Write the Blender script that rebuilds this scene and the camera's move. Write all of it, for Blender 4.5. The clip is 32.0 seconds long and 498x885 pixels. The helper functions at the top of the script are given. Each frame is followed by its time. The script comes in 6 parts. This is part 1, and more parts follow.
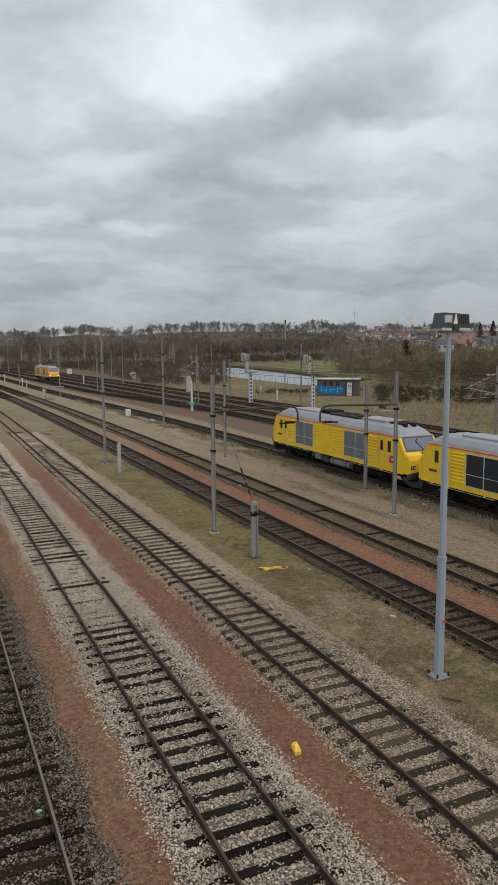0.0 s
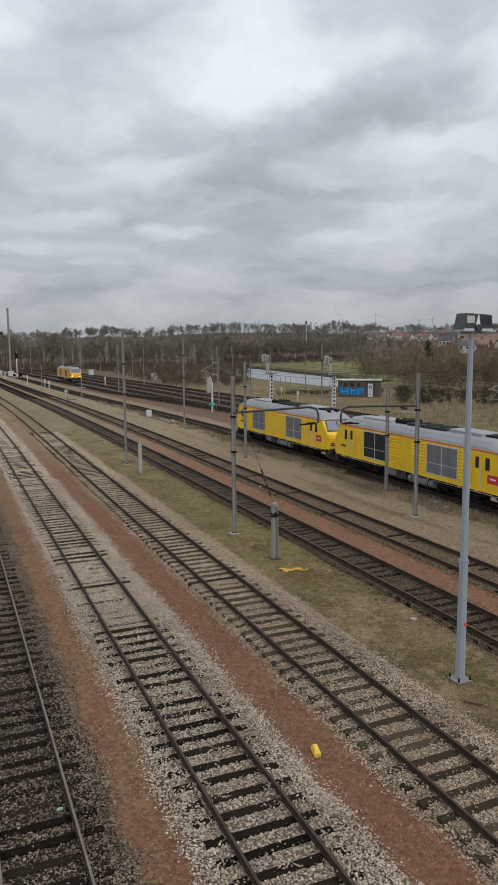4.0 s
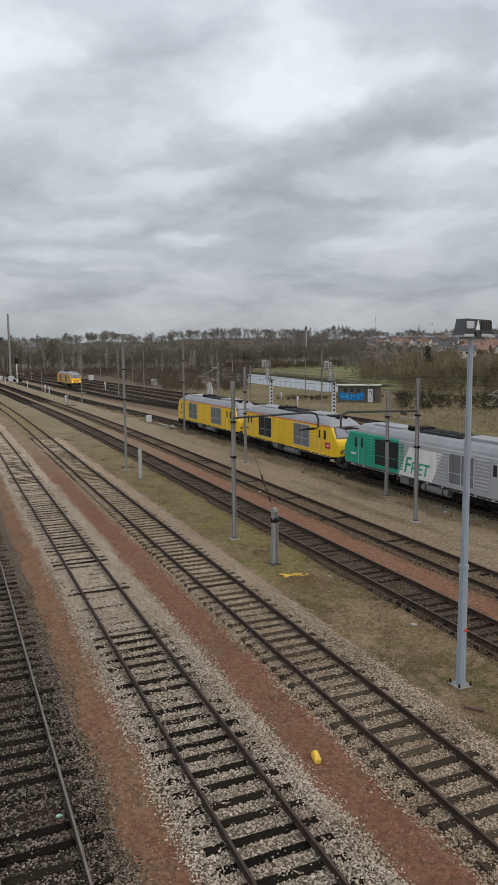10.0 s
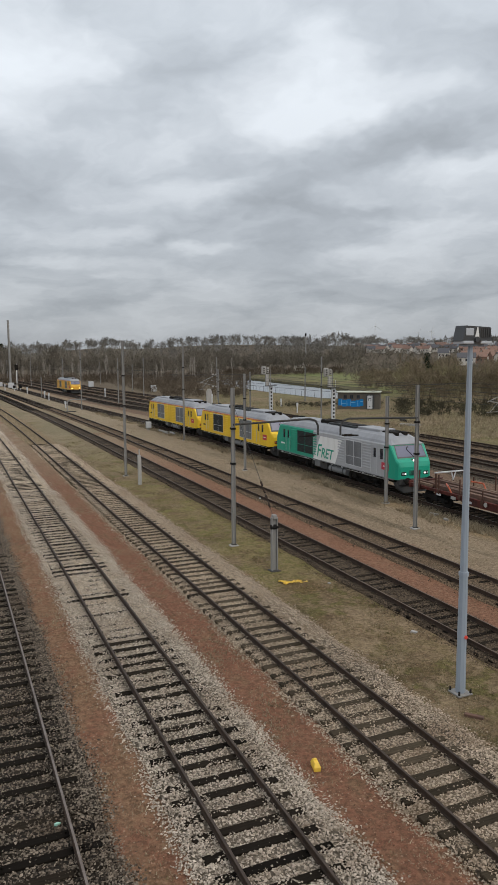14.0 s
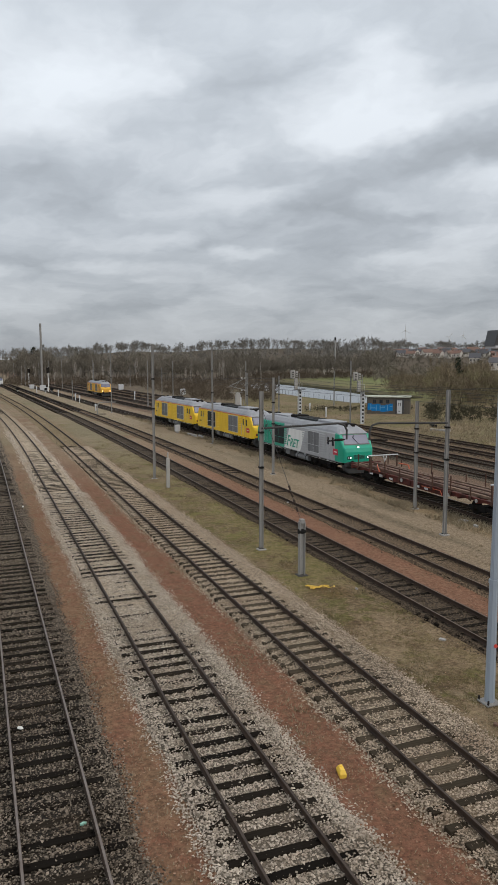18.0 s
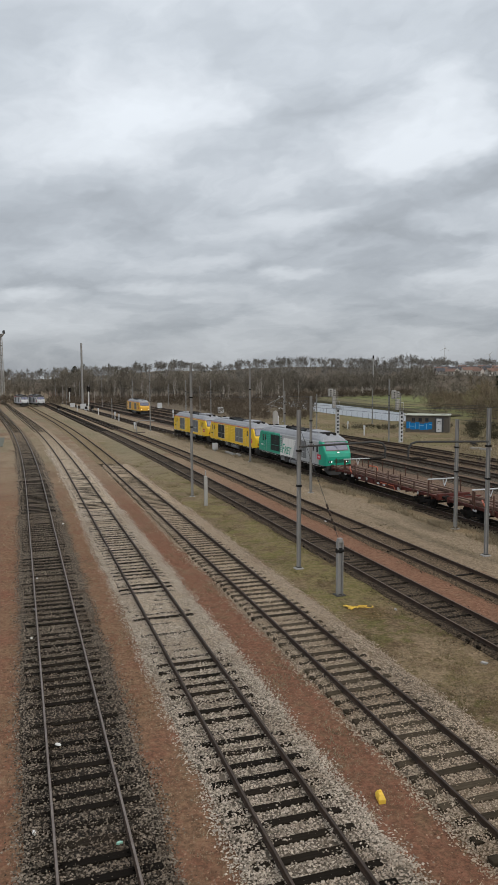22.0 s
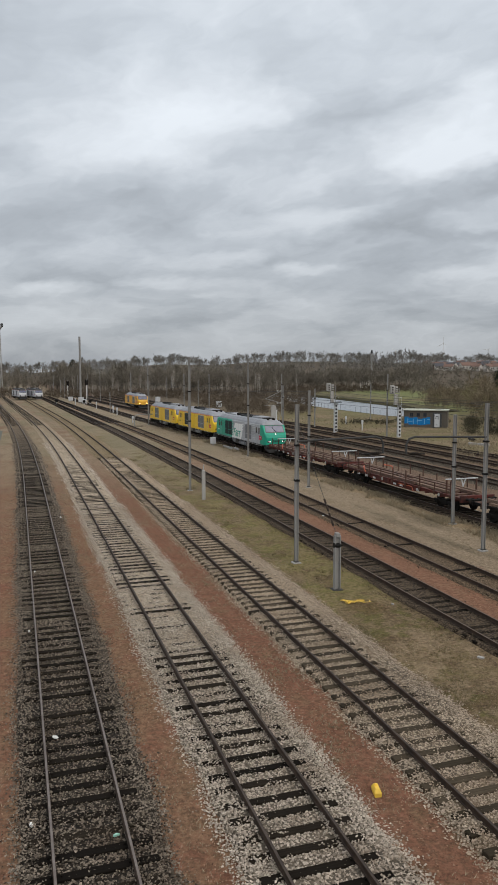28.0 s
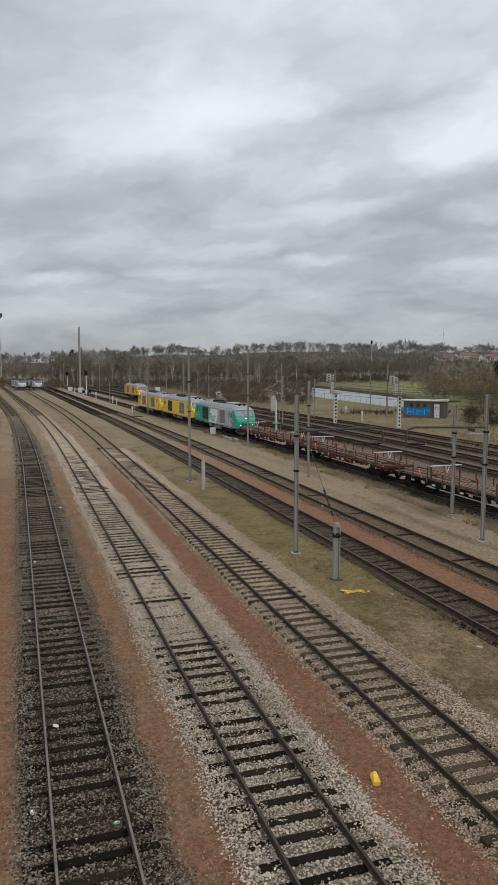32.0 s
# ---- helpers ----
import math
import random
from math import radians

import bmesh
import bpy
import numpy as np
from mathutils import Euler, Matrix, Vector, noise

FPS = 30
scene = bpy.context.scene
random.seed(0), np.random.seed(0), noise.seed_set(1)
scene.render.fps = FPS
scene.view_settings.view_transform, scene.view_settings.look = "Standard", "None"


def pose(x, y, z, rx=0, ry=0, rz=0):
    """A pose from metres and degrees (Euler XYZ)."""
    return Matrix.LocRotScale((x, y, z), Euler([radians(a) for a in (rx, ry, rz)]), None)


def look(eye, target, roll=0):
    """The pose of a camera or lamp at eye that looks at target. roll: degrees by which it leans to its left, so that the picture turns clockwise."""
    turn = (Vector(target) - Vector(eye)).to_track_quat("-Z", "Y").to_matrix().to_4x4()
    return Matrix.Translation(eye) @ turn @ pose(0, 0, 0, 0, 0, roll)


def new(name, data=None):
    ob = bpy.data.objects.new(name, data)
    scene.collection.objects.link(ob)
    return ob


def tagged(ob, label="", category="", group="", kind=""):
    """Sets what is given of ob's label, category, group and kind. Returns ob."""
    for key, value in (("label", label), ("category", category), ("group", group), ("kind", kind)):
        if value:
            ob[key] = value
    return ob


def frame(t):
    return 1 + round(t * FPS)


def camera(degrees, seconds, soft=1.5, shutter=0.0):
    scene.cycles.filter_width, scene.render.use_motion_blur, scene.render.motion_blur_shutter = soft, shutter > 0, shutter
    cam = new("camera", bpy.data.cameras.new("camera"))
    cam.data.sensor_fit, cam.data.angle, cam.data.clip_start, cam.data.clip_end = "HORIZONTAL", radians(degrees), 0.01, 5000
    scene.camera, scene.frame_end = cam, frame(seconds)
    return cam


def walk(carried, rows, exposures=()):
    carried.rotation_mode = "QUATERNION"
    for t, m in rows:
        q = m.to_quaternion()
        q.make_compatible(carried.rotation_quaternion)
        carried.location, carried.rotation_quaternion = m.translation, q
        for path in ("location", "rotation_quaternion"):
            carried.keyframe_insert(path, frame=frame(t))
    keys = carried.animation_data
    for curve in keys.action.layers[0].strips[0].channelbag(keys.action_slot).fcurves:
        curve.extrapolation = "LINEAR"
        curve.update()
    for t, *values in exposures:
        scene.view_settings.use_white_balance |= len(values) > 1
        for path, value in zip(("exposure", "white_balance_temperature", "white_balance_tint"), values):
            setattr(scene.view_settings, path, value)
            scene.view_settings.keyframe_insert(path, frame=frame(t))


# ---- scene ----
cam = camera(38.02, 32.0, soft=1.0)
EYE = (0.0, 0.0, 9.378)
# seconds, tilt, lean and turn of the hand-held camera on the footbridge
TURNS = [
    (0.0, 82.25, 0.39, -24.55),
    (0.5, 82.52, 0.46, -23.98),
    (1.0, 82.85, 0.44, -23.53),
    (1.5, 82.89, 0.37, -23.17),
    (2.0, 82.45, 0.35, -22.91),
    (2.5, 82.09, 0.43, -22.88),
    (3.0, 82.10, 0.46, -23.02),
    (3.5, 82.21, 0.44, -22.99),
    (5.5, 82.54, 0.51, -22.78),
    (6.0, 82.50, 0.52, -22.87),
    (6.5, 82.50, 0.47, -22.87),
    (7.0, 82.73, 0.46, -22.79),
    (7.5, 82.95, 0.42, -22.77),
    (8.0, 82.97, 0.46, -22.83),
    (8.5, 82.93, 0.56, -22.91),
    (9.0, 82.88, 0.60, -22.86),
    (9.5, 82.83, 0.61, -22.85),
    (10.0, 82.76, 0.45, -22.93),
    (10.5, 82.78, 0.49, -23.09),
    (11.0, 82.72, 0.52, -23.24),
    (11.5, 82.58, 0.55, -23.32),
    (12.0, 82.61, 0.50, -23.21),
    (12.5, 82.75, 0.42, -23.11),
    (13.0, 82.95, 0.41, -23.05),
    (13.5, 83.13, 0.44, -23.05),
    (14.0, 83.28, 0.38, -22.95),
    (14.5, 83.40, 0.28, -22.64),
    (16.5, 83.49, 0.27, -21.87),
    (17.0, 83.64, 0.25, -21.65),
    (17.5, 83.69, 0.21, -21.14),
    (18.0, 83.59, 0.11, -20.66),
    (18.5, 83.59, 0.07, -20.47),
    (19.0, 83.71, 0.14, -20.11),
    (19.5, 84.09, 0.17, -19.49),
    (20.0, 84.39, 0.06, -18.80),
    (20.5, 84.54, -0.07, -18.36),
    (21.0, 84.76, 0.04, -18.28),
    (21.5, 84.93, 0.21, -18.05),
    (22.0, 85.05, 0.29, -17.69),
    (22.5, 85.04, 0.26, -17.43),
    (23.0, 84.95, 0.18, -17.36),
    (23.5, 84.81, 0.15, -17.56),
    (24.0, 84.72, 0.26, -17.75),
    (24.5, 84.72, 0.32, -17.79),
    (25.0, 84.75, 0.31, -17.80),
    (25.5, 84.78, 0.21, -17.78),
    (27.5, 84.52, 0.12, -17.87),
    (28.0, 84.60, 0.02, -17.82),
    (28.5, 84.74, 0.03, -17.81),
    (29.0, 84.87, 0.06, -17.62),
    (29.5, 84.88, 0.11, -17.49),
    (30.0, 84.80, 0.10, -17.40),
    (30.5, 84.68, 0.13, -17.41),
    (31.0, 84.48, 0.10, -17.45),
    (31.5, 84.20, 0.06, -17.63),
    (32.0, 83.84, -0.01, -17.84),
]
walk(cam, [(t, pose(*EYE, rx, ry, rz)) for t, rx, ry, rz in TURNS],
     exposures=[(0.0, 0.0, 6500, 10), (32.0, 0.0, 6500, 10)])

# ---------------------------------------------------------------- node helper


class Nodes:
    """Short hand for building a node tree."""

    def __init__(self, owner):
        owner.use_nodes = True
        self.tree = owner.node_tree
        self.tree.nodes.clear()

    def add(self, kind, links=None):
        n = self.tree.nodes.new(kind)
        for k, v in (links or {}).items():
            sock = n.inputs[k]
            if hasattr(v, "is_output"):
                self.tree.links.new(v, sock)
            else:
                sock.default_value = v
        return n

    def math(self, op, a, b=0.0, c=0.0, clamp=False):
        n = self.add("ShaderNodeMath", {0: a, 1: b, 2: c})
        n.operation, n.use_clamp = op, clamp
        return n.outputs[0]

    def noise(self, scale, detail=3.0, rough=0.55, vec=None, distort=0.0):
        links = {"Scale": scale, "Detail": detail, "Roughness": rough, "Distortion": distort}
        if vec is not None:
            links["Vector"] = vec
        return self.add("ShaderNodeTexNoise", links).outputs["Fac"]

    def step(self, x, lo, hi):
        """Smooth 0 to 1 as x goes from lo to hi."""
        n = self.add("ShaderNodeMapRange", {"Value": x, "From Min": lo, "From Max": hi})
        n.interpolation_type = "SMOOTHSTEP"
        return n.outputs[0]

    def mix(self, f, a, b, blend="MIX"):
        n = self.add("ShaderNodeMix")
        n.data_type, n.blend_type, n.clamp_factor = "RGBA", blend, True
        for i, v in ((0, f), (6, a), (7, b)):
            if hasattr(v, "is_output"):
                self.tree.links.new(v, n.inputs[i])
            else:
                n.inputs[i].default_value = (*v, 1.0) if isinstance(v, tuple) and len(v) == 3 else v
        return n.outputs[2]

    def coords(self, kind="Object"):
        if kind == "World":
            return self.add("ShaderNodeNewGeometry").outputs["Position"]
        return self.add("ShaderNodeTexCoord").outputs[kind]

    def scaled(self, vec, s):
        return self.add("ShaderNodeMapping", {"Vector": vec, "Scale": s}).outputs[0]

    def bump(self, height, strength, dist):
        return self.add("ShaderNodeBump", {"Height": height, "Strength": strength, "Distance": dist}).outputs[0]

    def finish(self, shader):
        self.tree.links.new(shader, self.add("ShaderNodeOutputMaterial").inputs[0])

    def surface(self, color, rough=0.7, metal=0.0, normal=None, spec=0.4, **more):
        links = {"Base Color": color if hasattr(color, "is_output") else (*color, 1.0), "Roughness": rough,
                 "Metallic": metal, "Specular IOR Level": spec}
        links.update(more)
        if normal is not None:
            links["Normal"] = normal
        self.finish(self.add("ShaderNodeBsdfPrincipled", links).outputs[0])


def material(name):
    m = bpy.data.materials.new(name)
    return m, Nodes(m)


# ---------------------------------------------------------------- sky and light
SUN_EL, SUN_AZ = 48.0, 150.0
world = bpy.data.worlds.new("overcast_sky")
scene.world = world
n = Nodes(world)
way = n.coords("Generated")
sep = n.add("ShaderNodeSeparateXYZ", {0: way})
sky = n.add("ShaderNodeTexSky")
sky.sky_type, sky.sun_disc, sky.dust_density = "NISHITA", False, 4.0
sky.sun_elevation, sky.sun_rotation = radians(SUN_EL), radians(SUN_AZ)
up = sep.outputs["Z"]
grade = n.add("ShaderNodeValToRGB", {"Fac": up})
ramp = grade.color_ramp
ramp.elements[0].position, ramp.elements[0].color = 0.0, (0.44, 0.46, 0.48, 1)
ramp.elements[1].position, ramp.elements[1].color = 1.0, (0.86, 0.90, 0.95, 1)
for pos, col in ((0.02, (0.50, 0.522, 0.545)), (0.06, (0.61, 0.64, 0.668)), (0.16, (0.79, 0.83, 0.872)), (0.40, (0.99, 1.045, 1.10))):
    e = ramp.elements.new(pos)
    e.color = (*col, 1)
clear = n.mix(1.0, sky.outputs[0], (0.10, 0.10, 0.10), "MULTIPLY")
mixed = n.mix(0.92, clear, grade.outputs[0])
back = n.add("ShaderNodeBackground", {"Color": mixed, "Strength": 1.0})
n.tree.links.new(back.outputs[0], n.add("ShaderNodeOutputWorld").inputs[0])

sun = new("sun", bpy.data.lights.new("sun", "SUN"))
sun.data.energy, sun.data.angle, sun.data.color = 1.0, radians(30), (1.0, 0.90, 0.76)
sun.matrix_world = look((0, 0, 0), (math.sin(radians(SUN_AZ)) * -math.cos(radians(SUN_EL)),
                                    -math.cos(radians(SUN_AZ)) * math.cos(radians(SUN_EL)), -math.sin(radians(SUN_EL))))

# ---------------------------------------------------------------- materials


def warm(c):
    """The iron-stained tint of the yard's stone."""
    return (c[0] * 1.06, c[1], c[2] * 0.95)


def mat_speckle(name, dark, light, scale=18.0, stain=(0.1, 0.08, 0.06), amount=0.4, rough=0.95, shaded_fines=None, grown=None):
    """Crushed stone seen from some metres off; grown: where it turns earthy, and the earth's colours."""
    dark, light, stain = warm(dark), warm(light), warm(stain)
    m, n = material(name)
    p = n.coords("World")
    v = n.add("ShaderNodeTexVoronoi", {"Vector": p, "Scale": scale})
    tone = n.add("ShaderNodeSeparateColor", {0: v.outputs["Color"]}).outputs[0]
    col = n.mix(tone, dark, light)
    # cell rims coloured dark to imitate shade in the gaps between stones
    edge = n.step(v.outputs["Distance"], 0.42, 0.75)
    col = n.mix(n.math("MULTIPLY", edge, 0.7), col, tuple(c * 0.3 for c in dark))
    if shaded_fines:
        # dirty fines between the coarse stones at the bridge end, darkened to imitate shaded gaps
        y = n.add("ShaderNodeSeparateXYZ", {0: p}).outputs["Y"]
        col = n.mix(n.math("MULTIPLY", n.step(n.math("ADD", y, n.math("MULTIPLY", n.noise(0.5, 4.0, 0.6, p), 14.0)), 38.0, 26.0), 0.9), col, shaded_fines)
    big = n.step(n.noise(0.35, 4.0, 0.6, p), 0.45, 0.75)
    col = n.mix(n.math("MULTIPLY", big, amount), col, stain)
    if grown:
        y0, y1, ga, gb = grown
        y = n.add("ShaderNodeSeparateXYZ", {0: p}).outputs["Y"]
        ragged = n.math("ADD", y, n.math("MULTIPLY", n.math("SUBTRACT", n.noise(0.9, 6.0, 0.7, p), 0.5), 70.0))
        col = n.mix(n.step(ragged, y0, y1), col, n.mix(tone, warm(ga), warm(gb)))
    n.surface(col, rough, normal=n.bump(v.outputs["Distance"], 0.9, 0.04), spec=0.2)
    return m


def mat_stones(name, dark, light, stain, share=1.0):
    dark, light, stain = warm(dark), warm(light), warm(stain)
    m, n = material(name)
    p = n.coords("World")
    rnd = n.math("POWER", n.add("ShaderNodeNewGeometry").outputs["Random Per Island"], share)
    col = n.mix(rnd, dark, light)
    col = n.mix(n.math("MULTIPLY", n.step(n.noise(0.4, 4.0, 0.6, p), 0.45, 0.72), 0.55), col, stain)
    col = n.mix(n.math("MULTIPLY", n.noise(60.0, 2.0, 0.6, p), 0.35), col, tuple(c * 0.5 for c in dark))
    n.surface(col, 0.95, spec=0.08)
    return m


def mat_paint(name, color, dirt=(0.09, 0.075, 0.06), amount=0.25, rough=0.45, metal=0.0, scale=1.3, streak=True):
    m, n = material(name)
    p = n.coords("Object")
    grime = n.noise(scale, 5.0, 0.65, n.scaled(p, (1.0, 1.0, 0.25 if streak else 1.0)))
    fine = n.noise(scale * 14, 3.0, 0.6, p)
    f = n.math("MULTIPLY", n.step(n.math("ADD", grime, n.math("MULTIPLY", fine, 0.25)), 0.5, 0.95), amount)
    col = n.mix(f, color, dirt)
    n.surface(col, n.math("ADD", n.math("MULTIPLY", f, 0.4), rough), metal, normal=n.bump(fine, 0.06, 0.01), spec=0.4 if rough < 0.6 else 0.12)
    return m


def mat_rust(name, a, b, rough=0.8, scale=3.0, metal=0.0):
    m, n = material(name)
    p = n.coords("World")
    f = n.noise(scale, 6.0, 0.7, p)
    g = n.noise(scale * 12, 3.0, 0.6, p)
    col = n.mix(n.step(f, 0.3, 0.7), a, b)
    col = n.mix(n.math("MULTIPLY", g, 0.4), col, tuple(c * 0.4 for c in a))
    n.surface(col, rough, metal, normal=n.bump(g, 0.25, 0.01), spec=0.3)
    return m


def mat_random(name, a, b, rough=0.9, grain=None):
    """Pieces that differ a little from one another."""
    m, n = material(name)
    p = n.coords("Object")
    rnd = n.add("ShaderNodeObjectInfo").outputs["Random"]
    col = n.mix(rnd, a, b)
    g = n.noise(6.0, 5.0, 0.65, n.scaled(p, grain or (1, 1, 1)))
    col = n.mix(n.math("MULTIPLY", n.step(g, 0.35, 0.7), 0.55), col, tuple(c * 0.45 for c in a))
    n.surface(col, rough, normal=n.bump(g, 0.4, 0.01), spec=0.06)
    return m


def mat_island(name, a, b, rough=0.9, patch=0.02):
    m, n = material(name)
    rnd = n.add("ShaderNodeNewGeometry").outputs["Random Per Island"]
    col = n.mix(rnd, a, b)
    col = n.mix(n.step(n.noise(patch, 3.0, 0.6, n.coords("World")), 0.4, 0.65), col, n.mix(0.6, col, tuple(0.5 * (x + y) * 0.55 for x, y in zip(a, b))))
    n.surface(col, rough, spec=0.1)
    return m


LIGHT_BED = mat_speckle("pale_ballast", (0.225, 0.192, 0.148), (0.700, 0.605, 0.475), 17.0, (0.22, 0.17, 0.12), 0.35, shaded_fines=(0.092, 0.077, 0.060), grown=(66.0, 150.0, (0.150, 0.122, 0.084), (0.345, 0.285, 0.200)))
TAN_BED = mat_speckle("tan_ballast", (0.235, 0.192, 0.140), (0.560, 0.468, 0.352), 17.0, (0.29, 0.215, 0.135), 0.5, shaded_fines=(0.092, 0.073, 0.053))
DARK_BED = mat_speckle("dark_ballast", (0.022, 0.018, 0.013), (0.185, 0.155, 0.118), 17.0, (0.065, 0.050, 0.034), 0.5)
SOOT_BED = mat_speckle("sooty_ballast", (0.034, 0.028, 0.021), (0.235, 0.198, 0.152), 17.0, (0.065, 0.050, 0.034), 0.4, shaded_fines=(0.010, 0.0085, 0.007), grown=(78.0, 160.0, (0.075, 0.058, 0.039), (0.235, 0.185, 0.130)))
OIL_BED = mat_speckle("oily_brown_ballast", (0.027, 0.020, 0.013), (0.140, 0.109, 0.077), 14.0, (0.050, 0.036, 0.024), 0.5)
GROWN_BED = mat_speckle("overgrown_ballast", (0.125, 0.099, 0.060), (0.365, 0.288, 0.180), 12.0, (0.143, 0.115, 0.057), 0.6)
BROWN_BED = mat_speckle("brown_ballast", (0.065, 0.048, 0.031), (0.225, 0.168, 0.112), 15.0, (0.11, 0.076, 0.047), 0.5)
BROWN_STONE = mat_stones("brown_stones", (0.022, 0.017, 0.012), (0.19, 0.155, 0.115), (0.07, 0.052, 0.036))
LIGHT_STONE = mat_stones("pale_stones", (0.22, 0.195, 0.163), (0.67, 0.615, 0.535), (0.25, 0.19, 0.135))
TAN_STONE = mat_stones("tan_stones", (0.185, 0.154, 0.118), (0.61, 0.53, 0.43), (0.25, 0.18, 0.12))
DARK_STONE = mat_stones("dark_stones", (0.026, 0.0225, 0.0185), (0.37, 0.325, 0.27), (0.095, 0.071, 0.052), 1.15)
RAIL_SIDE = mat_rust("rusty_rail", (0.024, 0.015, 0.010), (0.062, 0.037, 0.023))
RAIL_TOP = mat_rust("worn_rail_head", (0.16, 0.125, 0.105), (0.27, 0.23, 0.205), 0.42, 2.0, 0.6)
RAIL_DULL = mat_rust("dull_rail_head", (0.038, 0.026, 0.020), (0.085, 0.061, 0.048), 0.6, 2.0, 0.2)
RAIL_BROWN = mat_rust("brown_rail_head", (0.090, 0.062, 0.043), (0.180, 0.130, 0.094), 0.5, 2.0, 0.4)
SLEEPER_DARK = mat_random("tarred_wood", (0.0085, 0.0068, 0.0052), (0.026, 0.020, 0.014), grain=(0.3, 4, 4))
SLEEPER_OLD = mat_random("weathered_wood", (0.028, 0.022, 0.015), (0.088, 0.069, 0.047), grain=(0.3, 4, 4))
CONCRETE = mat_paint("concrete", (0.36, 0.35, 0.33), (0.14, 0.13, 0.12), 0.5, 0.9)
MAST = mat_paint("galvanised_mast", (0.27, 0.265, 0.255), (0.10, 0.085, 0.07), 0.55, 0.7)
POLE = mat_paint("blue_grey_pole", (0.28, 0.325, 0.375), (0.18, 0.19, 0.2), 0.35, 0.5)
LAMP_DARK = mat_paint("lamp_housing", (0.045, 0.047, 0.05), amount=0.2, rough=0.35)
LAMP_GLASS = mat_paint("lamp_glass", (0.45, 0.47, 0.5), amount=0.1, rough=0.12)
BLACK = mat_paint("black_iron", (0.011, 0.011, 0.011), (0.06, 0.045, 0.035), 0.6, 0.7)
WHITE = mat_paint("white_paint", (0.75, 0.75, 0.73), (0.3, 0.27, 0.23), 0.35, 0.6)
RED = mat_paint("red_paint", (0.6, 0.06, 0.04), amount=0.15)
ORANGE = mat_paint("orange_paint", (0.45, 0.095, 0.04), amount=0.45)
YELLOW_OLD = mat_paint("faded_yellow_paint", (0.74, 0.40, 0.035), (0.3, 0.17, 0.05), 0.35, 0.45)
YELLOW = mat_paint("yellow_paint", (0.80, 0.52, 0.02), (0.25, 0.16, 0.05), 0.3, 0.38)
YELLOW_BOX = mat_paint("yellow_plastic", (0.80, 0.52, 0.06), (0.4, 0.28, 0.08), 0.3, 0.5)
GREEN = mat_paint("green_paint", (0.010, 0.315, 0.205), (0.02, 0.12, 0.09), 0.35, 0.38)
BODY_GREY = mat_paint("body_grey_paint", (0.375, 0.385, 0.40), (0.2, 0.19, 0.18), 0.35, 0.42)
SILVER = mat_paint("light_grey_paint", (0.52, 0.53, 0.545), (0.25, 0.24, 0.23), 0.35, 0.42)
ROOF_GREY = mat_paint("roof_grey_paint", (0.30, 0.31, 0.33), (0.15, 0.145, 0.14), 0.35, 0.6)
GRILLE = mat_paint("grille_grey", (0.19, 0.195, 0.2), (0.08, 0.08, 0.08), 0.5, 0.6)
GRILLE_DARK = mat_paint("grille_dark", (0.03, 0.035, 0.036), (0.06, 0.055, 0.05), 0.4, 0.6)
FRAME_GREY = mat_paint("underframe_grey", (0.060, 0.060, 0.060), (0.05, 0.04, 0.03), 0.6, 0.75)
UNDER = mat_paint("sooty_iron", (0.010, 0.0095, 0.009), (0.032, 0.025, 0.020), 0.6, 0.85)
STRIPE = mat_paint("red_stripe", (0.55, 0.12, 0.10), amount=0.25)
LOGO = mat_paint("crimson_badge", (0.5, 0.03, 0.06), amount=0.05)
WAGON = mat_rust("wagon_oxide", (0.135, 0.030, 0.022), (0.034, 0.016, 0.013), 0.75, 1.6)
STAKE = mat_rust("stanchion_rust", (0.060, 0.030, 0.022), (0.11, 0.055, 0.038), 0.8, 2.0)
RUNNER = mat_rust("tan_wood", (0.255, 0.168, 0.118), (0.120, 0.080, 0.058), 0.9, 1.5)
DECK = mat_rust("worn_planks", (0.17, 0.095, 0.068), (0.085, 0.056, 0.045), 0.9, 1.5)
GLASS, n = material("cab_glass")
n.surface((0.03, 0.035, 0.045), 0.06, spec=0.9)
WINDSCREEN, n = material("windscreen")
n.surface((0.120, 0.128, 0.195), 0.2, spec=0.4)
HEADLIGHT, n = material("headlight_on")
n.finish(n.add("ShaderNodeEmission", {"Color": (1.0, 0.45, 0.13, 1), "Strength": 9.0}).outputs[0])
HEADWHITE, n = material("headlight_white")
n.finish(n.add("ShaderNodeEmission", {"Color": (1.0, 0.98, 0.92, 1), "Strength": 2.2}).outputs[0])
TAILLIGHT, n = material("marker_light")
n.finish(n.add("ShaderNodeEmission", {"Color": (1.0, 0.22, 0.08, 1), "Strength": 0.35}).outputs[0])
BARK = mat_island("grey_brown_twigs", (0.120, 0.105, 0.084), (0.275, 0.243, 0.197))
# twig colour greyed and lightened to paint distance haze onto the hill woods
BARK_HAZED = mat_island("haze_grey_twigs", (0.17, 0.158, 0.138), (0.33, 0.305, 0.268))
SHRUB_BROWN = mat_island("dark_brown_twigs", (0.075, 0.059, 0.043), (0.185, 0.148, 0.108), patch=0.04)
BIRCH = mat_island("pale_bark", (0.30, 0.27, 0.235), (0.46, 0.42, 0.37))
SHRUB = mat_island("brown_shrub_twigs", (0.125, 0.100, 0.066), (0.275, 0.222, 0.150), patch=0.05)
SHRUB_PALE = mat_island("ochre_shrub_twigs", (0.145, 0.128, 0.070), (0.30, 0.265, 0.150), patch=0.05)
SHRUB_DARK = mat_island("dark_bramble", (0.040, 0.038, 0.025), (0.095, 0.085, 0.055), patch=0.05)
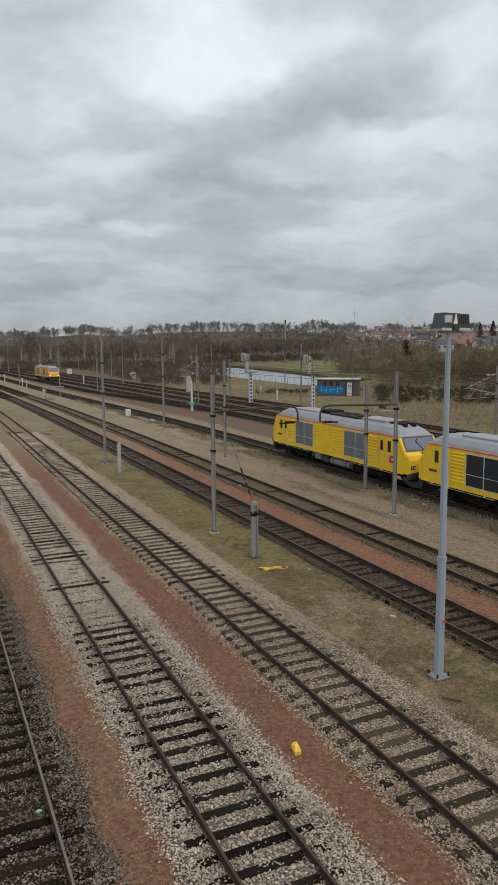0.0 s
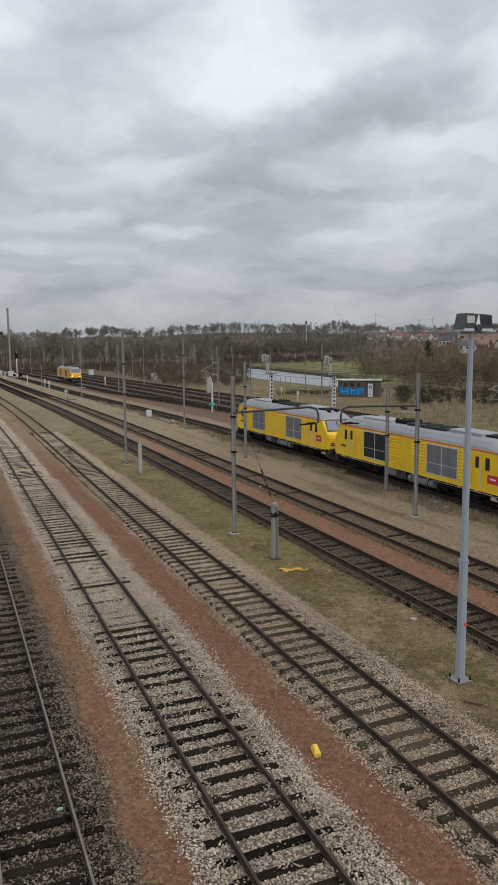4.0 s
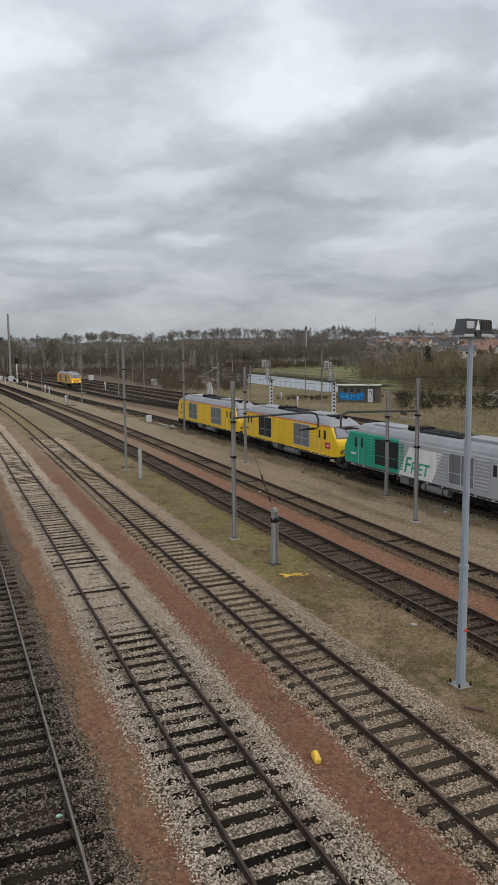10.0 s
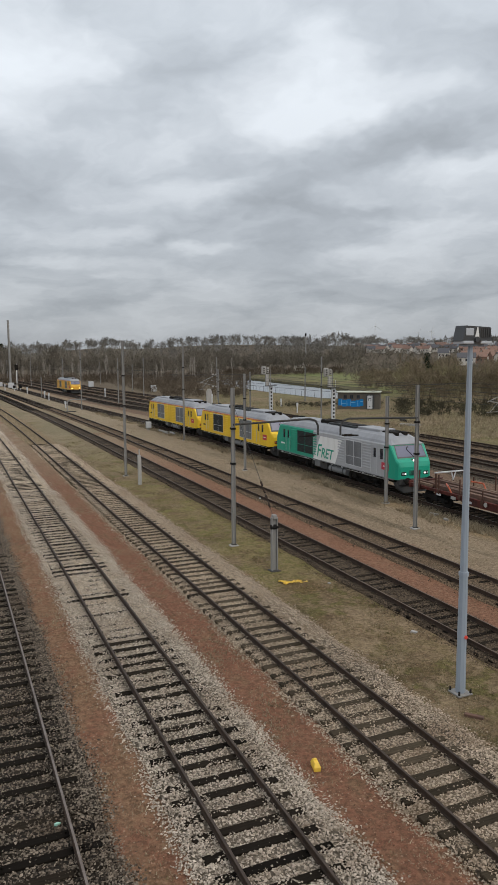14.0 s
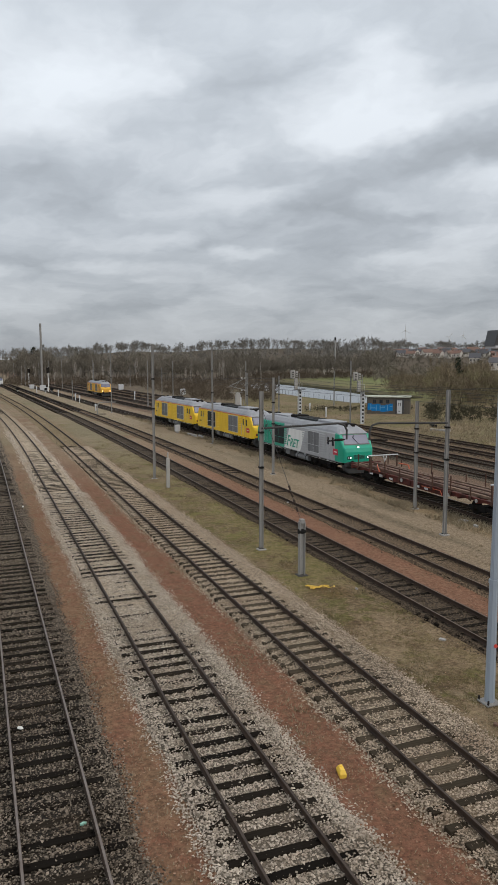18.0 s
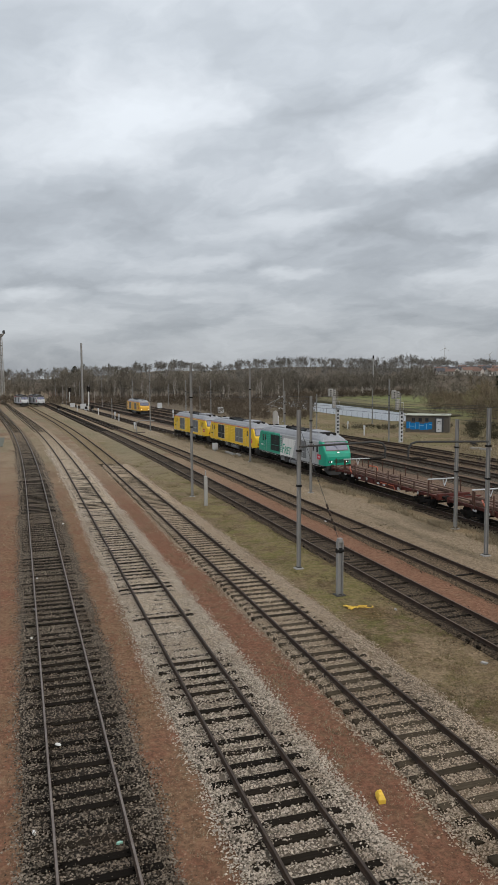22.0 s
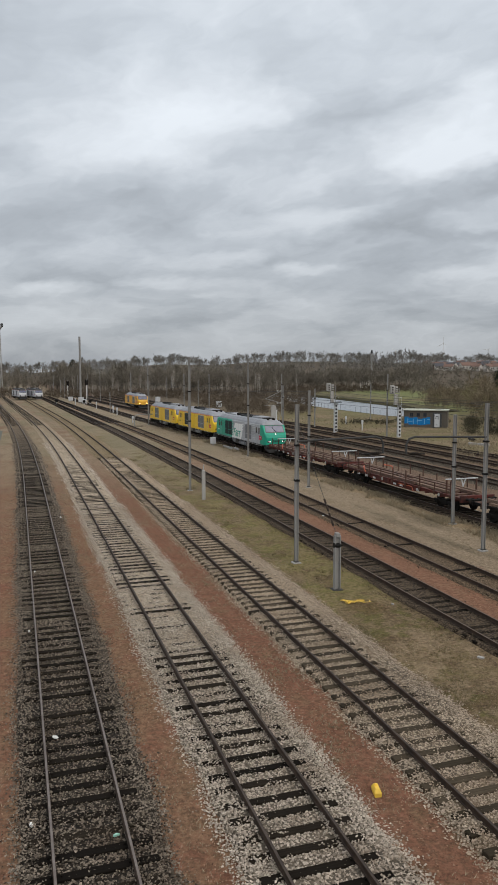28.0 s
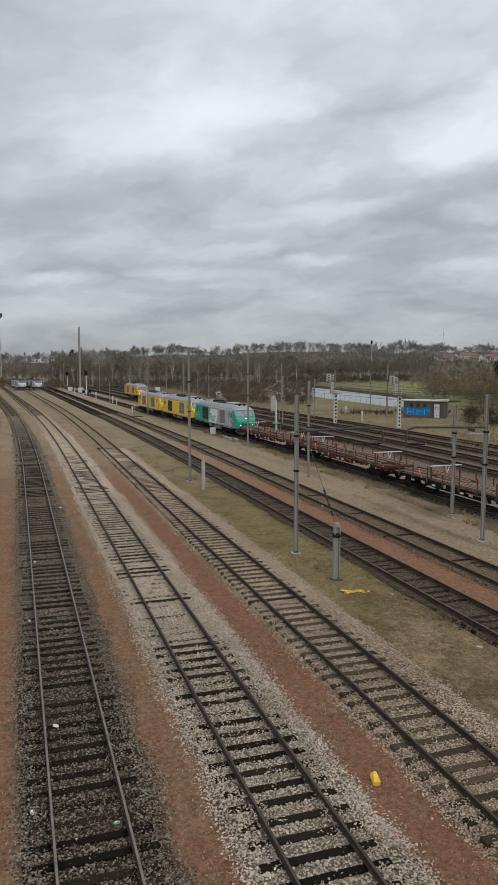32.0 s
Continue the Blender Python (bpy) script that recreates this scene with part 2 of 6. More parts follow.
FIR = mat_island("dark_needles", (0.010, 0.017, 0.010), (0.028, 0.038, 0.022))
STRAW = mat_island("dead_grass", (0.18, 0.143, 0.090), (0.42, 0.350, 0.240), patch=0.3)
GRASS = mat_island("winter_grass", (0.105, 0.090, 0.040), (0.235, 0.193, 0.098), patch=0.3)
HUT_WALL = mat_paint("grey_render", (0.108, 0.096, 0.080), (0.08, 0.07, 0.06), 0.5, 0.95)
HUT_ROOF = mat_paint("pale_fascia", (0.44, 0.455, 0.385), (0.25, 0.24, 0.21), 0.4, 0.8)
MOSSY = mat_paint("mossy_concrete", (0.125, 0.13, 0.11), (0.08, 0.08, 0.06), 0.5, 0.9, streak=False)
BLUE = mat_paint("blue_spray_paint", (0.01, 0.17, 0.44), (0.02, 0.08, 0.2), 0.4, 0.6, streak=False)
BOTTLE = mat_paint("green_plastic", (0.30, 0.55, 0.46), amount=0.1, rough=0.3)
PALE_BLUE = mat_paint("pale_spray_paint", (0.16, 0.40, 0.60), amount=0.2, rough=0.6)
PLASTER = mat_paint("house_plaster", (0.62, 0.58, 0.52), amount=0.2, rough=0.9)
BRICK = mat_paint("house_brick", (0.25, 0.15, 0.115), amount=0.3, rough=0.9)
TILE = mat_paint("clay_roof", (0.27, 0.17, 0.135), amount=0.45, rough=0.9)
SLATE = mat_paint("slate_roof", (0.12, 0.12, 0.13), amount=0.3, rough=0.8)
WIRE = mat_paint("dark_wire", (0.05, 0.05, 0.05), amount=0.3, rough=0.6)
WATER, n = material("pond_water")
n.surface((0.20, 0.22, 0.24), 0.32, normal=n.bump(n.noise(1.6, 4.0, 0.6, n.coords("World")), 0.9, 0.25), spec=0.8)

# ---------------------------------------------------------------- mesh helpers


def box(bm, x0, x1, y0, y1, z0, z1, bevel=0.0):
    """A block between those limits, in bm."""
    r = bmesh.ops.create_cube(bm, size=1.0, matrix=Matrix.LocRotScale(
        ((x0 + x1) / 2, (y0 + y1) / 2, (z0 + z1) / 2), None, (abs(x1 - x0), abs(y1 - y0), abs(z1 - z0))))
    if bevel:
        edges = {e for v in r["verts"] for e in v.link_edges}
        bmesh.ops.bevel(bm, geom=list(edges), offset=bevel, segments=1, affect="EDGES")
    return bm


def tube(bm, a, b, r0, r1=None, sides=8):
    """A round bar from a to b."""
    a, b = Vector(a), Vector(b)
    d = b - a
    m = Matrix.Translation((a + b) / 2) @ d.to_track_quat("Z", "Y").to_matrix().to_4x4()
    bmesh.ops.create_cone(bm, cap_ends=True, segments=sides, radius1=r0, radius2=r0 if r1 is None else r1,
                          depth=d.length, matrix=m)
    return bm


def loft(bm, rings, caps=True):
    """Skin over closed rings of equal length."""
    rows = [[bm.verts.new(p) for p in ring] for ring in rings]
    for a, b in zip(rows, rows[1:]):
        for i in range(len(a)):
            j = (i + 1) % len(a)
            bm.faces.new((a[i], a[j], b[j], b[i]))
    if caps:
        bm.faces.new(rows[0][::-1])
        bm.faces.new(rows[-1])
    bmesh.ops.recalc_face_normals(bm, faces=bm.faces[:])
    return bm


def mesh_of(bm, name, *mats):
    me = bpy.data.meshes.new(name)
    bm.to_mesh(me)
    bm.free()
    for m in mats:
        me.materials.append(m)
    return me


def part(name, bm, mat, parent=None, label="", at=None):
    """One mesh object under a thing or a part."""
    me = bm if isinstance(bm, bpy.types.Mesh) else mesh_of(bm, name, mat)
    ob = new(name, me)
    if at is not None:
        ob.matrix_basis = at
    ob.parent = parent
    if label:
        ob["label"] = label
    return ob


def thing(name, label, category, group="", kind="", at=None):
    ob = new(name)
    ob.empty_display_size = 0.2
    if at is not None:
        ob.matrix_basis = at
    return tagged(ob, label, category, group, kind)


def raw_mesh(name, verts, faces, mat, smooth=False):
    """A mesh from arrays; faces all of one length."""
    verts, faces = np.asarray(verts, np.float32), np.asarray(faces, np.int32)
    me = bpy.data.meshes.new(name)
    k = faces.shape[1]
    me.vertices.add(len(verts))
    me.vertices.foreach_set("co", verts.ravel())
    me.loops.add(faces.size)
    me.loops.foreach_set("vertex_index", faces.ravel())
    me.polygons.add(len(faces))
    me.polygons.foreach_set("loop_start", np.arange(0, faces.size, k, dtype=np.int32))
    me.polygons.foreach_set("use_smooth", np.full(len(faces), smooth))
    me.update(calc_edges=True)
    if mat:
        me.materials.append(mat)
    return me


# ---------------------------------------------------------------- plan: how the tracks bend


def bend(y, y0, y1, slope, y2=1e9, slope2=0.0):
    """Sideways shift of a track that is straight to y0, curves to y1 and runs on at that slope."""
    y = np.asarray(y, float)
    k = slope / (2 * (y1 - y0))
    s = np.where(y < y0, 0.0, np.where(y < y1, k * (y - y0) ** 2, k * (y1 - y0) ** 2 + slope * (np.minimum(y, y2) - y1)))
    return s + np.where(y > y2, slope2 * (y - y2), 0.0)


# name: centre line at the bridge, bend
TRACKS = {
    1: (1.18, (62, 165, -0.056)),
    2: (5.36, (70, 165, -0.052)),
    3: (9.98, (85, 180, -0.042)),
    4: (16.53, (60, 130, -0.030)),
    5: (20.40, (60, 130, -0.033)),
    6: (29.25, (55, 105, -0.055, 150, -0.035)),
    7: (39.8, (60, 120, -0.045)),
    8: (44.2, (60, 120, -0.045)),
    9: (48.5, (60, 120, -0.045)),
    10: (52.7, (60, 120, -0.045)),
    11: (39.8, (72, 108, -0.12, 150, -0.045)),
}


def track_x(k, y):
    x, b = TRACKS[k]
    return x + bend(y, *b)


def track_heading(k, y):
    return math.atan(float(track_x(k, y + 0.5) - track_x(k, y - 0.5)))


def shift_at(x, y):
    """The bend of the ground's strips, between the tracks' bends."""
    a, b, c = bend(y, 80, 170, -0.05), bend(y, 60, 130, -0.031), bend(y, 60, 110, -0.052)
    u = np.clip((x - 11) / 4, 0, 1)
    v = np.clip((x - 22) / 7, 0, 1)
    return a * (1 - u) + b * u * (1 - v) + c * v

# ---------------------------------------------------------------- clouds that drift over the yard
CLOUD_H = 200.0


def make_clouds():
    m, n = material("cloud_veil")
    p = n.coords("Object")
    flat = n.add("ShaderNodeVectorMath", {0: p, 1: (1.0, 1.0, 0.0)})
    flat.operation = "MULTIPLY"
    size = n.add("ShaderNodeVectorMath", {0: flat.outputs[0]})
    size.operation = "LENGTH"
    unit = n.add("ShaderNodeVectorMath", {0: flat.outputs[0]})
    unit.operation = "NORMALIZE"
    # layers thin out towards the horizon: equal steps of the logarithm of the distance
    reach = n.math("LOGARITHM", n.math("DIVIDE", size.outputs["Value"], 90.0), math.e)
    q = n.add("ShaderNodeVectorMath", {0: unit.outputs[0]})
    q.operation = "SCALE"
    n.tree.links.new(reach, q.inputs["Scale"])
    q = q.outputs[0]
    warp = n.add("ShaderNodeTexNoise", {"Vector": q, "Scale": 2.6, "Detail": 4.0, "Roughness": 0.6})
    off = n.add("ShaderNodeVectorMath", {0: warp.outputs["Color"], 1: (-0.5, -0.5, -0.5)})
    off.operation = "ADD"
    push = n.add("ShaderNodeVectorMath", {0: off.outputs[0], 1: (0.42, 0.42, 0.0)})
    push.operation = "MULTIPLY"
    w = n.add("ShaderNodeVectorMath", {0: q, 1: push.outputs[0]})
    w.operation = "ADD"
    w = w.outputs[0]
    big = n.noise(1.7, 5.0, 0.5, w)
    mid = n.noise(4.4, 5.0, 0.6, w)
    dens = n.math("ADD", n.math("MULTIPLY", big, 0.80), n.math("MULTIPLY", mid, 0.20))
    for az, el, ra, rr, k in CLOUD_SPOTS:
        dist = math.log(CLOUD_H / math.tan(radians(el)) / 90.0)
        x, y = dist * math.sin(radians(az)), dist * math.cos(radians(az))
        v = n.add("ShaderNodeMapping", {"Vector": w, "Location": (x, y, 0), "Rotation": (0, 0, radians(-az)), "Scale": (ra, rr, 1)})
        v.vector_type = "TEXTURE"
        ln = n.add("ShaderNodeVectorMath", {0: v.outputs[0]})
        ln.operation = "LENGTH"
        dens = n.math("ADD", dens, n.math("MULTIPLY", n.step(ln.outputs["Value"], 1.0, 0.0), k))
    dens = n.math("SUBTRACT", dens, n.math("MULTIPLY", n.step(reach, 2.4, 3.7), 0.16))
    veil = n.add("ShaderNodeValToRGB", {"Fac": dens})
    r = veil.color_ramp
    r.elements[0].position, r.elements[0].color = 0.22, (0.95, 0.96, 0.97, 1)
    r.elements[1].position, r.elements[1].color = 0.74, (0.415, 0.430, 0.447, 1)
    for pos, col in ((0.36, (0.81, 0.822, 0.836)), (0.46, (0.675, 0.694, 0.715)), (0.56, (0.565, 0.584, 0.607))):
        e = r.elements.new(pos)
        e.color = (*col, 1)
    n.finish(n.add("ShaderNodeBsdfTransparent", {"Color": veil.outputs[0]}).outputs[0])
    xs, ys = np.linspace(-2600, 3800, 40), np.linspace(250, 4300, 40)
    gx, gy = np.meshgrid(xs, ys)
    gz = CLOUD_H * (1 - 0.80 * np.minimum(np.hypot(gx, gy) / 4300, 1.08) ** 6)
    v = np.stack([gx, gy, gz - CLOUD_H], -1).reshape(-1, 3)
    i = (np.arange(39)[:, None] * 40 + np.arange(39)).ravel()
    ob = new("cloud_layer", raw_mesh("cloud_layer", v, np.stack([i, i + 1, i + 41, i + 40], 1), m, True))
    ob.matrix_basis = pose(0, 0, CLOUD_H)
    return tagged(ob, "grey layered rain clouds with brighter thin gaps", "clouds", kind="structure")


# thin (negative) and heavy places: turn and height in the sky in degrees, sizes, strength
CLOUD_SPOTS = [(23.0, 21.0, 0.34, 0.42, -0.30), (20.0, 18.5, 0.30, 0.20, -0.12), (36.5, 15.0, 0.42, 0.14, -0.22), (31.0, 18.5, 0.28, 0.2, 0.16),
               (8.0, 17.0, 0.40, 0.14, -0.08), (15.0, 9.0, 0.30, 0.10, -0.13), (31.0, 8.6, 0.3, 0.10, -0.12), (6.0, 8.0, 0.4, 0.1, -0.10),
               (24.0, 12.5, 0.9, 0.12, 0.10), (12.0, 24.0, 0.3, 0.25, 0.08), (40.0, 21.0, 0.3, 0.3, -0.10), (2.0, 24.0, 0.4, 0.3, -0.09), (-6.0, 21.0, 0.5, 0.4, -0.2),
               (-4.0, 6.9, 0.30, 0.14, -0.19), (7.9, 9.8, 0.22, 0.15, -0.13), (16.4, 9.2, 0.26, 0.14, -0.10), (16.0, 14.2, 0.2, 0.12, -0.13), (26.4, 13.1, 0.2, 0.10, -0.13)]
clouds = make_clouds()

# ---------------------------------------------------------------- ground


def hill(x, y):
    """Height of the land: flat yard, a bank, and rising ground in the distance."""
    x, y = np.asarray(x, float), np.asarray(y, float)
    d = np.hypot(x, y)
    az = np.degrees(np.arctan2(x, np.maximum(y, 1)))
    far = np.clip((d - 480) / 700, 0, 1) ** 1.2
    top = 11.0 + 9.5 / (1 + np.exp(-(az - 4.5) / 1.6)) + 3.5 * np.exp(-((az - 22) / 4) ** 2) + 2.5 * np.exp(-((az - 11) / 2.5) ** 2) - 2.5 * np.exp(-((az - 15) / 2) ** 2)
    z = far * top
    z += np.clip((x - 150) / 180, 0, 1) * np.clip((d - 230) / 260, 0, 1) * 7.0
    return z


def make_ground():
    m, n = material("yard_ground")
    p = n.coords("World")
    u = n.add("ShaderNodeAttribute")
    u.attribute_name = "across"
    u = u.outputs["Fac"]
    y = n.add("ShaderNodeSeparateXYZ", {0: p}).outputs["Y"]
    wob = n.math("MULTIPLY", n.math("SUBTRACT", n.noise(0.45, 5.0, 0.6, p), 0.5), 2.2)
    u = n.math("ADD", u, wob)
    grain = n.step(n.noise(8.0, 7.0, 0.78, p), 0.30, 0.70)
    blot = n.noise(0.22, 5.0, 0.6, p)
    patchy = n.noise(1.3, 5.0, 0.65, p)
    # red cinder paths
    mott = n.noise(3.1, 6.0, 0.7, p)
    red = n.mix(grain, (0.100, 0.049, 0.032), (0.255, 0.128, 0.084))
    red = n.mix(n.math("MULTIPLY", n.step(mott, 0.42, 0.66), 0.6), red, n.mix(grain, (0.075, 0.046, 0.030), (0.205, 0.128, 0.083)))
    red = n.mix(n.math("MULTIPLY", n.step(patchy, 0.46, 0.72), 0.7), red, n.mix(grain, (0.090, 0.062, 0.037), (0.235, 0.165, 0.103)))
    tan = n.math("MULTIPLY", n.step(u, 6.0, 4.6), n.step(n.noise(0.7, 6.0, 0.7, p), 0.36, 0.58))
    red = n.mix(n.math("MULTIPLY", tan, 0.7), red, n.mix(grain, (0.095, 0.060, 0.036), (0.265, 0.178, 0.112)))
    red = n.mix(n.math("MULTIPLY", n.step(u, 16.5, 17.4), 0.6), red, n.mix(grain, (0.120, 0.066, 0.043), (0.300, 0.170, 0.112)))
    # dry verge
    verge = n.mix(grain, (0.060, 0.045, 0.025), (0.245, 0.188, 0.116))
    verge = n.mix(n.step(patchy, 0.47, 0.58), verge, n.mix(grain, (0.048, 0.046, 0.016), (0.165, 0.148, 0.060)))
    verge = n.mix(n.math("MULTIPLY", n.step(blot, 0.46, 0.62), 0.7), verge, n.mix(grain, (0.090, 0.065, 0.039), (0.265, 0.200, 0.125)))
    moss = n.math("MULTIPLY", n.step(n.noise(0.16, 3.0, 0.5, p), 0.44, 0.56), n.step(y, 22.0, 29.0))
    verge = n.mix(n.math("MULTIPLY", moss, 0.45), verge, n.mix(grain, (0.092, 0.088, 0.028), (0.265, 0.240, 0.095)))
    verge = n.mix(n.math("MULTIPLY", n.step(mott, 0.55, 0.72), 0.5), verge, (0.094, 0.065, 0.035))
    verge = n.mix(n.math("MULTIPLY", n.step(n.noise(0.55, 6.0, 0.7, p), 0.50, 0.60), 0.7), verge, n.mix(grain, (0.050, 0.034, 0.020), (0.175, 0.122, 0.075)))
    # brown trodden soil round the heap of tape, bare sandy soil further on
    spot = n.add("ShaderNodeVectorMath", {0: p, 1: (13.7, 26.6, -0.32)})
    spot.operation = "DISTANCE"
    near = n.math("ADD", spot.outputs["Value"], n.math("MULTIPLY", mott, 1.6))
    verge = n.mix(n.math("MULTIPLY", n.step(near, 2.1, 1.0), 0.6), verge, n.mix(grain, (0.070, 0.042, 0.020), (0.190, 0.115, 0.060)))
    sandy = n.math("MULTIPLY", n.step(n.noise(0.75, 5.0, 0.7, p), 0.50, 0.60), n.step(y, 26.0, 22.0))
    verge = n.mix(n.math("MULTIPLY", sandy, 0.7), verge, n.mix(grain, (0.135, 0.100, 0.064), (0.345, 0.268, 0.178)))
    # grey cess of fine stone
    cess = n.mix(grain, (0.110, 0.086, 0.060), (0.330, 0.262, 0.186))
    cess = n.mix(n.math("MULTIPLY", n.step(patchy, 0.5, 0.7), 0.5), cess, (0.154, 0.114, 0.063))
    # bare sandy strip, with darker wheel marks along it
    sand = n.mix(grain, (0.135, 0.105, 0.072), (0.330, 0.268, 0.192))
    sand = n.mix(n.math("MULTIPLY", n.step(n.noise(0.30, 5.0, 0.65, n.scaled(p, (2.2, 0.35, 1.0))), 0.47, 0.62), 0.75), sand, n.mix(grain, (0.058, 0.047, 0.031), (0.185, 0.150, 0.100)))
    sand = n.mix(n.math("MULTIPLY", n.step(mott, 0.56, 0.68), 0.45), sand, (0.36, 0.30, 0.225))
    straw = n.mix(grain, (0.120, 0.089, 0.052), (0.335, 0.257, 0.160))
    # rusty brown between the far tracks
    brown = n.mix(grain, (0.068, 0.047, 0.034), (0.200, 0.140, 0.102))
    # meadow, green only on the far bank of the pond, leaf litter under the woods
    field = n.mix(grain, (0.070, 0.062, 0.033), (0.215, 0.188, 0.105))
    field = n.mix(n.math("MULTIPLY", n.step(n.noise(0.06, 4.0, 0.6, p), 0.42, 0.6), 0.6), field, n.mix(grain, (0.080, 0.073, 0.032), (0.200, 0.178, 0.084)))
    field = n.mix(n.math("MULTIPLY", n.step(n.noise(0.11, 5.0, 0.65, p), 0.47, 0.60), 0.75), field, n.mix(grain, (0.110, 0.080, 0.052), (0.300, 0.232, 0.158)))
    lush = n.add("ShaderNodeAttribute")
    lush.attribute_name = "lush"
    field = n.mix(lush.outputs["Fac"], field, n.mix(grain, (0.105, 0.128, 0.048), (0.225, 0.255, 0.115)))
    wood = n.add("ShaderNodeAttribute")
    wood.attribute_name = "litter"
    field = n.mix(wood.outputs["Fac"], field, n.mix(grain, (0.070, 0.057, 0.042), (0.170, 0.140, 0.105)))
    col = red
    for lo, hi, other in ((11.4, 12.2, verge), (15.7, 16.0, red), (21.2, 22.0, cess), (22.6, 23.6, sand), (25.9, 26.8, straw), (27.4, 28.2, cess),
                          (32.5, 33.5, brown), (53.5, 56.5, field)):
        col = n.mix(n.step(u, lo, hi), col, other)
    # with distance the paths are grown over
    worn = n.math("MULTIPLY", n.step(y, 40.0, 100.0), n.step(n.noise(0.14, 5.0, 0.6, p), 0.28, 0.52))
    worn = n.math("MULTIPLY", worn, n.step(u, 30.0, 25.0))
    col = n.mix(n.math("MULTIPLY", worn, 0.8), col, n.mix(grain, (0.152, 0.126, 0.088), (0.340, 0.288, 0.208)))
    bare = n.math("MULTIPLY", n.step(n.noise(0.33, 6.0, 0.7, n.scaled(p, (1.0, 0.45, 1.0))), 0.50, 0.60), n.step(y, 40.0, 60.0))
    bare = n.math("MULTIPLY", bare, n.step(u, 14.0, 11.0))
    col = n.mix(n.math("MULTIPLY", bare, 0.6), col, n.mix(grain, (0.088, 0.060, 0.040), (0.225, 0.155, 0.105)))
    mossy = n.math("MULTIPLY", n.step(n.noise(0.09, 5.0, 0.6, n.scaled(p, (1.0, 0.35, 1.0))), 0.46, 0.60), n.step(y, 60.0, 110.0))
    mossy = n.math("MULTIPLY", mossy, n.step(u, 28.0, 22.0))
    col = n.mix(n.math("MULTIPLY", mossy, 0.6), col, n.mix(grain, (0.095, 0.090, 0.055), (0.235, 0.215, 0.140)))
    pebble = n.add("ShaderNodeTexVoronoi", {"Vector": p, "Scale": 9.0})
    flecks = n.step(pebble.outputs["Distance"], 0.24, 0.12)
    flecks = n.math("MULTIPLY", flecks, n.step(n.noise(0.9, 3.0, 0.6, p), 0.44, 0.60))
    col = n.mix(n.math("MULTIPLY", flecks, 0.55), col, (0.38, 0.28, 0.21))
    col = n.mix(1.0, col, (1.045, 1.0, 0.955), "MULTIPLY")
    n.surface(col, 0.97, normal=n.bump(n.math("ADD", grain, n.math("MULTIPLY", patchy, 2.0)), 0.55, 0.05), spec=0.12)
    xs = np.concatenate([np.linspace(-2500, -60, 30), np.linspace(-50, 100, 151), np.linspace(110, 3200, 50)])
    ys = np.concatenate([np.linspace(-900, -20, 10), np.linspace(-10, 90, 126), np.linspace(95, 400, 62), np.linspace(420, 4600, 60)])
    gx, gy = np.meshgrid(xs, ys)
    near = (np.abs(gx - 25) < 80) & (gy < 140) & (gy > -20)
    rough = np.where(near, np.sin(gx * 1.7 + np.sin(gy * 0.9)) * np.sin(gy * 1.3 + np.cos(gx * 0.7)) * 0.03, 0)
    gz = hill(gx, gy) - 0.32 + rough
    v = np.stack([gx, gy, gz], -1).reshape(-1, 3)
    w = len(xs)
    i = (np.arange(len(ys) - 1)[:, None] * w + np.arange(w - 1)).ravel()
    me = raw_mesh("ground", v, np.stack([i, i + 1, i + w + 1, i + w], 1), m, True)
    me.attributes.new("across", "FLOAT", "POINT").data.foreach_set("value", (gx - shift_at(gx, gy)).ravel().astype(np.float32))
    dist, az = np.hypot(gx, gy), np.degrees(np.arctan2(gx, np.maximum(gy, 1)))
    lush = np.clip((dist - 170) / 40, 0, 1) * np.clip((az - 24.5) / 2, 0, 1) * np.clip((dist * 0 + 36 - az) / 2, 0, 1)
    wood = np.maximum(np.clip((dist - np.where(az < 22, 230, 385)) / 25, 0, 1), np.clip((20.5 - az) / 1.0, 0, 1) * np.clip((dist - 150) / 40, 0, 1) * 0.8)
    me.attributes.new("lush", "FLOAT", "POINT").data.foreach_set("value", lush.ravel().astype(np.float32))
    me.attributes.new("litter", "FLOAT", "POINT").data.foreach_set("value", wood.ravel().astype(np.float32))
    return tagged(new("ground", me), "red cinder paths, dry verges and meadow of a rail yard", "ground", kind="structure")


make_ground()

# ---------------------------------------------------------------- tracks
GAUGE = 1.505


def along(k, y0, y1, step=4.0):
    ys = np.arange(y0, y1 + step * 0.5, step)
    return ys, track_x(k, ys)


def make_rail(k, side, y0, y1):
    """A rail of head, web and foot that follows the track."""
    ys, xs = along(k, y0, y1)
    xs = xs + side * GAUGE / 2
    prof = [(-0.036, -0.172), (-0.036, -0.162), (-0.009, -0.135), (-0.009, -0.042), (-0.033, -0.034), (-0.033, -0.007), (-0.025, 0.0),
            (0.025, 0.0), (0.033, -0.007), (0.033, -0.034), (0.009, -0.042), (0.009, -0.135), (0.036, -0.162), (0.036, -0.172)]
    c = len(prof)
    v = np.array([[(x + px, y, pz) for px, pz in prof] for x, y in zip(xs, ys)]).reshape(-1, 3)
    faces, ids = [], []
    for i in range(len(ys) - 1):
        for j in range(c):
            a, b = i * c + j, i * c + (j + 1) % c
            faces.append((a, a + c, b + c, b))
            ids.append(1 if j == 6 else 0)
    me = raw_mesh("rail", v, faces, RAIL_SIDE)
    me.materials.append(RAIL_TOP if k in (1, 6) else RAIL_BROWN if k in (4, 5) else RAIL_DULL)
    me.polygons.foreach_set("material_index", np.array(ids, np.int32))
    return me


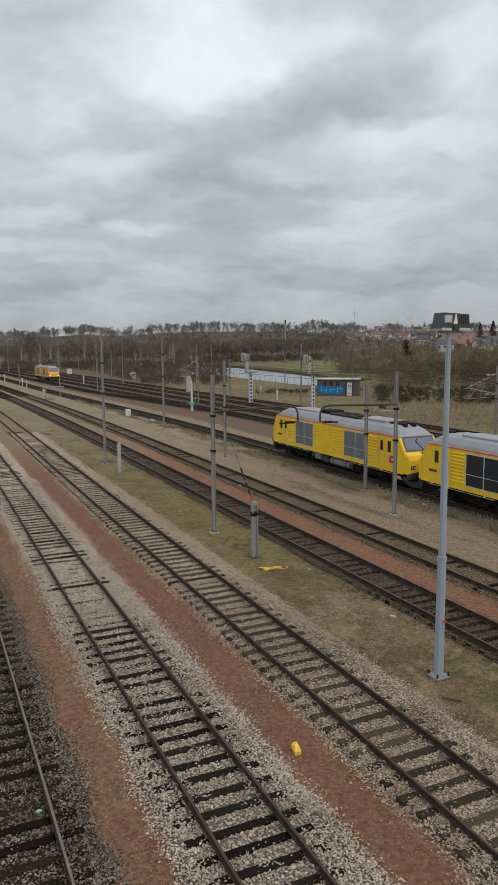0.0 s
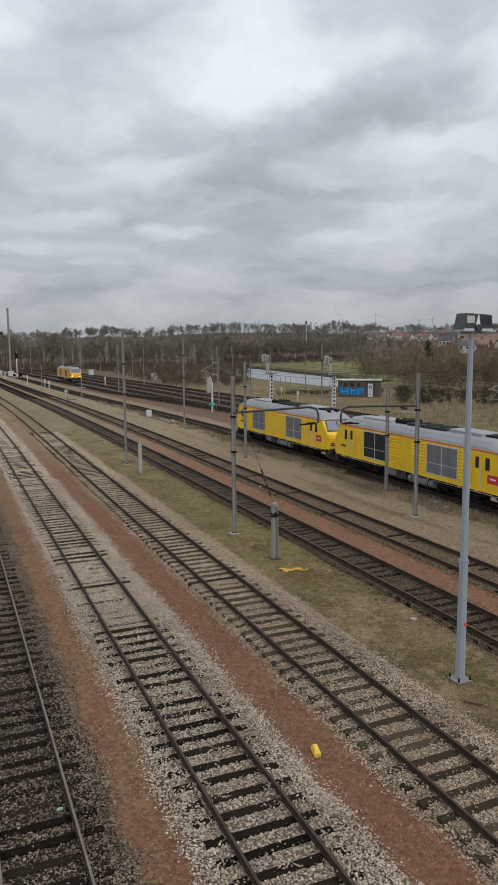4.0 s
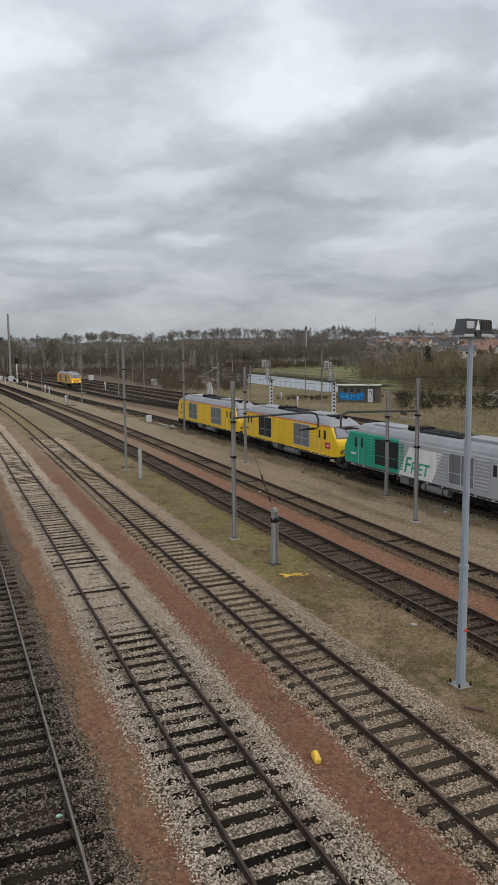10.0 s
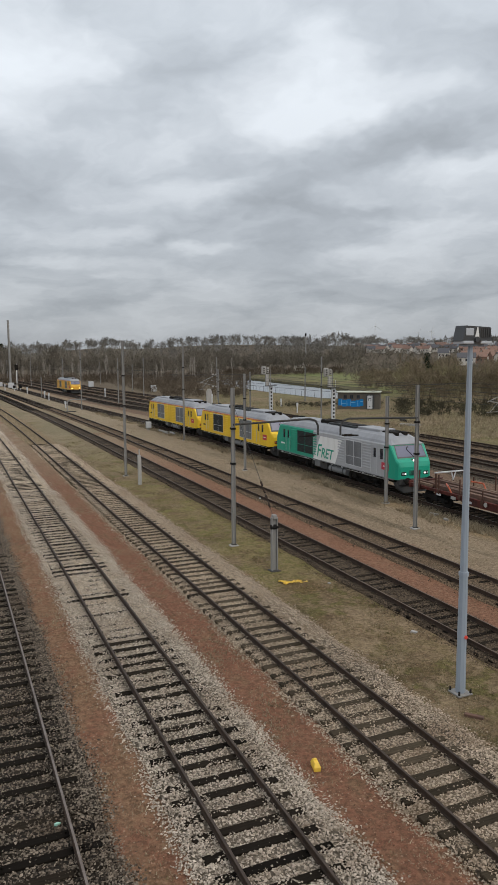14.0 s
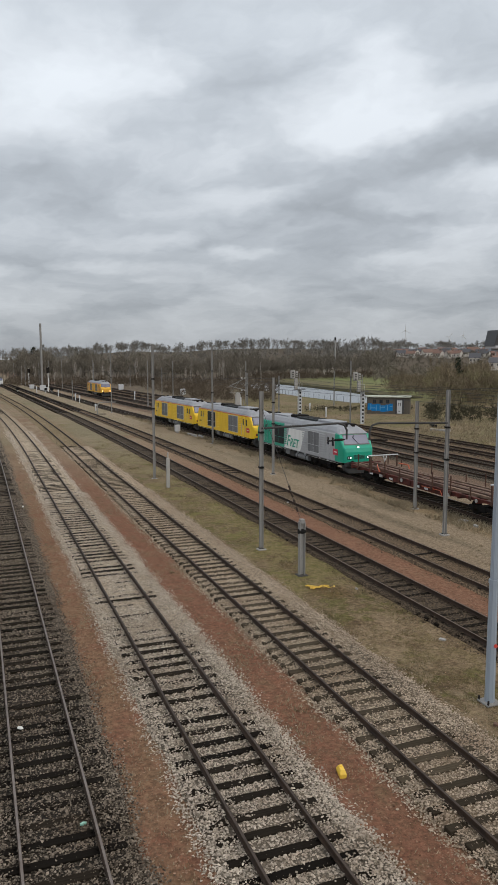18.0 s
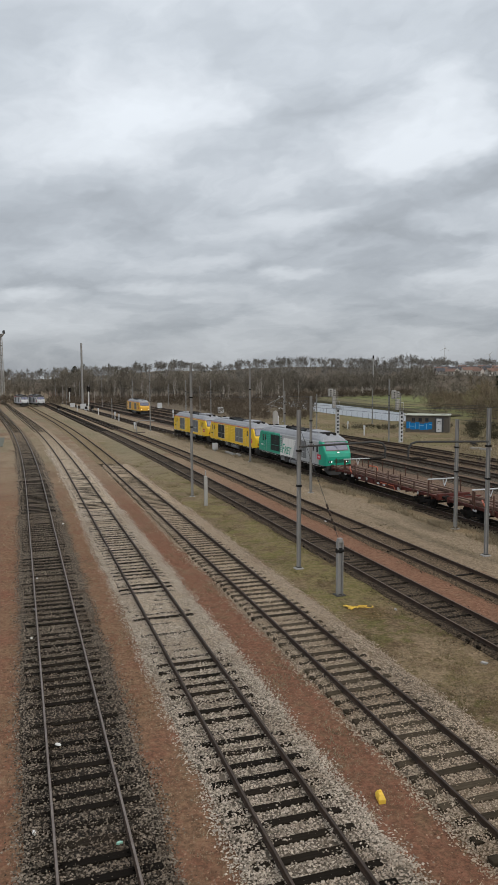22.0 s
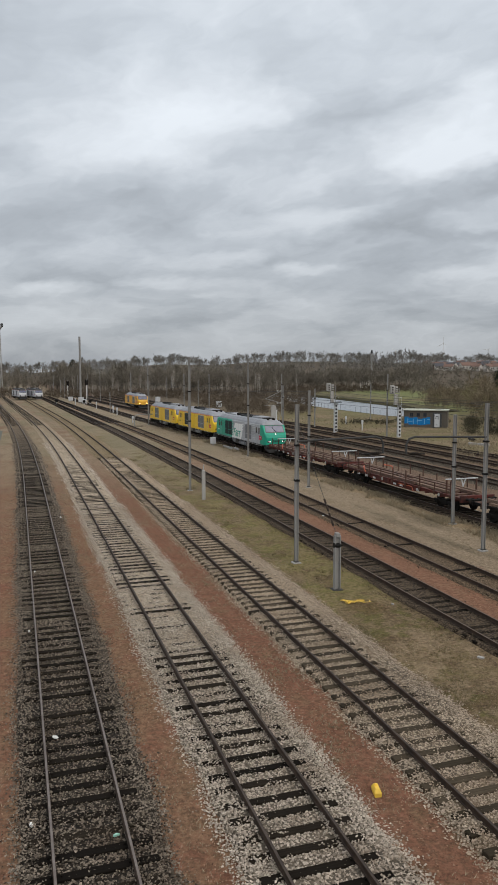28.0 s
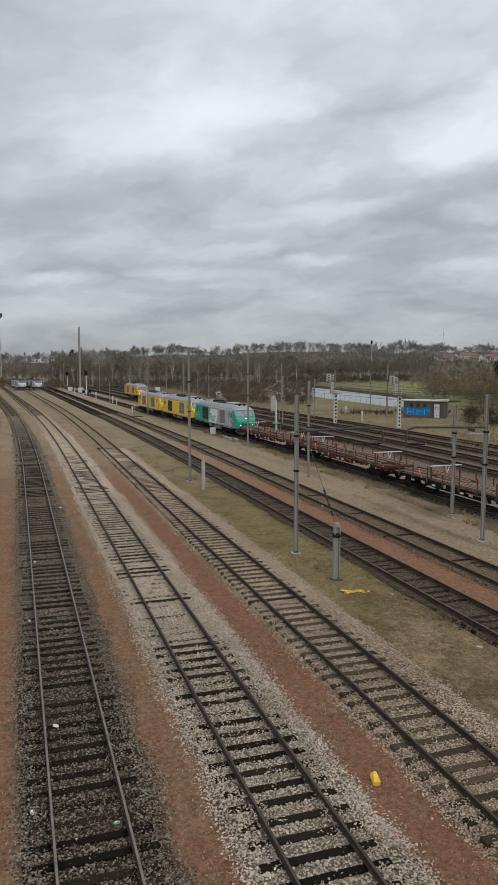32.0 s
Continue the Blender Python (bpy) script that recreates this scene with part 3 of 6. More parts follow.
def make_bed(k, y0, y1, half, mat, top=-0.215, base=-0.36, seed=0):
    """The heaped bed of stone under a track, with ragged shoulders."""
    ys, xs = along(k, y0, y1, 0.8)
    rng = np.random.default_rng(seed)
    rows = []
    for x, y in zip(xs, ys):
        l, r = (h - 0.10 + rng.normal(0, 0.02) + 0.045 * math.sin(y * 0.61 + q) * math.sin(y * 0.23 + 2 * q) for h, q in ((half[0], k), (half[1], k + 1.7)))
        foot = 0.16 if k in (4, 5) else 0.34
        rows.append([(x - l - foot, y, base), (x - l, y, top + (0.048 if k in (4, 5) else -0.014)), (x - 0.86, y, top + (0.018 if k > 3 else -0.004) + rng.normal(0, 0.006)), (x - 0.66, y, top - (0.012 if k < 4 else 0.0) + rng.normal(0, 0.006)), (x, y, top - (0.02 if k < 4 else 0.005)),
                     (x + 0.66, y, top - (0.012 if k < 4 else 0.0) + rng.normal(0, 0.006)), (x + 0.86, y, top + (0.018 if k > 3 else -0.004) + rng.normal(0, 0.006)), (x + r, y, top + (0.048 if k in (4, 5) else -0.014)), (x + r + foot, y, base)])
    v = np.array(rows).reshape(-1, 3)
    c = 9
    i = (np.arange(len(ys) - 1)[:, None] * c + np.arange(c - 1)).ravel()
    return raw_mesh("ballast", v, np.stack([i, i + 1, i + c + 1, i + c], 1), mat, True)


OCTA = np.array([(1, 0, 0), (-1, 0, 0), (0, 1, 0), (0, -1, 0), (0, 0, 1), (0, 0, -1)], float)
OCTA_F = np.array([(0, 2, 4), (2, 1, 4), (1, 3, 4), (3, 0, 4)])


def scatter(points, sizes, mat, name, seed):
    """Broken stones as one mesh: an uneven lump at each point."""
    rng = np.random.default_rng(seed)
    k = len(points)
    lumps = OCTA[None] * rng.uniform(0.55, 1.25, (k, 6, 1)) + rng.normal(0, 0.18, (k, 6, 3))
    a, b = rng.uniform(0, 6.28, k), rng.normal(0, 0.6, k)
    ca, sa, cb, sb = np.cos(a), np.sin(a), np.cos(b), np.sin(b)
    rot = np.stack([np.stack([ca, -sa * cb, sa * sb], -1), np.stack([sa, ca * cb, -ca * sb], -1), np.stack([0 * a, sb, cb], -1)], 1)
    v = np.einsum("kij,knj->kni", rot, lumps) * sizes[:, None, None] * np.array([1, 1, 0.75]) + points[:, None]
    f = OCTA_F[None] + (np.arange(k) * 6)[:, None, None]
    return raw_mesh(name, v.reshape(-1, 3), f.reshape(-1, 3), mat)


def bed_stones(k, y0, y1, half, per, mat, seed, size=0.029):
    rng = np.random.default_rng(seed)
    cnt = int((y1 - y0) * (half[0] + half[1] + 0.6) * per)
    # denser close to the bridge, where single stones can be told apart
    y = y0 + (y1 - y0) * rng.uniform(0, 1, cnt) ** 1.5
    u = rng.uniform(-half[0] - 0.34, half[1] + 0.34, cnt) + rng.normal(0, 0.10, cnt)
    drop = np.clip(np.maximum(-half[0] - u, u - half[1]) / 0.35, 0, 1)
    inner = np.abs(u) < 0.80
    # here and there the stones lie over the sleepers
    heap = np.sin(y * 2.3 + np.sin(u * 2.1 + k) * 1.7) * np.sin(u * 3.1 + y * 0.7) + rng.normal(0, 0.45, cnt)
    z = np.where(inner, np.where(heap > 1.05 + 0.3 * (k == 3), -0.180, -0.218), np.where(heap > (0.5 if k == 3 else 0.2), -0.170, -0.212)) - 0.17 * drop + np.where(np.abs(np.abs(u) - 0.7525) < 0.10, 0.03, 0.0) * (heap > 0.0) + rng.uniform(-0.014, 0.016, cnt)
    z = np.maximum(z, -0.322 + 0.5 * size * rng.uniform(0, 1, cnt))
    return scatter(np.stack([track_x(k, y) + u, y, z], -1), rng.uniform(0.6, 1.35, cnt) * size, mat, "gravel", seed)


def sleeper_mesh(mat):
    bm = bmesh.new()
    box(bm, -1.24, 1.24, -0.112, 0.112, -0.15, 0.0, 0.014)
    for s in (-1, 1):
        for o in (-1, 1):
            tube(bm, (s * GAUGE / 2 + o * 0.1, 0, -0.01), (s * GAUGE / 2 + o * 0.1, 0, 0.035), 0.022, sides=5)
    return mesh_of(bm, "sleeper", mat)


SLEEPERS = {"dark": sleeper_mesh(SLEEPER_DARK), "old": sleeper_mesh(SLEEPER_OLD)}


def sleepers(track, k, y0, count, kind, sink=0.0):
    """Separate sleepers, sunk a little unevenly into the stones."""
    rng = np.random.default_rng(40 + k)
    for i in range(count):
        y = y0 + 0.62 * i + rng.normal(0, 0.02)
        z = -0.178 - abs(rng.normal(0, 0.012)) - (0.02 if k == 4 else 0.0) - {2: 0.0008, 3: 0.0007, 1: 0.0005}.get(k, 0.0002) * max(0, y - 24) - (0.04 if rng.uniform() < sink or (k == 2 and 23.4 < y < 31.6 and not 27.8 < y < 28.4) else 0.0)
        ob = new("sleeper", SLEEPERS[kind])
        ob.matrix_basis = Matrix.Translation((float(track_x(k, y)) + rng.normal(0, 0.025), y, z)) @ Euler((0, rng.normal(0, 0.006), -track_heading(k, y) + rng.normal(0, 0.012))).to_matrix().to_4x4() @ Matrix.Diagonal(({4: 0.83, 5: 0.8}.get(k, 1.0), 1, 1, 1))
        ob.parent = track
    return y0 + 0.62 * count


def sleepers_joined(k, y0, y1, mat, step=0.62):
    ys = np.arange(y0, y1, step)
    xs = track_x(k, ys)
    c = np.array([(-1.28, -0.125, -0.3), (1.28, -0.125, -0.3), (1.28, 0.125, -0.3), (-1.28, 0.125, -0.3),
                  (-1.28, -0.125, -0.2), (1.28, -0.125, -0.2), (1.28, 0.125, -0.2), (-1.28, 0.125, -0.2)])
    v = c[None] + np.stack([xs, ys, 0 * ys], -1)[:, None]
    f = np.array([(4, 5, 6, 7), (0, 1, 5, 4), (1, 2, 6, 5), (2, 3, 7, 6), (3, 0, 4, 7)])[None] + (np.arange(len(ys)) * 8)[:, None, None]
    if k < 4:
        v[:, :, 2] -= 0.024
    return raw_mesh("far_sleeper", v.reshape(-1, 3), f.reshape(-1, 4), mat)


def make_track(k, label, y0, y1, half, bed, sleeper, count, stone=None, per=0, stone_end=45, sink=0.0, spacing_from=6.0):
    t = thing("railway_track", label, "railway track", "tracks of the yard")
    change = {3: 84.0}.get(k, y1)
    part("ballast", make_bed(k, y0, change, half, bed, top=-0.215 if k < 11 else -0.224, seed=k), bed, t)
    if change < y1:
        part("ballast", make_bed(k, change, y1, (half[0] + 0.2, half[1] - 0.2), GROWN_BED, top=-0.205, seed=k), bed, t, "overgrown earthy ballast")
    for s in (-1, 1):
        part("rail", make_rail(k, s, y0, y1), RAIL_SIDE, t)
    end = sleepers(t, k, spacing_from, count, sleeper, sink) if count else y0
    far = part("far_sleeper", sleepers_joined(k, end, y1, SLEEPER_DARK if sleeper == "dark" else SLEEPER_OLD), None, t)
    far["kind"] = "stuff"
    if stone:
        tagged(part("gravel", bed_stones(k, 8.5, stone_end, half, per, stone, 70 + k), stone, t), kind="stuff")
        if k < 4:
            tagged(part("gravel", edge_stones(k, 12.0, 105.0 if k < 3 else 82.0, half, 130, stone, 90 + k), stone, t), kind="stuff")
    return t


def edge_stones(k, y0, y1, half, per, mat, seed):
    """Stones that have rolled off the shoulders of the bed."""
    rng = np.random.default_rng(seed)
    cnt = int((y1 - y0) * per)
    y = y0 + (y1 - y0) * rng.uniform(0, 1, cnt) ** 1.4
    out = np.abs(rng.normal(0, 0.26, cnt)) - 0.22
    u = np.where(rng.uniform(0, 1, cnt) < 0.5, -half[0] - out, half[1] + out)
    z = -0.215 - 0.105 * np.clip((out + 0.15) / 0.35, 0, 1)
    return scatter(np.stack([track_x(k, y) + u, y, z], -1), rng.uniform(0.022, 0.042, cnt) * (1 + np.clip((y - 35) / 45, 0, 1.4)), mat, "gravel", seed)


make_track(1, "dark stained track with polished rails in sooty ballast", -6, 330, (1.25, 1.40), SOOT_BED, "dark", 220, DARK_STONE, 390, 54, 0.15)
make_track(2, "rusty track on dark sleepers in pale stone ballast", -6, 330, (1.28, 1.62), LIGHT_BED, "dark", 220, LIGHT_STONE, 420, 54, 0.06)
make_track(3, "rusty track on weathered wooden sleepers in tan ballast", -6, 330, (1.12, 1.85), TAN_BED, "old", 220, TAN_STONE, 430, 54, 0.04)
make_track(4, "dark oily track beside a dry grass verge", -6, 330, (1.06, 1.04), OIL_BED, "dark", 200, BROWN_STONE, 150, 55, 0.12, spacing_from=16.0)
make_track(5, "rusty track on brown ballast beside a cinder path", -6, 330, (1.06, 1.15), BROWN_BED, "dark", 200, BROWN_STONE, 90, 55, 0.8, spacing_from=20.0)
make_track(6, "track in dark ballast on which the train runs", -20, 330, (1.35, 1.5), OIL_BED, "dark", 0)
for k in (7, 8, 9, 10, 11):
    make_track(k, "rusty siding track on dark oily ballast" if k < 11 else "rusty track that branches off between the sidings", 20 if k < 11 else 78, 330, (1.5, 1.5), DARK_BED if k < 9 or k == 11 else BROWN_BED, "dark", 0)

# ---------------------------------------------------------------- locomotives
NOSE = [  # y, half width, top of the side wall, half width of the roof edge
    (8.15, 1.43, 3.42), (8.70, 1.42, 3.40), (9.36, 1.37, 2.42), (9.56, 1.30, 2.26), (9.66, 1.16, 1.95)]


def body_bm(y0=None, y1=None):
    """The body shell with both raked cab noses, or a slice of it."""
    st = [(-y, w, t) for y, w, t in NOSE[::-1]] + [(y, w, t) for y, w, t in NOSE]
    if y0 is not None:
        def at(y):
            for (a, wa, ta), (b, wb, tb) in zip(st, st[1:]):
                if a <= y <= b:
                    f = (y - a) / (b - a)
                    return (y, wa + (wb - wa) * f, ta + (tb - ta) * f)
        st = [at(y0)] + [s for s in st if y0 < s[0] < y1] + [at(y1)]
    bm = bmesh.new()
    loft(bm, [[(-w, y, 1.08), (-w - 0.0, y, t - 0.10), (-w + 0.07, y, t), (w - 0.07, y, t), (w, y, t - 0.10), (w, y, 1.08)] for y, w, t in st])
    return bm


def roof_bm():
    st = [(-8.78, 3.36, 0.05), (-8.25, 3.42, 0.42), (-7.6, 3.42, 0.62), (7.6, 3.42, 0.62), (8.25, 3.42, 0.42), (8.78, 3.36, 0.05)]
    bm = bmesh.new()
    loft(bm, [[(-1.38, y, z), (-1.30, y, z + h * 0.25), (-1.02, y, z + h * 0.72), (-0.62, y, z + h), (0.62, y, z + h), (1.02, y, z + h * 0.72),
               (1.30, y, z + h * 0.25), (1.38, y, z)] for y, z, h in st])
    return bm


def slab(bm, s, y0, y1, z0, z1, t=0.02, x=1.43):
    """A plate that stands a little proud of the side wall on side s."""
    return box(bm, s * (x - 0.03), s * (x + t), y0, y1, z0, z1)


def wheelset_bm(r=0.55, half=0.72):
    bm = bmesh.new()
    tube(bm, (-half - 0.1, 0, 0), (half + 0.1, 0, 0), 0.08, sides=8)
    for s in (-1, 1):
        tube(bm, (s * (half - 0.06), 0, 0), (s * (half + 0.07), 0, 0), r, r * 0.98, 20)
        tube(bm, (s * (half + 0.06), 0, 0), (s * (half + 0.10), 0, 0), r * 0.55, r * 0.4, 10)
        for a in range(6):
            box(bm, s * (half + 0.06), s * (half + 0.085), math.cos(a * 1.047) * r * 0.7 - 0.05, math.cos(a * 1.047) * r * 0.7 + 0.05,
                math.sin(a * 1.047) * r * 0.7 - 0.05, math.sin(a * 1.047) * r * 0.7 + 0.05)
    return bm


def bogie_parts(loco, y, wheels, wheelset, frame_mesh, mat):
    b = part("bogie", frame_mesh, mat, loco, at=pose(0, y, 0))
    for dy in (-1.4, 1.4):
        wheels.append((part("wheelset", wheelset, mat, b, at=pose(0, dy, 0.55)), 0.55))
    return b


def bogie_frame_mesh():
    bm = bmesh.new()
    for s in (-1, 1):
        box(bm, s * 0.98, s * 1.16, -2.2, 2.2, 0.62, 0.86, 0.03)
        for dy in (-1.4, 1.4):
            box(bm, s * 0.95, s * 1.22, dy - 0.22, dy + 0.22, 0.36, 0.74, 0.04)
            for o in (-0.42, 0.42):
                tube(bm, (s * 1.08, dy + o, 0.55), (s * 1.08, dy + o, 0.98), 0.10, sides=8)
        box(bm, s * 1.0, s * 1.18, -0.5, 0.5, 0.45, 0.95, 0.03)
        tube(bm, (s * 1.16, -0.9, 0.5), (s * 1.16, 0.4, 0.75), 0.05, sides=6)
        box(bm, s * 1.0, s * 1.1, -2.35, -2.15, 0.15, 0.65)
        box(bm, s * 1.0, s * 1.1, 2.15, 2.35, 0.15, 0.65)
    box(bm, -1.0, 1.0, -0.4, 0.4, 0.5, 0.8)
    return mesh_of(bm, "bogie", UNDER)


BOGIE = bogie_frame_mesh()
WHEELSET = mesh_of(wheelset_bm(), "wheelset", UNDER)


def letters(text, size, mat, parent, m, label):
    """Lettering as a thin mesh."""
    cu = bpy.data.curves.new("lettering", "FONT")
    cu.body, cu.size, cu.extrude, cu.shear, cu.offset = text, size, 0.006, 0.25, 0.012
    ob = new("lettering", cu)
    dg = bpy.context.evaluated_depsgraph_get()
    me = bpy.data.meshes.new_from_object(ob.evaluated_get(dg))
    bpy.data.objects.remove(ob)
    me.materials.clear()
    me.materials.append(mat)
    return part("lettering", me, mat, parent, label, at=m)


def make_loco(label, scheme, lights="off", dark_grille=False):
    """A four-axle diesel locomotive; its length lies along y, its origin on the rails."""
    freight = scheme == "green"
    YEL = {"yellow": YELLOW, "old": YELLOW_OLD, "grey": SILVER}.get(scheme, YELLOW)
    lo = thing("locomotive", label, "locomotive", "locomotives in the yard")
    wheels = []
    if freight:
        part("body", body_bm(-8.1, 2.3), BODY_GREY, lo, "light grey painted body")
        part("cab_nose", body_bm(-9.66, -8.1), GREEN, lo, "green painted cab nose")
        part("body", body_bm(2.3, 9.66), GREEN, lo, "green painted body")
        for s in (-1, 1):
            bm = bmesh.new()
            x = s * 1.434
            v = [bm.verts.new((x, yy, zz)) for yy, zz in ((1.1, 1.1), (2.28, 1.1), (1.1, 3.05), (1.05, 3.05))]
            bm.faces.new(v)
            g = bmesh.ops.extrude_face_region(bm, geom=bm.faces[:])
            bmesh.ops.translate(bm, verts=[e for e in g["geom"] if isinstance(e, bmesh.types.BMVert)], vec=(s * 0.006, 0, 0))
            bmesh.ops.recalc_face_normals(bm, faces=bm.faces[:])
            part("slanted_panel", bm, WHITE, lo, "white slanted paint panel")
            bm = bmesh.new()
            slab(bm, s, -1.3, 1.1, 1.1, 3.05, 0.004)
            tri = [bm.verts.new((s * 1.434, yy, zz)) for yy, zz in ((-1.3, 1.1), (-1.3, 3.05), (-2.3, 3.05))]
            bm.faces.new(tri)
            part("lettering_panel", bm, WHITE, lo, "white lettering panel")
    else:
        part("body", body_bm(), YEL, lo)
    part("roof", roof_bm(), FRAME_GREY if scheme == "grey" else ROOF_GREY, lo, "grey dirty roof")
    paint = YEL
    for s in (-1, 1):
        # the cant rail stripe
        if not freight:
            bm = bmesh.new()
            box(bm, s * 1.40, s * 1.445, -8.6, 8.6, 3.32, 3.40)
            part("stripe", bm, STRIPE, lo, "faded red stripe")
        # sill along the floor
        bm = bmesh.new()
        box(bm, s * 1.30, s * 1.448, -9.2, 9.2, 1.03, 1.10, 0.01)
        sill = part("sill", bm, GRILLE if freight else paint, lo)
        for i in range(12):
            bm = bmesh.new()
            box(bm, s * 1.36, s * 1.452, -8.4 + i * 1.5, -8.28 + i * 1.5, 0.95, 1.04)
            part("jacking_lug", bm, SILVER if i % 3 else BLACK, sill)
        # ribbed panels between the grilles
        for y0, y1 in ((5.3, 6.4), (0.8 if not freight else 1.75, 2.2), (-2.1 if not freight else -2.75, -0.6 if not freight else -1.75), (-6.45, -5.3)):
            if freight:
                paint = GREEN if y0 > 1.7 else BODY_GREY
            for i in range(9):
                z = 1.42 + i * 0.205
                bm = bmesh.new()
                loft(bm, [[(s * 1.40, y, z), (s * 1.475, y, z + 0.02), (s * 1.475, y, z + 0.07), (s * 1.40, y, z + 0.125)] for y in (y0, y1)])
                part("rib", bm, paint, lo)
        # grilles in two leaves
        dark = [(5.2, 2.3, GRILLE_DARK if freight or dark_grille else GRILLE), (-2.2 if not freight else -2.9, -5.2, GRILLE)]
        for a, b, gm in dark:
            bm = bmesh.new()
            slab(bm, s, b, a, 1.32, 3.22, 0.02)
            fr = part("grille_frame", bm, GREEN if freight and a > 0 else SILVER, lo)
            mid = (a + b) / 2
            for p0, p1 in ((b + 0.06, mid - 0.04), (mid + 0.04, a - 0.06)):
                for q0, q1 in ((1.38, 2.0), (2.04, 3.16)):
                    bm = bmesh.new()
                    slab(bm, s, p0, p1, q0, q1, 0.03)
                    for i in range(int((q1 - q0) / 0.1)):
                        z = q0 + 0.03 + i * 0.1
                        box(bm, s * 1.455, s * 1.475, p0 + 0.03, p1 - 0.03, z, z + 0.045)
                    part("grille", bm, gm, fr)
        # crew doors and windows at each cab
        for e in (-1, 1):
            col = (GREEN if freight and e > 0 else BODY_GREY if freight else YEL)
            bm = bmesh.new()
            slab(bm, s, e * 6.55, e * 7.22, 1.15, 3.2, 0.018)
            d = part("door", bm, col, lo)
            bm = bmesh.new()
            slab(bm, s, e * 6.76, e * 7.06, 2.35, 3.0, 0.026)
            part("window", bm, GLASS, d)
            bm = bmesh.new()
            tube(bm, (s * 1.5, e * 6.5, 1.25), (s * 1.5, e * 6.5, 2.5), 0.018, sides=6)
            part("handrail", bm, SILVER, d)
            bm = bmesh.new()
            tube(bm, (s * 1.5, e * 7.28, 1.25), (s * 1.5, e * 7.28, 2.5), 0.018, sides=6)
            part("handrail", bm, SILVER, d)
            bm = bmesh.new()
            slab(bm, s, e * 7.58, e * 7.92, 2.3, 3.02, 0.016)
            part("cab_window", bm, GLASS, lo)
            if e < 0:
                bm = bmesh.new()
                slab(bm, s, -8.62, -7.78, 1.60, 2.10, 0.016)
                bd = part("badge", bm, LOGO, lo, "crimson badge with a pale mark")
                bm = bmesh.new()
                slab(bm, s, -8.46, -7.98, 1.81, 1.90, 0.022)
                part("mark", bm, WHITE, bd, "pale mark")
            else:
                bm = bmesh.new()
                slab(bm, s, 7.7, 8.4, 1.72, 1.86, 0.014)
                part("number_bar", bm, WHITE if freight else FRAME_GREY, lo, "plain number bar")
            bm = bmesh.new()
            box(bm, s * 1.1, s * 1.42, e * 6.6, e * 7.2, 0.35, 0.40)
            part("step", bm, BLACK, lo)
            bm = bmesh.new()
            box(bm, s * 1.1, s * 1.42, e * 6.6, e * 7.2, 0.68, 0.73)
            part("step", bm, BLACK, lo)
    if freight:
        letters("F", 1.5, GREEN, lo, Matrix.Translation((-1.452, 1.72, 1.36)) @ Euler((radians(90), 0, radians(-90))).to_matrix().to_4x4(), "large green slanted letter")
        letters("RET", 1.12, GREEN, lo, Matrix.Translation((-1.452, 0.98, 1.36)) @ Euler((radians(90), 0, radians(-90))).to_matrix().to_4x4(), "green slanted letters")
    for e in (-1, 1):
        # windscreen on the raked face
        def face(x, f, off):
            y, z = 8.70 + (9.36 - 8.70) * f, 3.40 + (2.42 - 3.40) * f
            k = math.hypot(0.66, 0.98)
            return (x, e * (y + off * 0.98 / k), z + off * 0.66 / k)
        for nm, w0, w1, f0, f1, off, mt in (("windscreen_frame", 1.22, 1.26, 0.06, 0.95, 0.015, LAMP_DARK if not freight else GREEN), ("windscreen_seal", 1.13, 1.19, 0.09, 0.92, 0.024, LAMP_DARK), ("windscreen", 1.08, 1.14, 0.14, 0.84, 0.03, WINDSCREEN)):
            bm = bmesh.new()
            ring0 = [face(-w0, f0, 0), face(w0, f0, 0), face(w1, f1, 0), face(-w1, f1, 0)]
            ring1 = [face(-w0, f0, off), face(w0, f0, off), face(w1, f1, off), face(-w1, f1, off)]
            loft(bm, [ring0, ring1])
            ws = part(nm, bm, mt, lo)
        bm = bmesh.new()
        tube(bm, face(0.15, 0.9, 0.05), face(-0.25, 0.35, 0.05), 0.02, sides=5)
        tube(bm, face(-0.25, 0.35, 0.05), face(-0.1, 0.2, 0.05), 0.03, sides=5)
        part("wiper", bm, BLACK, ws)
        if not freight:
            bm = bmesh.new()
            box(bm, -1.38, 1.38, e * 8.62, e * 8.74, 3.30, 3.42, 0.02)
            part("stripe", bm, STRIPE, lo, "faded red stripe")
        # nose panel and lamps
        bm = bmesh.new()
        box(bm, -0.6, 0.6, e * 9.60, e * 9.685, 1.35, 1.75, 0.01)
        panel = part("nose_panel", bm, GREEN if freight else YEL, lo)
        bm = bmesh.new()
        for i in range(5):
            box(bm, -0.5, 0.5, e * 9.67, e * 9.70, 1.40 + i * 0.065, 1.435 + i * 0.065)
        part("nose_grille", bm, GRILLE_DARK if freight else YEL, panel)
        bm = bmesh.new()
        tube(bm, (0, e * 9.36, 2.33), (0, e * 9.50, 2.33), 0.13, sides=12)
        tl = part("top_lamp", bm, LAMP_DARK, lo)
        bm = bmesh.new()
        tube(bm, (0, e * 9.49, 2.33), (0, e * 9.515, 2.33), 0.09, sides=12)
        part("lens", bm, HEADWHITE if lights == "white" and e < 0 else LAMP_GLASS, tl)
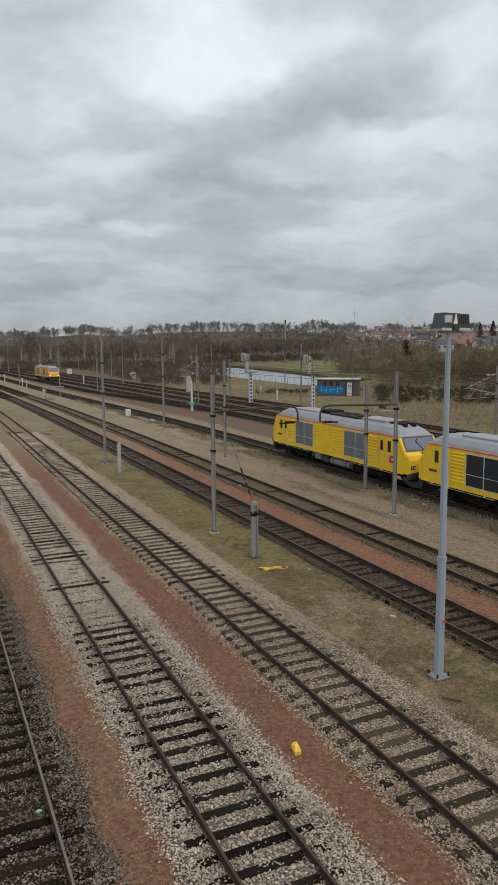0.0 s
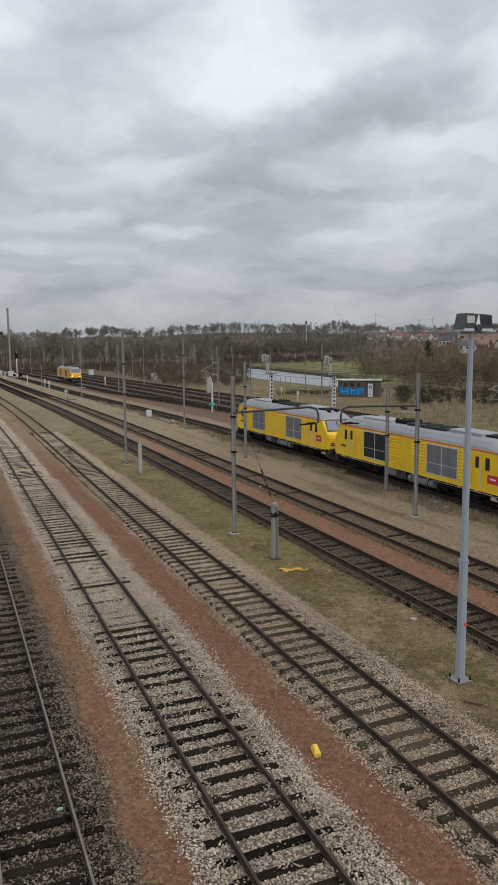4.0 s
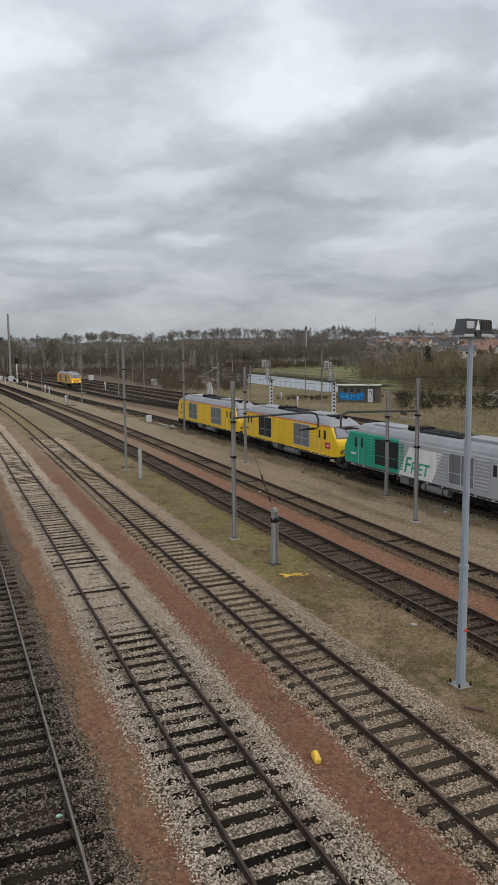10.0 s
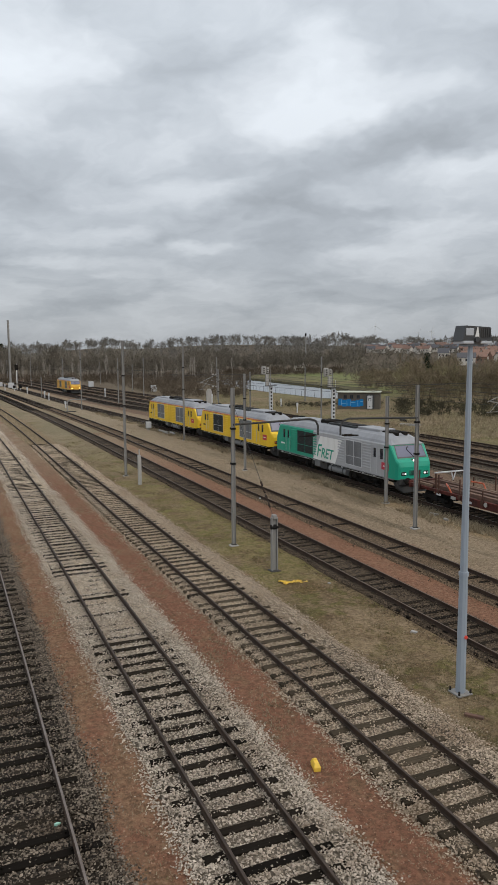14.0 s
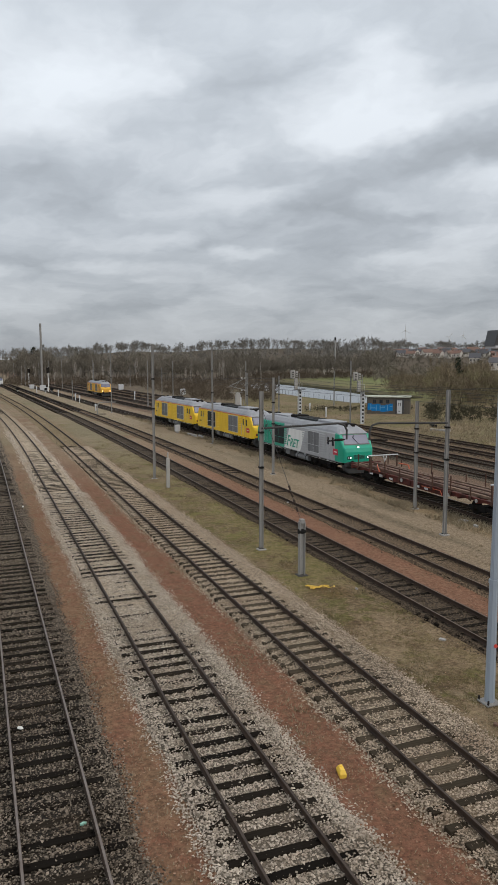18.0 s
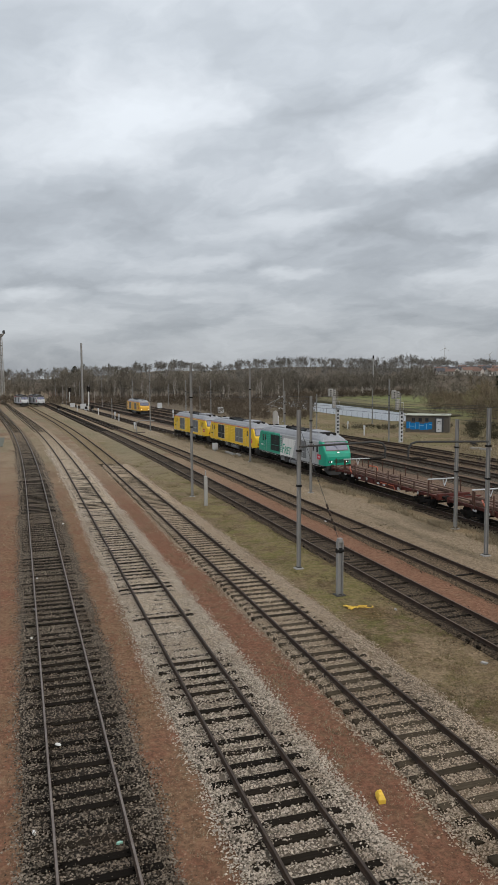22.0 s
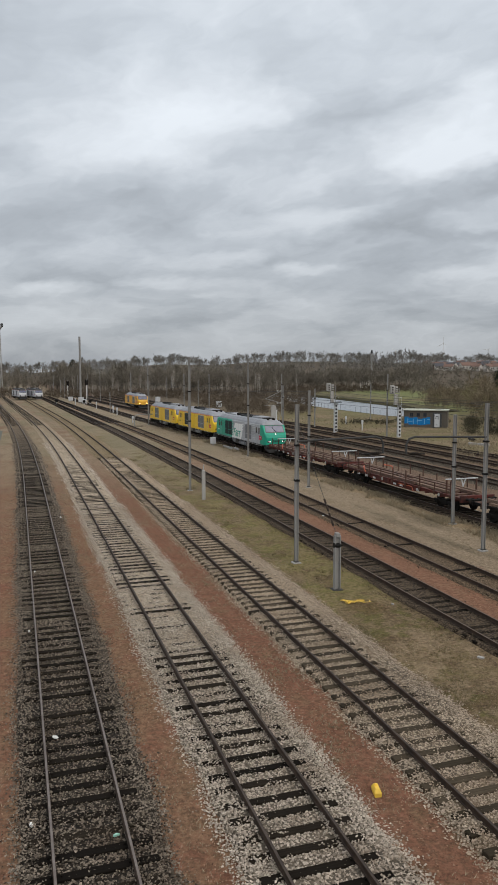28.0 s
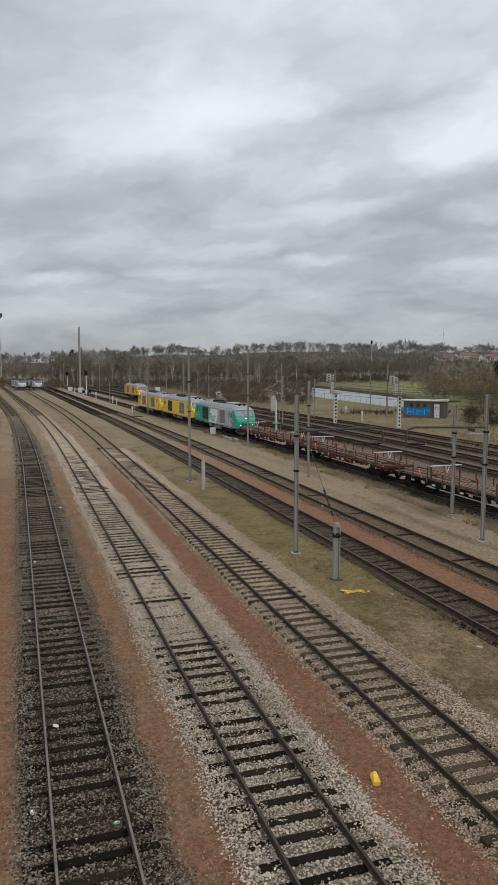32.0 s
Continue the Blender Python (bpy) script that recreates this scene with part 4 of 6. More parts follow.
        for s in (-1, 1):
            bm = bmesh.new()
            box(bm, s * 0.70, s * 1.10, e * 9.56, e * 9.69, 1.36, 1.62, 0.03)
            cl = part("lamp_cluster", bm, BLACK if freight else FRAME_GREY, lo)
            on = lights == "white" and e < 0
            for x, mt in ((0.80, HEADWHITE if on else LAMP_GLASS), (1.0, HEADLIGHT if lights == "warm" and e < 0 else TAILLIGHT if lights == "marker" and e < 0 else LAMP_GLASS)):
                bm = bmesh.new()
                tube(bm, (s * x, e * 9.66, 1.49), (s * x, e * 9.715, 1.49), 0.11 if lights == "warm" else 0.06, sides=12)
                part("headlight", bm, mt, cl)
            bm = bmesh.new()
            tube(bm, (s * 0.875, e * 9.5, 1.05), (s * 0.875, e * 10.05, 1.05), 0.10, sides=10)
            tube(bm, (s * 0.875, e * 10.05, 1.05), (s * 0.875, e * 10.13, 1.05), 0.24, 0.25, 14)
            part("buffer", bm, BLACK, lo)
        bm = bmesh.new()
        box(bm, -1.22, 1.22, e * 9.25, e * 9.72, 0.72, 1.14, 0.05)
        part("buffer_beam", bm, FRAME_GREY, lo)
        bm = bmesh.new()
        loft(bm, [[(-w, e * y, z), (w, e * y, z), (w, e * (y - 0.35), z), (-w, e * (y - 0.35), z)] for w, y, z in ((0.95, 9.75, 0.22), (1.28, 9.62, 0.5), (1.36, 9.45, 0.86))])
        part("plough", bm, FRAME_GREY, lo, "grey snow plough")
        bm = bmesh.new()
        box(bm, -0.09, 0.09, e * 9.7, e * 10.0, 0.92, 1.12, 0.02)
        tube(bm, (0.0, e * 9.95, 1.0), (0.0, e * 10.1, 0.6), 0.04, sides=6)
        tube(bm, (0.3, e * 9.75, 0.95), (0.34, e * 9.9, 0.5), 0.025, sides=5)
        part("coupling", bm, BLACK, lo)
        for x in (-0.35, 0.35):
            bm = bmesh.new()
            box(bm, x - 0.12, x + 0.12, e * 7.5, e * 8.1, 3.9, 4.14, 0.02)
            part("horn", bm, BLACK, lo)
        bogie_parts(lo, e * 5.26, wheels, WHEELSET, BOGIE, UNDER)
    # roof equipment
    for y0, y1, x, z, mt in ((-3.2, 1.0, 0.74, 4.15, GRILLE_DARK), (1.2, 2.4, 0.7, 4.26, UNDER), (3.0, 6.4, 0.75, 4.11, ROOF_GREY), (-6.3, -3.4, 0.7, 4.2, ROOF_GREY), (-7.6, -6.5, 0.6, 4.14, UNDER)):
        bm = bmesh.new()
        box(bm, -x, x, y0, y1, 3.9, z, 0.04)
        hatch = part("roof_hatch", bm, mt, lo)
        if mt is GRILLE_DARK:
            for i in range(3):
                bm = bmesh.new()
                tube(bm, (0, y0 + 0.75 + i * 1.35, z - 0.02), (0, y0 + 0.75 + i * 1.35, z + 0.04), 0.58, sides=18)
                part("fan", bm, BLACK, hatch)
    for x in (-0.3, 0.3):
        bm = bmesh.new()
        tube(bm, (x, 2.65, 4.0), (x, 2.65, 4.28), 0.13, sides=10)
        part("exhaust", bm, BLACK, lo)
    bm = bmesh.new()
    box(bm, -0.75, 0.75, -2.6, 2.4, 0.4, 1.0, 0.08)
    part("fuel_tank", bm, UNDER, lo)
    for s in (-1, 1):
        bm = bmesh.new()
        tube(bm, (s * 1.08, -2.75, 0.62), (s * 1.08, -0.1, 0.62), 0.27, sides=14)
        at = part("air_tank", bm, GRILLE, lo, "grey cylindrical air tank")
        for yy in (-2.3, -0.6):
            bm = bmesh.new()
            tube(bm, (s * 1.08, yy, 0.62), (s * 1.08, yy + 0.07, 0.62), 0.285, sides=14)
            part("strap", bm, UNDER, at)
        for y0, y1, z0, mt in ((0.2, 1.25, 0.42, FRAME_GREY), (1.35, 2.3, 0.5, GRILLE), (2.42, 2.75, 0.6, FRAME_GREY)):
            bm = bmesh.new()
            box(bm, s * 0.8, s * 1.3, y0, y1, z0, 0.99, 0.03)
            part("equipment_box", bm, mt, lo)
        bm = bmesh.new()
        for y0, y1 in ((-8.6, -3.0), (2.9, 8.6)):
            tube(bm, (s * 1.38, y0, 0.93), (s * 1.38, y1, 0.93), 0.025, sides=5)
        part("pipe", bm, CONCRETE, lo, "pale grey brake pipe")
    bm = bmesh.new()
    box(bm, -1.1, 1.1, -8.9, 8.9, 0.8, 1.08)
    part("underframe", bm, UNDER, lo)
    return lo, wheels


# ---------------------------------------------------------------- flat wagons


def small_bogie_mesh():
    bm = bmesh.new()
    for s in (-1, 1):
        box(bm, s * 0.95, s * 1.07, -1.25, 1.25, 0.42, 0.62, 0.03)
        box(bm, s * 0.93, s * 1.1, -0.35, 0.35, 0.32, 0.72, 0.03)
        for dy in (-0.9, 0.9):
            box(bm, s * 0.93, s * 1.12, dy - 0.17, dy + 0.17, 0.3, 0.62, 0.03)
    box(bm, -0.95, 0.95, -0.25, 0.25, 0.45, 0.7)
    return mesh_of(bm, "bogie", UNDER)


SMALL_BOGIE = small_bogie_mesh()
SMALL_WHEELS = mesh_of(wheelset_bm(0.46), "wheelset", UNDER)


def make_wagon(label, length=19.1, bars=(2.5, 16.7), dark=False):
    """A bogie flat wagon with stanchions and white cross bars; origin on the rails at its middle."""
    w = thing("flat_wagon", label, "freight wagon", "flat wagons of the train")
    wheels = []
    h = length / 2
    paint = UNDER if dark else WAGON
    for s in (-1, 1):
        bm = bmesh.new()
        # a fish-bellied side beam
        prof = [(-h, 1.16), (-h, 0.98), (-h + 4.2, 0.96), (-h + 6.0, 0.70), (h - 6.0, 0.70), (h - 4.2, 0.96), (h, 0.98), (h, 1.16)]
        loft(bm, [[(x, y, z) for y, z in prof] for x in (s * 1.20, s * 1.28)])
        beam = part("side_beam", bm, paint, w)
        bm = bmesh.new()
        box(bm, s * 1.24, s * 1.35, -h, h, 1.10, 1.17, 0.01)
        part("top_flange", bm, paint, beam)
        for i in range(14):
            bm = bmesh.new()
            y = -h + 0.7 + i * (length - 1.4) / 13
            box(bm, s * 1.27, s * 1.335, y - 0.03, y + 0.03, 0.74 if 4 < i < 9 else 0.97, 1.10)
            part("stiffener", bm, paint, beam)
        bm = bmesh.new()
        tube(bm, (s * 1.30, h - 4.4, 1.10), (s * 1.34, h - 4.1, 1.50), 0.05, sides=6)
        tube(bm, (s * 1.34, h - 4.1, 1.50), (s * 0.95, h - 3.4, 1.56), 0.05, sides=6)
        part("stop_arm", bm, ORANGE, beam, "bent orange stop arm")
        for i in range(9):
            bm = bmesh.new()
            y = -h + 1.2 + i * (length - 2.4) / 8
            box(bm, s * 1.31, s * 1.38, y - 0.04, y + 0.04, 0.9, 2.12 if (i + s) % 4 else 1.8, 0.01)
            box(bm, s * 1.33, s * 1.43, y - 0.09, y + 0.09, 0.95, 1.2, 0.01)
            part("stanchion", bm, STAKE, beam)
        for y in (-h + 5.2, h - 4.8):
            bm = bmesh.new()
            box(bm, s * 1.33, s * 1.352, y, y + 0.45, 0.8, 1.0)
            part("data_panel", bm, CONCRETE, beam, "white data panel")
        bm = bmesh.new()
        tube(bm, (s * 1.36, -h + 6.2, 1.02), (s * 1.36, -h + 8.3, 1.0), 0.03, sides=6)
        tube(bm, (s * 1.36, -h + 6.2, 1.02), (s * 1.36, -h + 6.0, 0.7), 0.03, sides=6)
        part("brake_lever", bm, ORANGE, w)
        for q, r in ((-h + 2.6, 0.12), (h - 7.4, 0.14)):
            bm = bmesh.new()
            tube(bm, (s * 1.35, q, 1.0), (s * 1.375, q, 1.0), r, sides=14)
            part("round_plate", bm, CONCRETE, beam, "pale round plate")
        for q in (-h + 7.6, -h + 8.6, h - 6.2, h - 3.4):
            bm = bmesh.new()
            box(bm, s * 1.335, s * 1.35, q, q + 0.42, 0.82, 0.96)
            part("lettering_bar", bm, SILVER, beam, "small pale lettering bar")
    rng = np.random.default_rng(int(length * 10) + int(dark))
    y = -h + 0.1
    k = 0
    while y < h - 0.3:
        bm = bmesh.new()
        box(bm, -1.22, 1.22, y, y + 0.40, 1.10, 1.165 + rng.uniform(0, 0.01))
        gap = (0.43, 0.95, 1.35, 0.43, 1.1, 0.43, 1.9, 0.8)[k % 8]
        part("deck_plank", bm, DECK, w)
        y += gap
        k += 1
    bm = bmesh.new()
    for x in (-0.45, 0.45):
        box(bm, x - 0.08, x + 0.08, -h, h, 0.78, 1.09)
    for i in range(10):
        y = -h + 0.9 + i * (length - 1.8) / 9
        box(bm, -1.25, 1.25, y - 0.06, y + 0.06, 0.8, 1.08)
    part("underframe", bm, paint, w)
    for x in (-1.0, -0.68, -0.34, 0.0, 0.32, 0.66, 0.98):
        y = -h + rng.uniform(0.4, 2.6)
        while y < h - 2.0:
            l = rng.uniform(4.5, 9.5)
            bm = bmesh.new()
            o = x + rng.normal(0, 0.05)
            box(bm, o - 0.085, o + 0.085, y, min(y + l, h - 0.4), 1.17, 1.27 + rng.uniform(0, 0.12), 0.01)
            part("runner", bm, RUNNER if rng.uniform() < 0.6 else DECK, w, "worn tan wooden runner")
            y += l + rng.uniform(0.1, 1.2)
    for e in (-1, 1):
        bm = bmesh.new()
        box(bm, -1.32, 1.32, e * h, e * (h - 0.18), 0.85, 1.3, 0.02)
        part("headstock", bm, paint, w)
        for s in (-1, 1):
            bm = bmesh.new()
            tube(bm, (s * 0.875, e * h, 1.05), (s * 0.875, e * (h + 0.52), 1.05), 0.09, sides=8)
            tube(bm, (s * 0.875, e * (h + 0.52), 1.05), (s * 0.875, e * (h + 0.60), 1.05), 0.22, sides=12)
            part("buffer", bm, BLACK, w)
        bm = bmesh.new()
        box(bm, -0.08, 0.08, e * h, e * (h + 0.35), 0.92, 1.1)
        part("coupling", bm, BLACK, w)
        b = part("bogie", SMALL_BOGIE, UNDER, w, at=pose(0, e * (h - 2.4), 0))
        for dy in (-0.9, 0.9):
            wheels.append((part("wheelset", SMALL_WHEELS, UNDER, b, at=pose(0, dy, 0.46)), 0.46))
    for y in bars:
        bm = bmesh.new()
        yy = h - y
        box(bm, -1.30, 1.30, yy - 0.045, yy + 0.045, 2.12, 2.20, 0.015)
        cb = part("cross_bar", bm, SILVER, w, "pale painted cross bar")
        bm = bmesh.new()
        tube(bm, (0.30, yy, 2.13), (0.12, yy, 1.62), 0.04, sides=6)
        tube(bm, (-0.02, yy, 2.13), (0.12, yy, 1.62), 0.04, sides=6)
        part("brace", bm, SILVER, cb)
        for x in (-1.2, 1.2):
            bm = bmesh.new()
            box(bm, x - 0.05, x + 0.05, yy - 0.05, yy + 0.05, 1.15, 2.13, 0.01)
            part("bar_post", bm, STAKE, cb)
    return w, wheels


# ---------------------------------------------------------------- the train and the parked locomotives
TRAIN = []


def place_loco(label, scheme, offset, lights, dark_grille=False):
    lo, wh = make_loco(label, scheme, lights, dark_grille)
    TRAIN.append((lo, wh, offset))
    return lo


place_loco("yellow diesel locomotive with grey roof, rolling away", "yellow", 30.42, "marker")
place_loco("yellow diesel locomotive with red badge, coupled in the train", "yellow", 10.14, "marker", True)
place_loco("green and grey diesel freight locomotive with white headlights", "green", -10.14, "white")
for i, (bars, dark) in enumerate((((2.7, 16.8), False), ((2.8, 16.3), False), ((5.4, 16.3), True))):
    wg, wh = make_wagon("rusty red flat wagon with stanchions and white bars" if not dark else "sooty flat wagon with brown planks and a white bar", 18.2, bars, dark)
    TRAIN.append((wg, wh, -20.5 - 9.55 - i * 19.4))

park, _ = make_loco("yellow diesel locomotive standing with its lamps lit", "old", "warm")
park.matrix_basis = pose(32.4, 206, 0, 0, 0, 2.6)
for x, y, a in ((1.0, 293, 8.0), (6.4, 291, 10.0)):
    ob, _ = make_loco("pale grey diesel locomotive parked far off", "grey", "off")
    ob.matrix_basis = pose(x, y, 0, 0, 0, a)


# ---------------------------------------------------------------- masts, posts and lamps


def mast(x, y, top, label="grey galvanised overhead line mast on a concrete foot", width=0.185):
    m = thing("catenary_mast", label, "mast", "overhead line masts", at=pose(x, y, -0.32))
    h = top + 0.32
    bm = bmesh.new()
    for s in (-1, 1):
        box(bm, s * width * 0.5, s * (width * 0.5 - 0.02), -0.08, 0.08, 0, h)
    box(bm, -width * 0.5, width * 0.5, -0.012, 0.012, 0, h)
    part("pole", bm, MAST, m)
    bm = bmesh.new()
    box(bm, -0.22, 0.22, -0.22, 0.22, -0.1, 0.06, 0.03)
    foot = part("foot", bm, CONCRETE, m, "weathered concrete foot")
    bm = bmesh.new()
    box(bm, -width * 0.7, width * 0.7, -0.15, 0.15, 0.06, 0.10, 0.01)
    part("base_plate", bm, FRAME_GREY, foot)
    for z in (0.52, 0.74):
        bm = bmesh.new()
        box(bm, -width * 0.62, width * 0.62, -0.13, 0.13, h * z, h * z + 0.10)
        part("clamp", bm, BLACK, m)
    return m


def arm(m, x0, z, length, drop=0.75):
    """A tube arm with a bent end that hangs an insulator over the track."""
    bm = bmesh.new()
    d = 1 if length > 0 else -1
    pts = [(x0, 0, z), (length - d * 0.5, 0, z + 0.12), (length - d * 0.15, 0, z + 0.02), (length, 0, z - 0.25), (length, 0, z - drop)]
    for a, b in zip(pts, pts[1:]):
        tube(bm, a, b, 0.055, sides=8)
    a = part("arm", bm, FRAME_GREY, m)
    bm = bmesh.new()
    tube(bm, (length - d * 0.1, 0, z - drop), (length - d * 1.1, 0, z - drop - 0.05), 0.04, sides=6)
    for i in range(5):
        tube(bm, (length - d * (0.25 + i * 0.1), 0, z - drop - 0.01), (length - d * (0.30 + i * 0.1), 0, z - drop - 0.01), 0.07, sides=10)
    part("insulator", bm, BLACK, a, "dark brown insulator")


mA = mast(13.5, 34.05, 7.86)
arm(mA, 0, 6.3, 4.9)
mC = mast(24.25, 33.3, 7.8)
arm(mC, 0, 6.3, -4.9)
for x, y, z in ((13.6, 58.4, 10.8), (26.75, 40.0, 6.8), (23.7, 57.0, 8.0), (26.0, 81.2, 11.2), (24.1, 138.3, 12.4), (54.4, 99.6, 9.4)):
    mast(x, y, z)

post = thing("anchor_post", "short concrete anchor post with a guy wire clamp", "post", at=pose(13.53, 29.15, -0.32))
bm = bmesh.new()
for s in (-1, 1):
    box(bm, s * 0.14, s * 0.10, -0.10, 0.10, 0, 2.5)
box(bm, -0.12, 0.12, -0.015, 0.015, 0, 2.5)
part("shaft", bm, MAST, post)
bm = bmesh.new()
box(bm, -0.24, 0.24, -0.24, 0.24, -0.1, 0.05, 0.02)
part("foot", bm, FRAME_GREY, post)
bm = bmesh.new()
tube(bm, (-0.16, 0, 2.05), (0.16, 0, 2.05), 0.12, sides=12)
part("clamp", bm, BLACK, post)
bm = bmesh.new()
box(bm, -0.1, 0.1, -0.12, 0.12, 2.42, 2.62, 0.02)
part("cap", bm, MAST, post)
guy = thing("guy_wire", "thin steel guy wire with brown insulators", "wire")
bm = bmesh.new()
tube(bm, (13.5, 33.95, 7.0), (13.53, 29.3, 2.25), 0.012, sides=5)
part("wire", bm, WIRE, guy)
for f in (0.72, 0.78, 0.84, 0.9):
    bm = bmesh.new()
    a, b = Vector((13.5, 33.95, 7.0)), Vector((13.53, 29.3, 2.25))
    tube(bm, a.lerp(b, f), a.lerp(b, f + 0.035), 0.05, sides=8)
    part("insulator", bm, RAIL_SIDE, guy)
small = thing("marker_post", "short grey concrete marker post", "post", at=pose(13.6, 53.8, -0.32))
bm = bmesh.new()
box(bm, -0.13, 0.13, -0.1, 0.1, 0, 2.3, 0.02)
tube(bm, (0, 0, 2.3), (0, 0, 2.75), 0.05, sides=6)
part("shaft", bm, CONCRETE, small)


def flood_lamp():
    lp = thing("flood_light", "blue-grey steel lamp pole with two dark floodlights", "lamp post", at=pose(13.35, 16.0, -0.32))
    bm = bmesh.new()
    tube(bm, (0, 0, 0.05), (0, 0, 3.5), 0.142, 0.122, 8)
    part("lower_pole", bm, POLE, lp)
    bm = bmesh.new()
    tube(bm, (0, 0, 3.5), (0, 0, 3.62), 0.142, sides=8)
    part("collar", bm, POLE, lp)
    bm = bmesh.new()
    tube(bm, (0, 0, 3.62), (0, 0, 10.0), 0.108, 0.068, 8)
    part("upper_pole", bm, POLE, lp)
    bm = bmesh.new()
    box(bm, -0.25, 0.25, -0.25, 0.25, 0.0, 0.05, 0.01)
    bp = part("base_plate", bm, MAST, lp)
    for x in (-0.2, 0.2):
        for y in (-0.2, 0.2):
            bm = bmesh.new()
            tube(bm, (x, y, 0.05), (x, y, 0.16), 0.03, sides=6)
            part("bolt", bm, BLACK, bp)
    bm = bmesh.new()
    tube(bm, (0.03, -0.152, 1.72), (0.03, -0.10, 1.72), 0.055, sides=12)
    part("sticker", bm, RED, lp, "small red sticker")
    bm = bmesh.new()
    box(bm, -0.42, 0.42, -0.04, 0.04, 9.96, 10.03)
    part("cross_bar", bm, POLE, lp)
    for prof, glass in (([(-0.45, 10.09), (-0.055, 10.09), (0.045, 10.49), (-0.33, 10.51)], 0.0), ([(0.145, 10.09), (0.565, 10.09), (0.49, 10.47), (0.085, 10.49)], 0.07)):
        cx = sum(p[0] for p in prof) / 4
        bm = bmesh.new()
        loft(bm, [[(cx + (x - cx) * k, y, z) for x, z in prof] for y, k in ((-0.22, 0.97), (-0.2, 1.0), (0.2, 1.0), (0.26, 0.8))])
        hs = part("lamp_head", bm, LAMP_DARK, lp)
        # pale glass along the lower edge
        bm = bmesh.new()
        x0, x1 = prof[0][0], prof[1][0]
        box(bm, x0 + 0.03, x1 - 0.02, -0.23, 0.2, 10.02, 10.10, 0.01)
        part("lamp_glass", bm, LAMP_GLASS, hs)
        bm = bmesh.new()
        if glass == 0.0:
            box(bm, -0.34, -0.08, -0.235, -0.20, 10.24, 10.44, 0.01)
            part("reflector", bm, LAMP_GLASS, hs, "pale lamp window")
        else:
            for i in range(5):
                box(bm, 0.16 + i * 0.075, 0.20 + i * 0.075, -0.235, -0.20, 10.20, 10.44)
            part("cooling_fin", bm, FRAME_GREY, hs)
    bm = bmesh.new()
    loft(bm, [[(-0.05, y, 10.12), (0.14, y, 10.12), (0.08, y, 10.47), (0.05, y, 10.47)] for y in (-0.212, 0.12)])
    part("inner_plate", bm, WHITE, lp, "white plate between the lamp heads")
    bm = bmesh.new()
    tube(bm, (0.03, -0.26, 10.14), (0.03, 0.2, 10.14), 0.075, sides=12)
    part("bracket", bm, LAMP_DARK, lp)


flood_lamp()

yb = thing("yellow_box", "small yellow plastic box lying on the cinder path", "box", at=pose(7.68, 14.25, -0.31, 0, 0, -12))
bm = bmesh.new()
loft(bm, [[(-w, -l, z), (w, -l, z), (w, l, z), (-w, l, z)] for w, l, z in ((0.075, 0.15, 0), (0.085, 0.16, 0.1), (0.05, 0.11, 0.19))])
part("body", bm, YELLOW_BOX, yb)
bm = bmesh.new()
box(bm, -0.035, 0.035, 0.02, 0.09, 0.18, 0.22, 0.012)
part("knob", bm, YELLOW_BOX, yb)


def post_signal(x, y, z, label):
    """A colour light signal on a lattice post painted in black and white."""
    sg = thing("signal", label, "railway signal", "signals", at=pose(x, y, -0.32))
    bm = bmesh.new()
    box(bm, -0.26, 0.26, -0.22, 0.22, 0, 4.95)
    part("post", bm, SILVER, sg)
    for i in range(8):
        bm = bmesh.new()
        box(bm, -0.14, 0.14, -0.235, -0.2, 0.25 + i * 0.58, 0.58 + i * 0.58)
        part("black_field", bm, BLACK, sg)
    bm = bmesh.new()
    box(bm, -0.9, 0.9, -0.5, 0.5, 4.95, 5.02)
    part("platform", bm, FRAME_GREY, sg)
    bm = bmesh.new()
    box(bm, -0.95, -0.4, -0.2, 0.15, 5.02, z - 1.0, 0.03)
    part("relay_case", bm, CONCRETE, sg, "grey relay case")
    bm = bmesh.new()
    tube(bm, (-0.1, 0, 5.0), (-0.1, 0, z - 0.1), 0.07, sides=8)
    tube(bm, (-0.1, 0, z - 0.8), (-0.9, 0, z - 0.8), 0.05, sides=6)
    part("bracket", bm, MAST, sg)
    bm = bmesh.new()
    box(bm, -1.75, -0.85, -0.12, 0.1, z - 1.05, z + 0.3, 0.12)
    tg = part("target", bm, CONCRETE, sg, "weathered grey lamp board")
    bm = bmesh.new()
    box(bm, -0.8, -0.38, -0.16, 0.1, z - 0.75, z + 0.12, 0.04)
    part("target", bm, CONCRETE, sg, "smaller pale lamp board")
    for k in range(3):
        bm = bmesh.new()
        tube(bm, (-1.3, -0.30, z - 0.75 + k * 0.36), (-1.3, -0.10, z - 0.75 + k * 0.36), 0.085, 0.085, 10)
        part("lamp_hood", bm, BLACK, tg)
    for k in range(2):
        bm = bmesh.new()
        box(bm, -0.70, -0.48, -0.2, -0.14, z - 0.6 + k * 0.36, z - 0.5 + k * 0.36)
        part("lamp_hood", bm, BLACK, tg)
    bm = bmesh.new()
    for s in (-0.4, 0.55):
        tube(bm, (s, 0.3, 5.0), (s, 0.3, 6.1), 0.02, sides=5)
    tube(bm, (-0.4, 0.3, 6.1), (0.55, 0.3, 6.1), 0.02, sides=5)
    part("railing", bm, SILVER, sg)


post_signal(50.4, 109.8, 7.9, "black and white signal post with a grey lamp board")
post_signal(56.0, 98.7, 7.7, "black and white signal post with a grey lamp board")

# ---------------------------------------------------------------- hut, pond and meadow


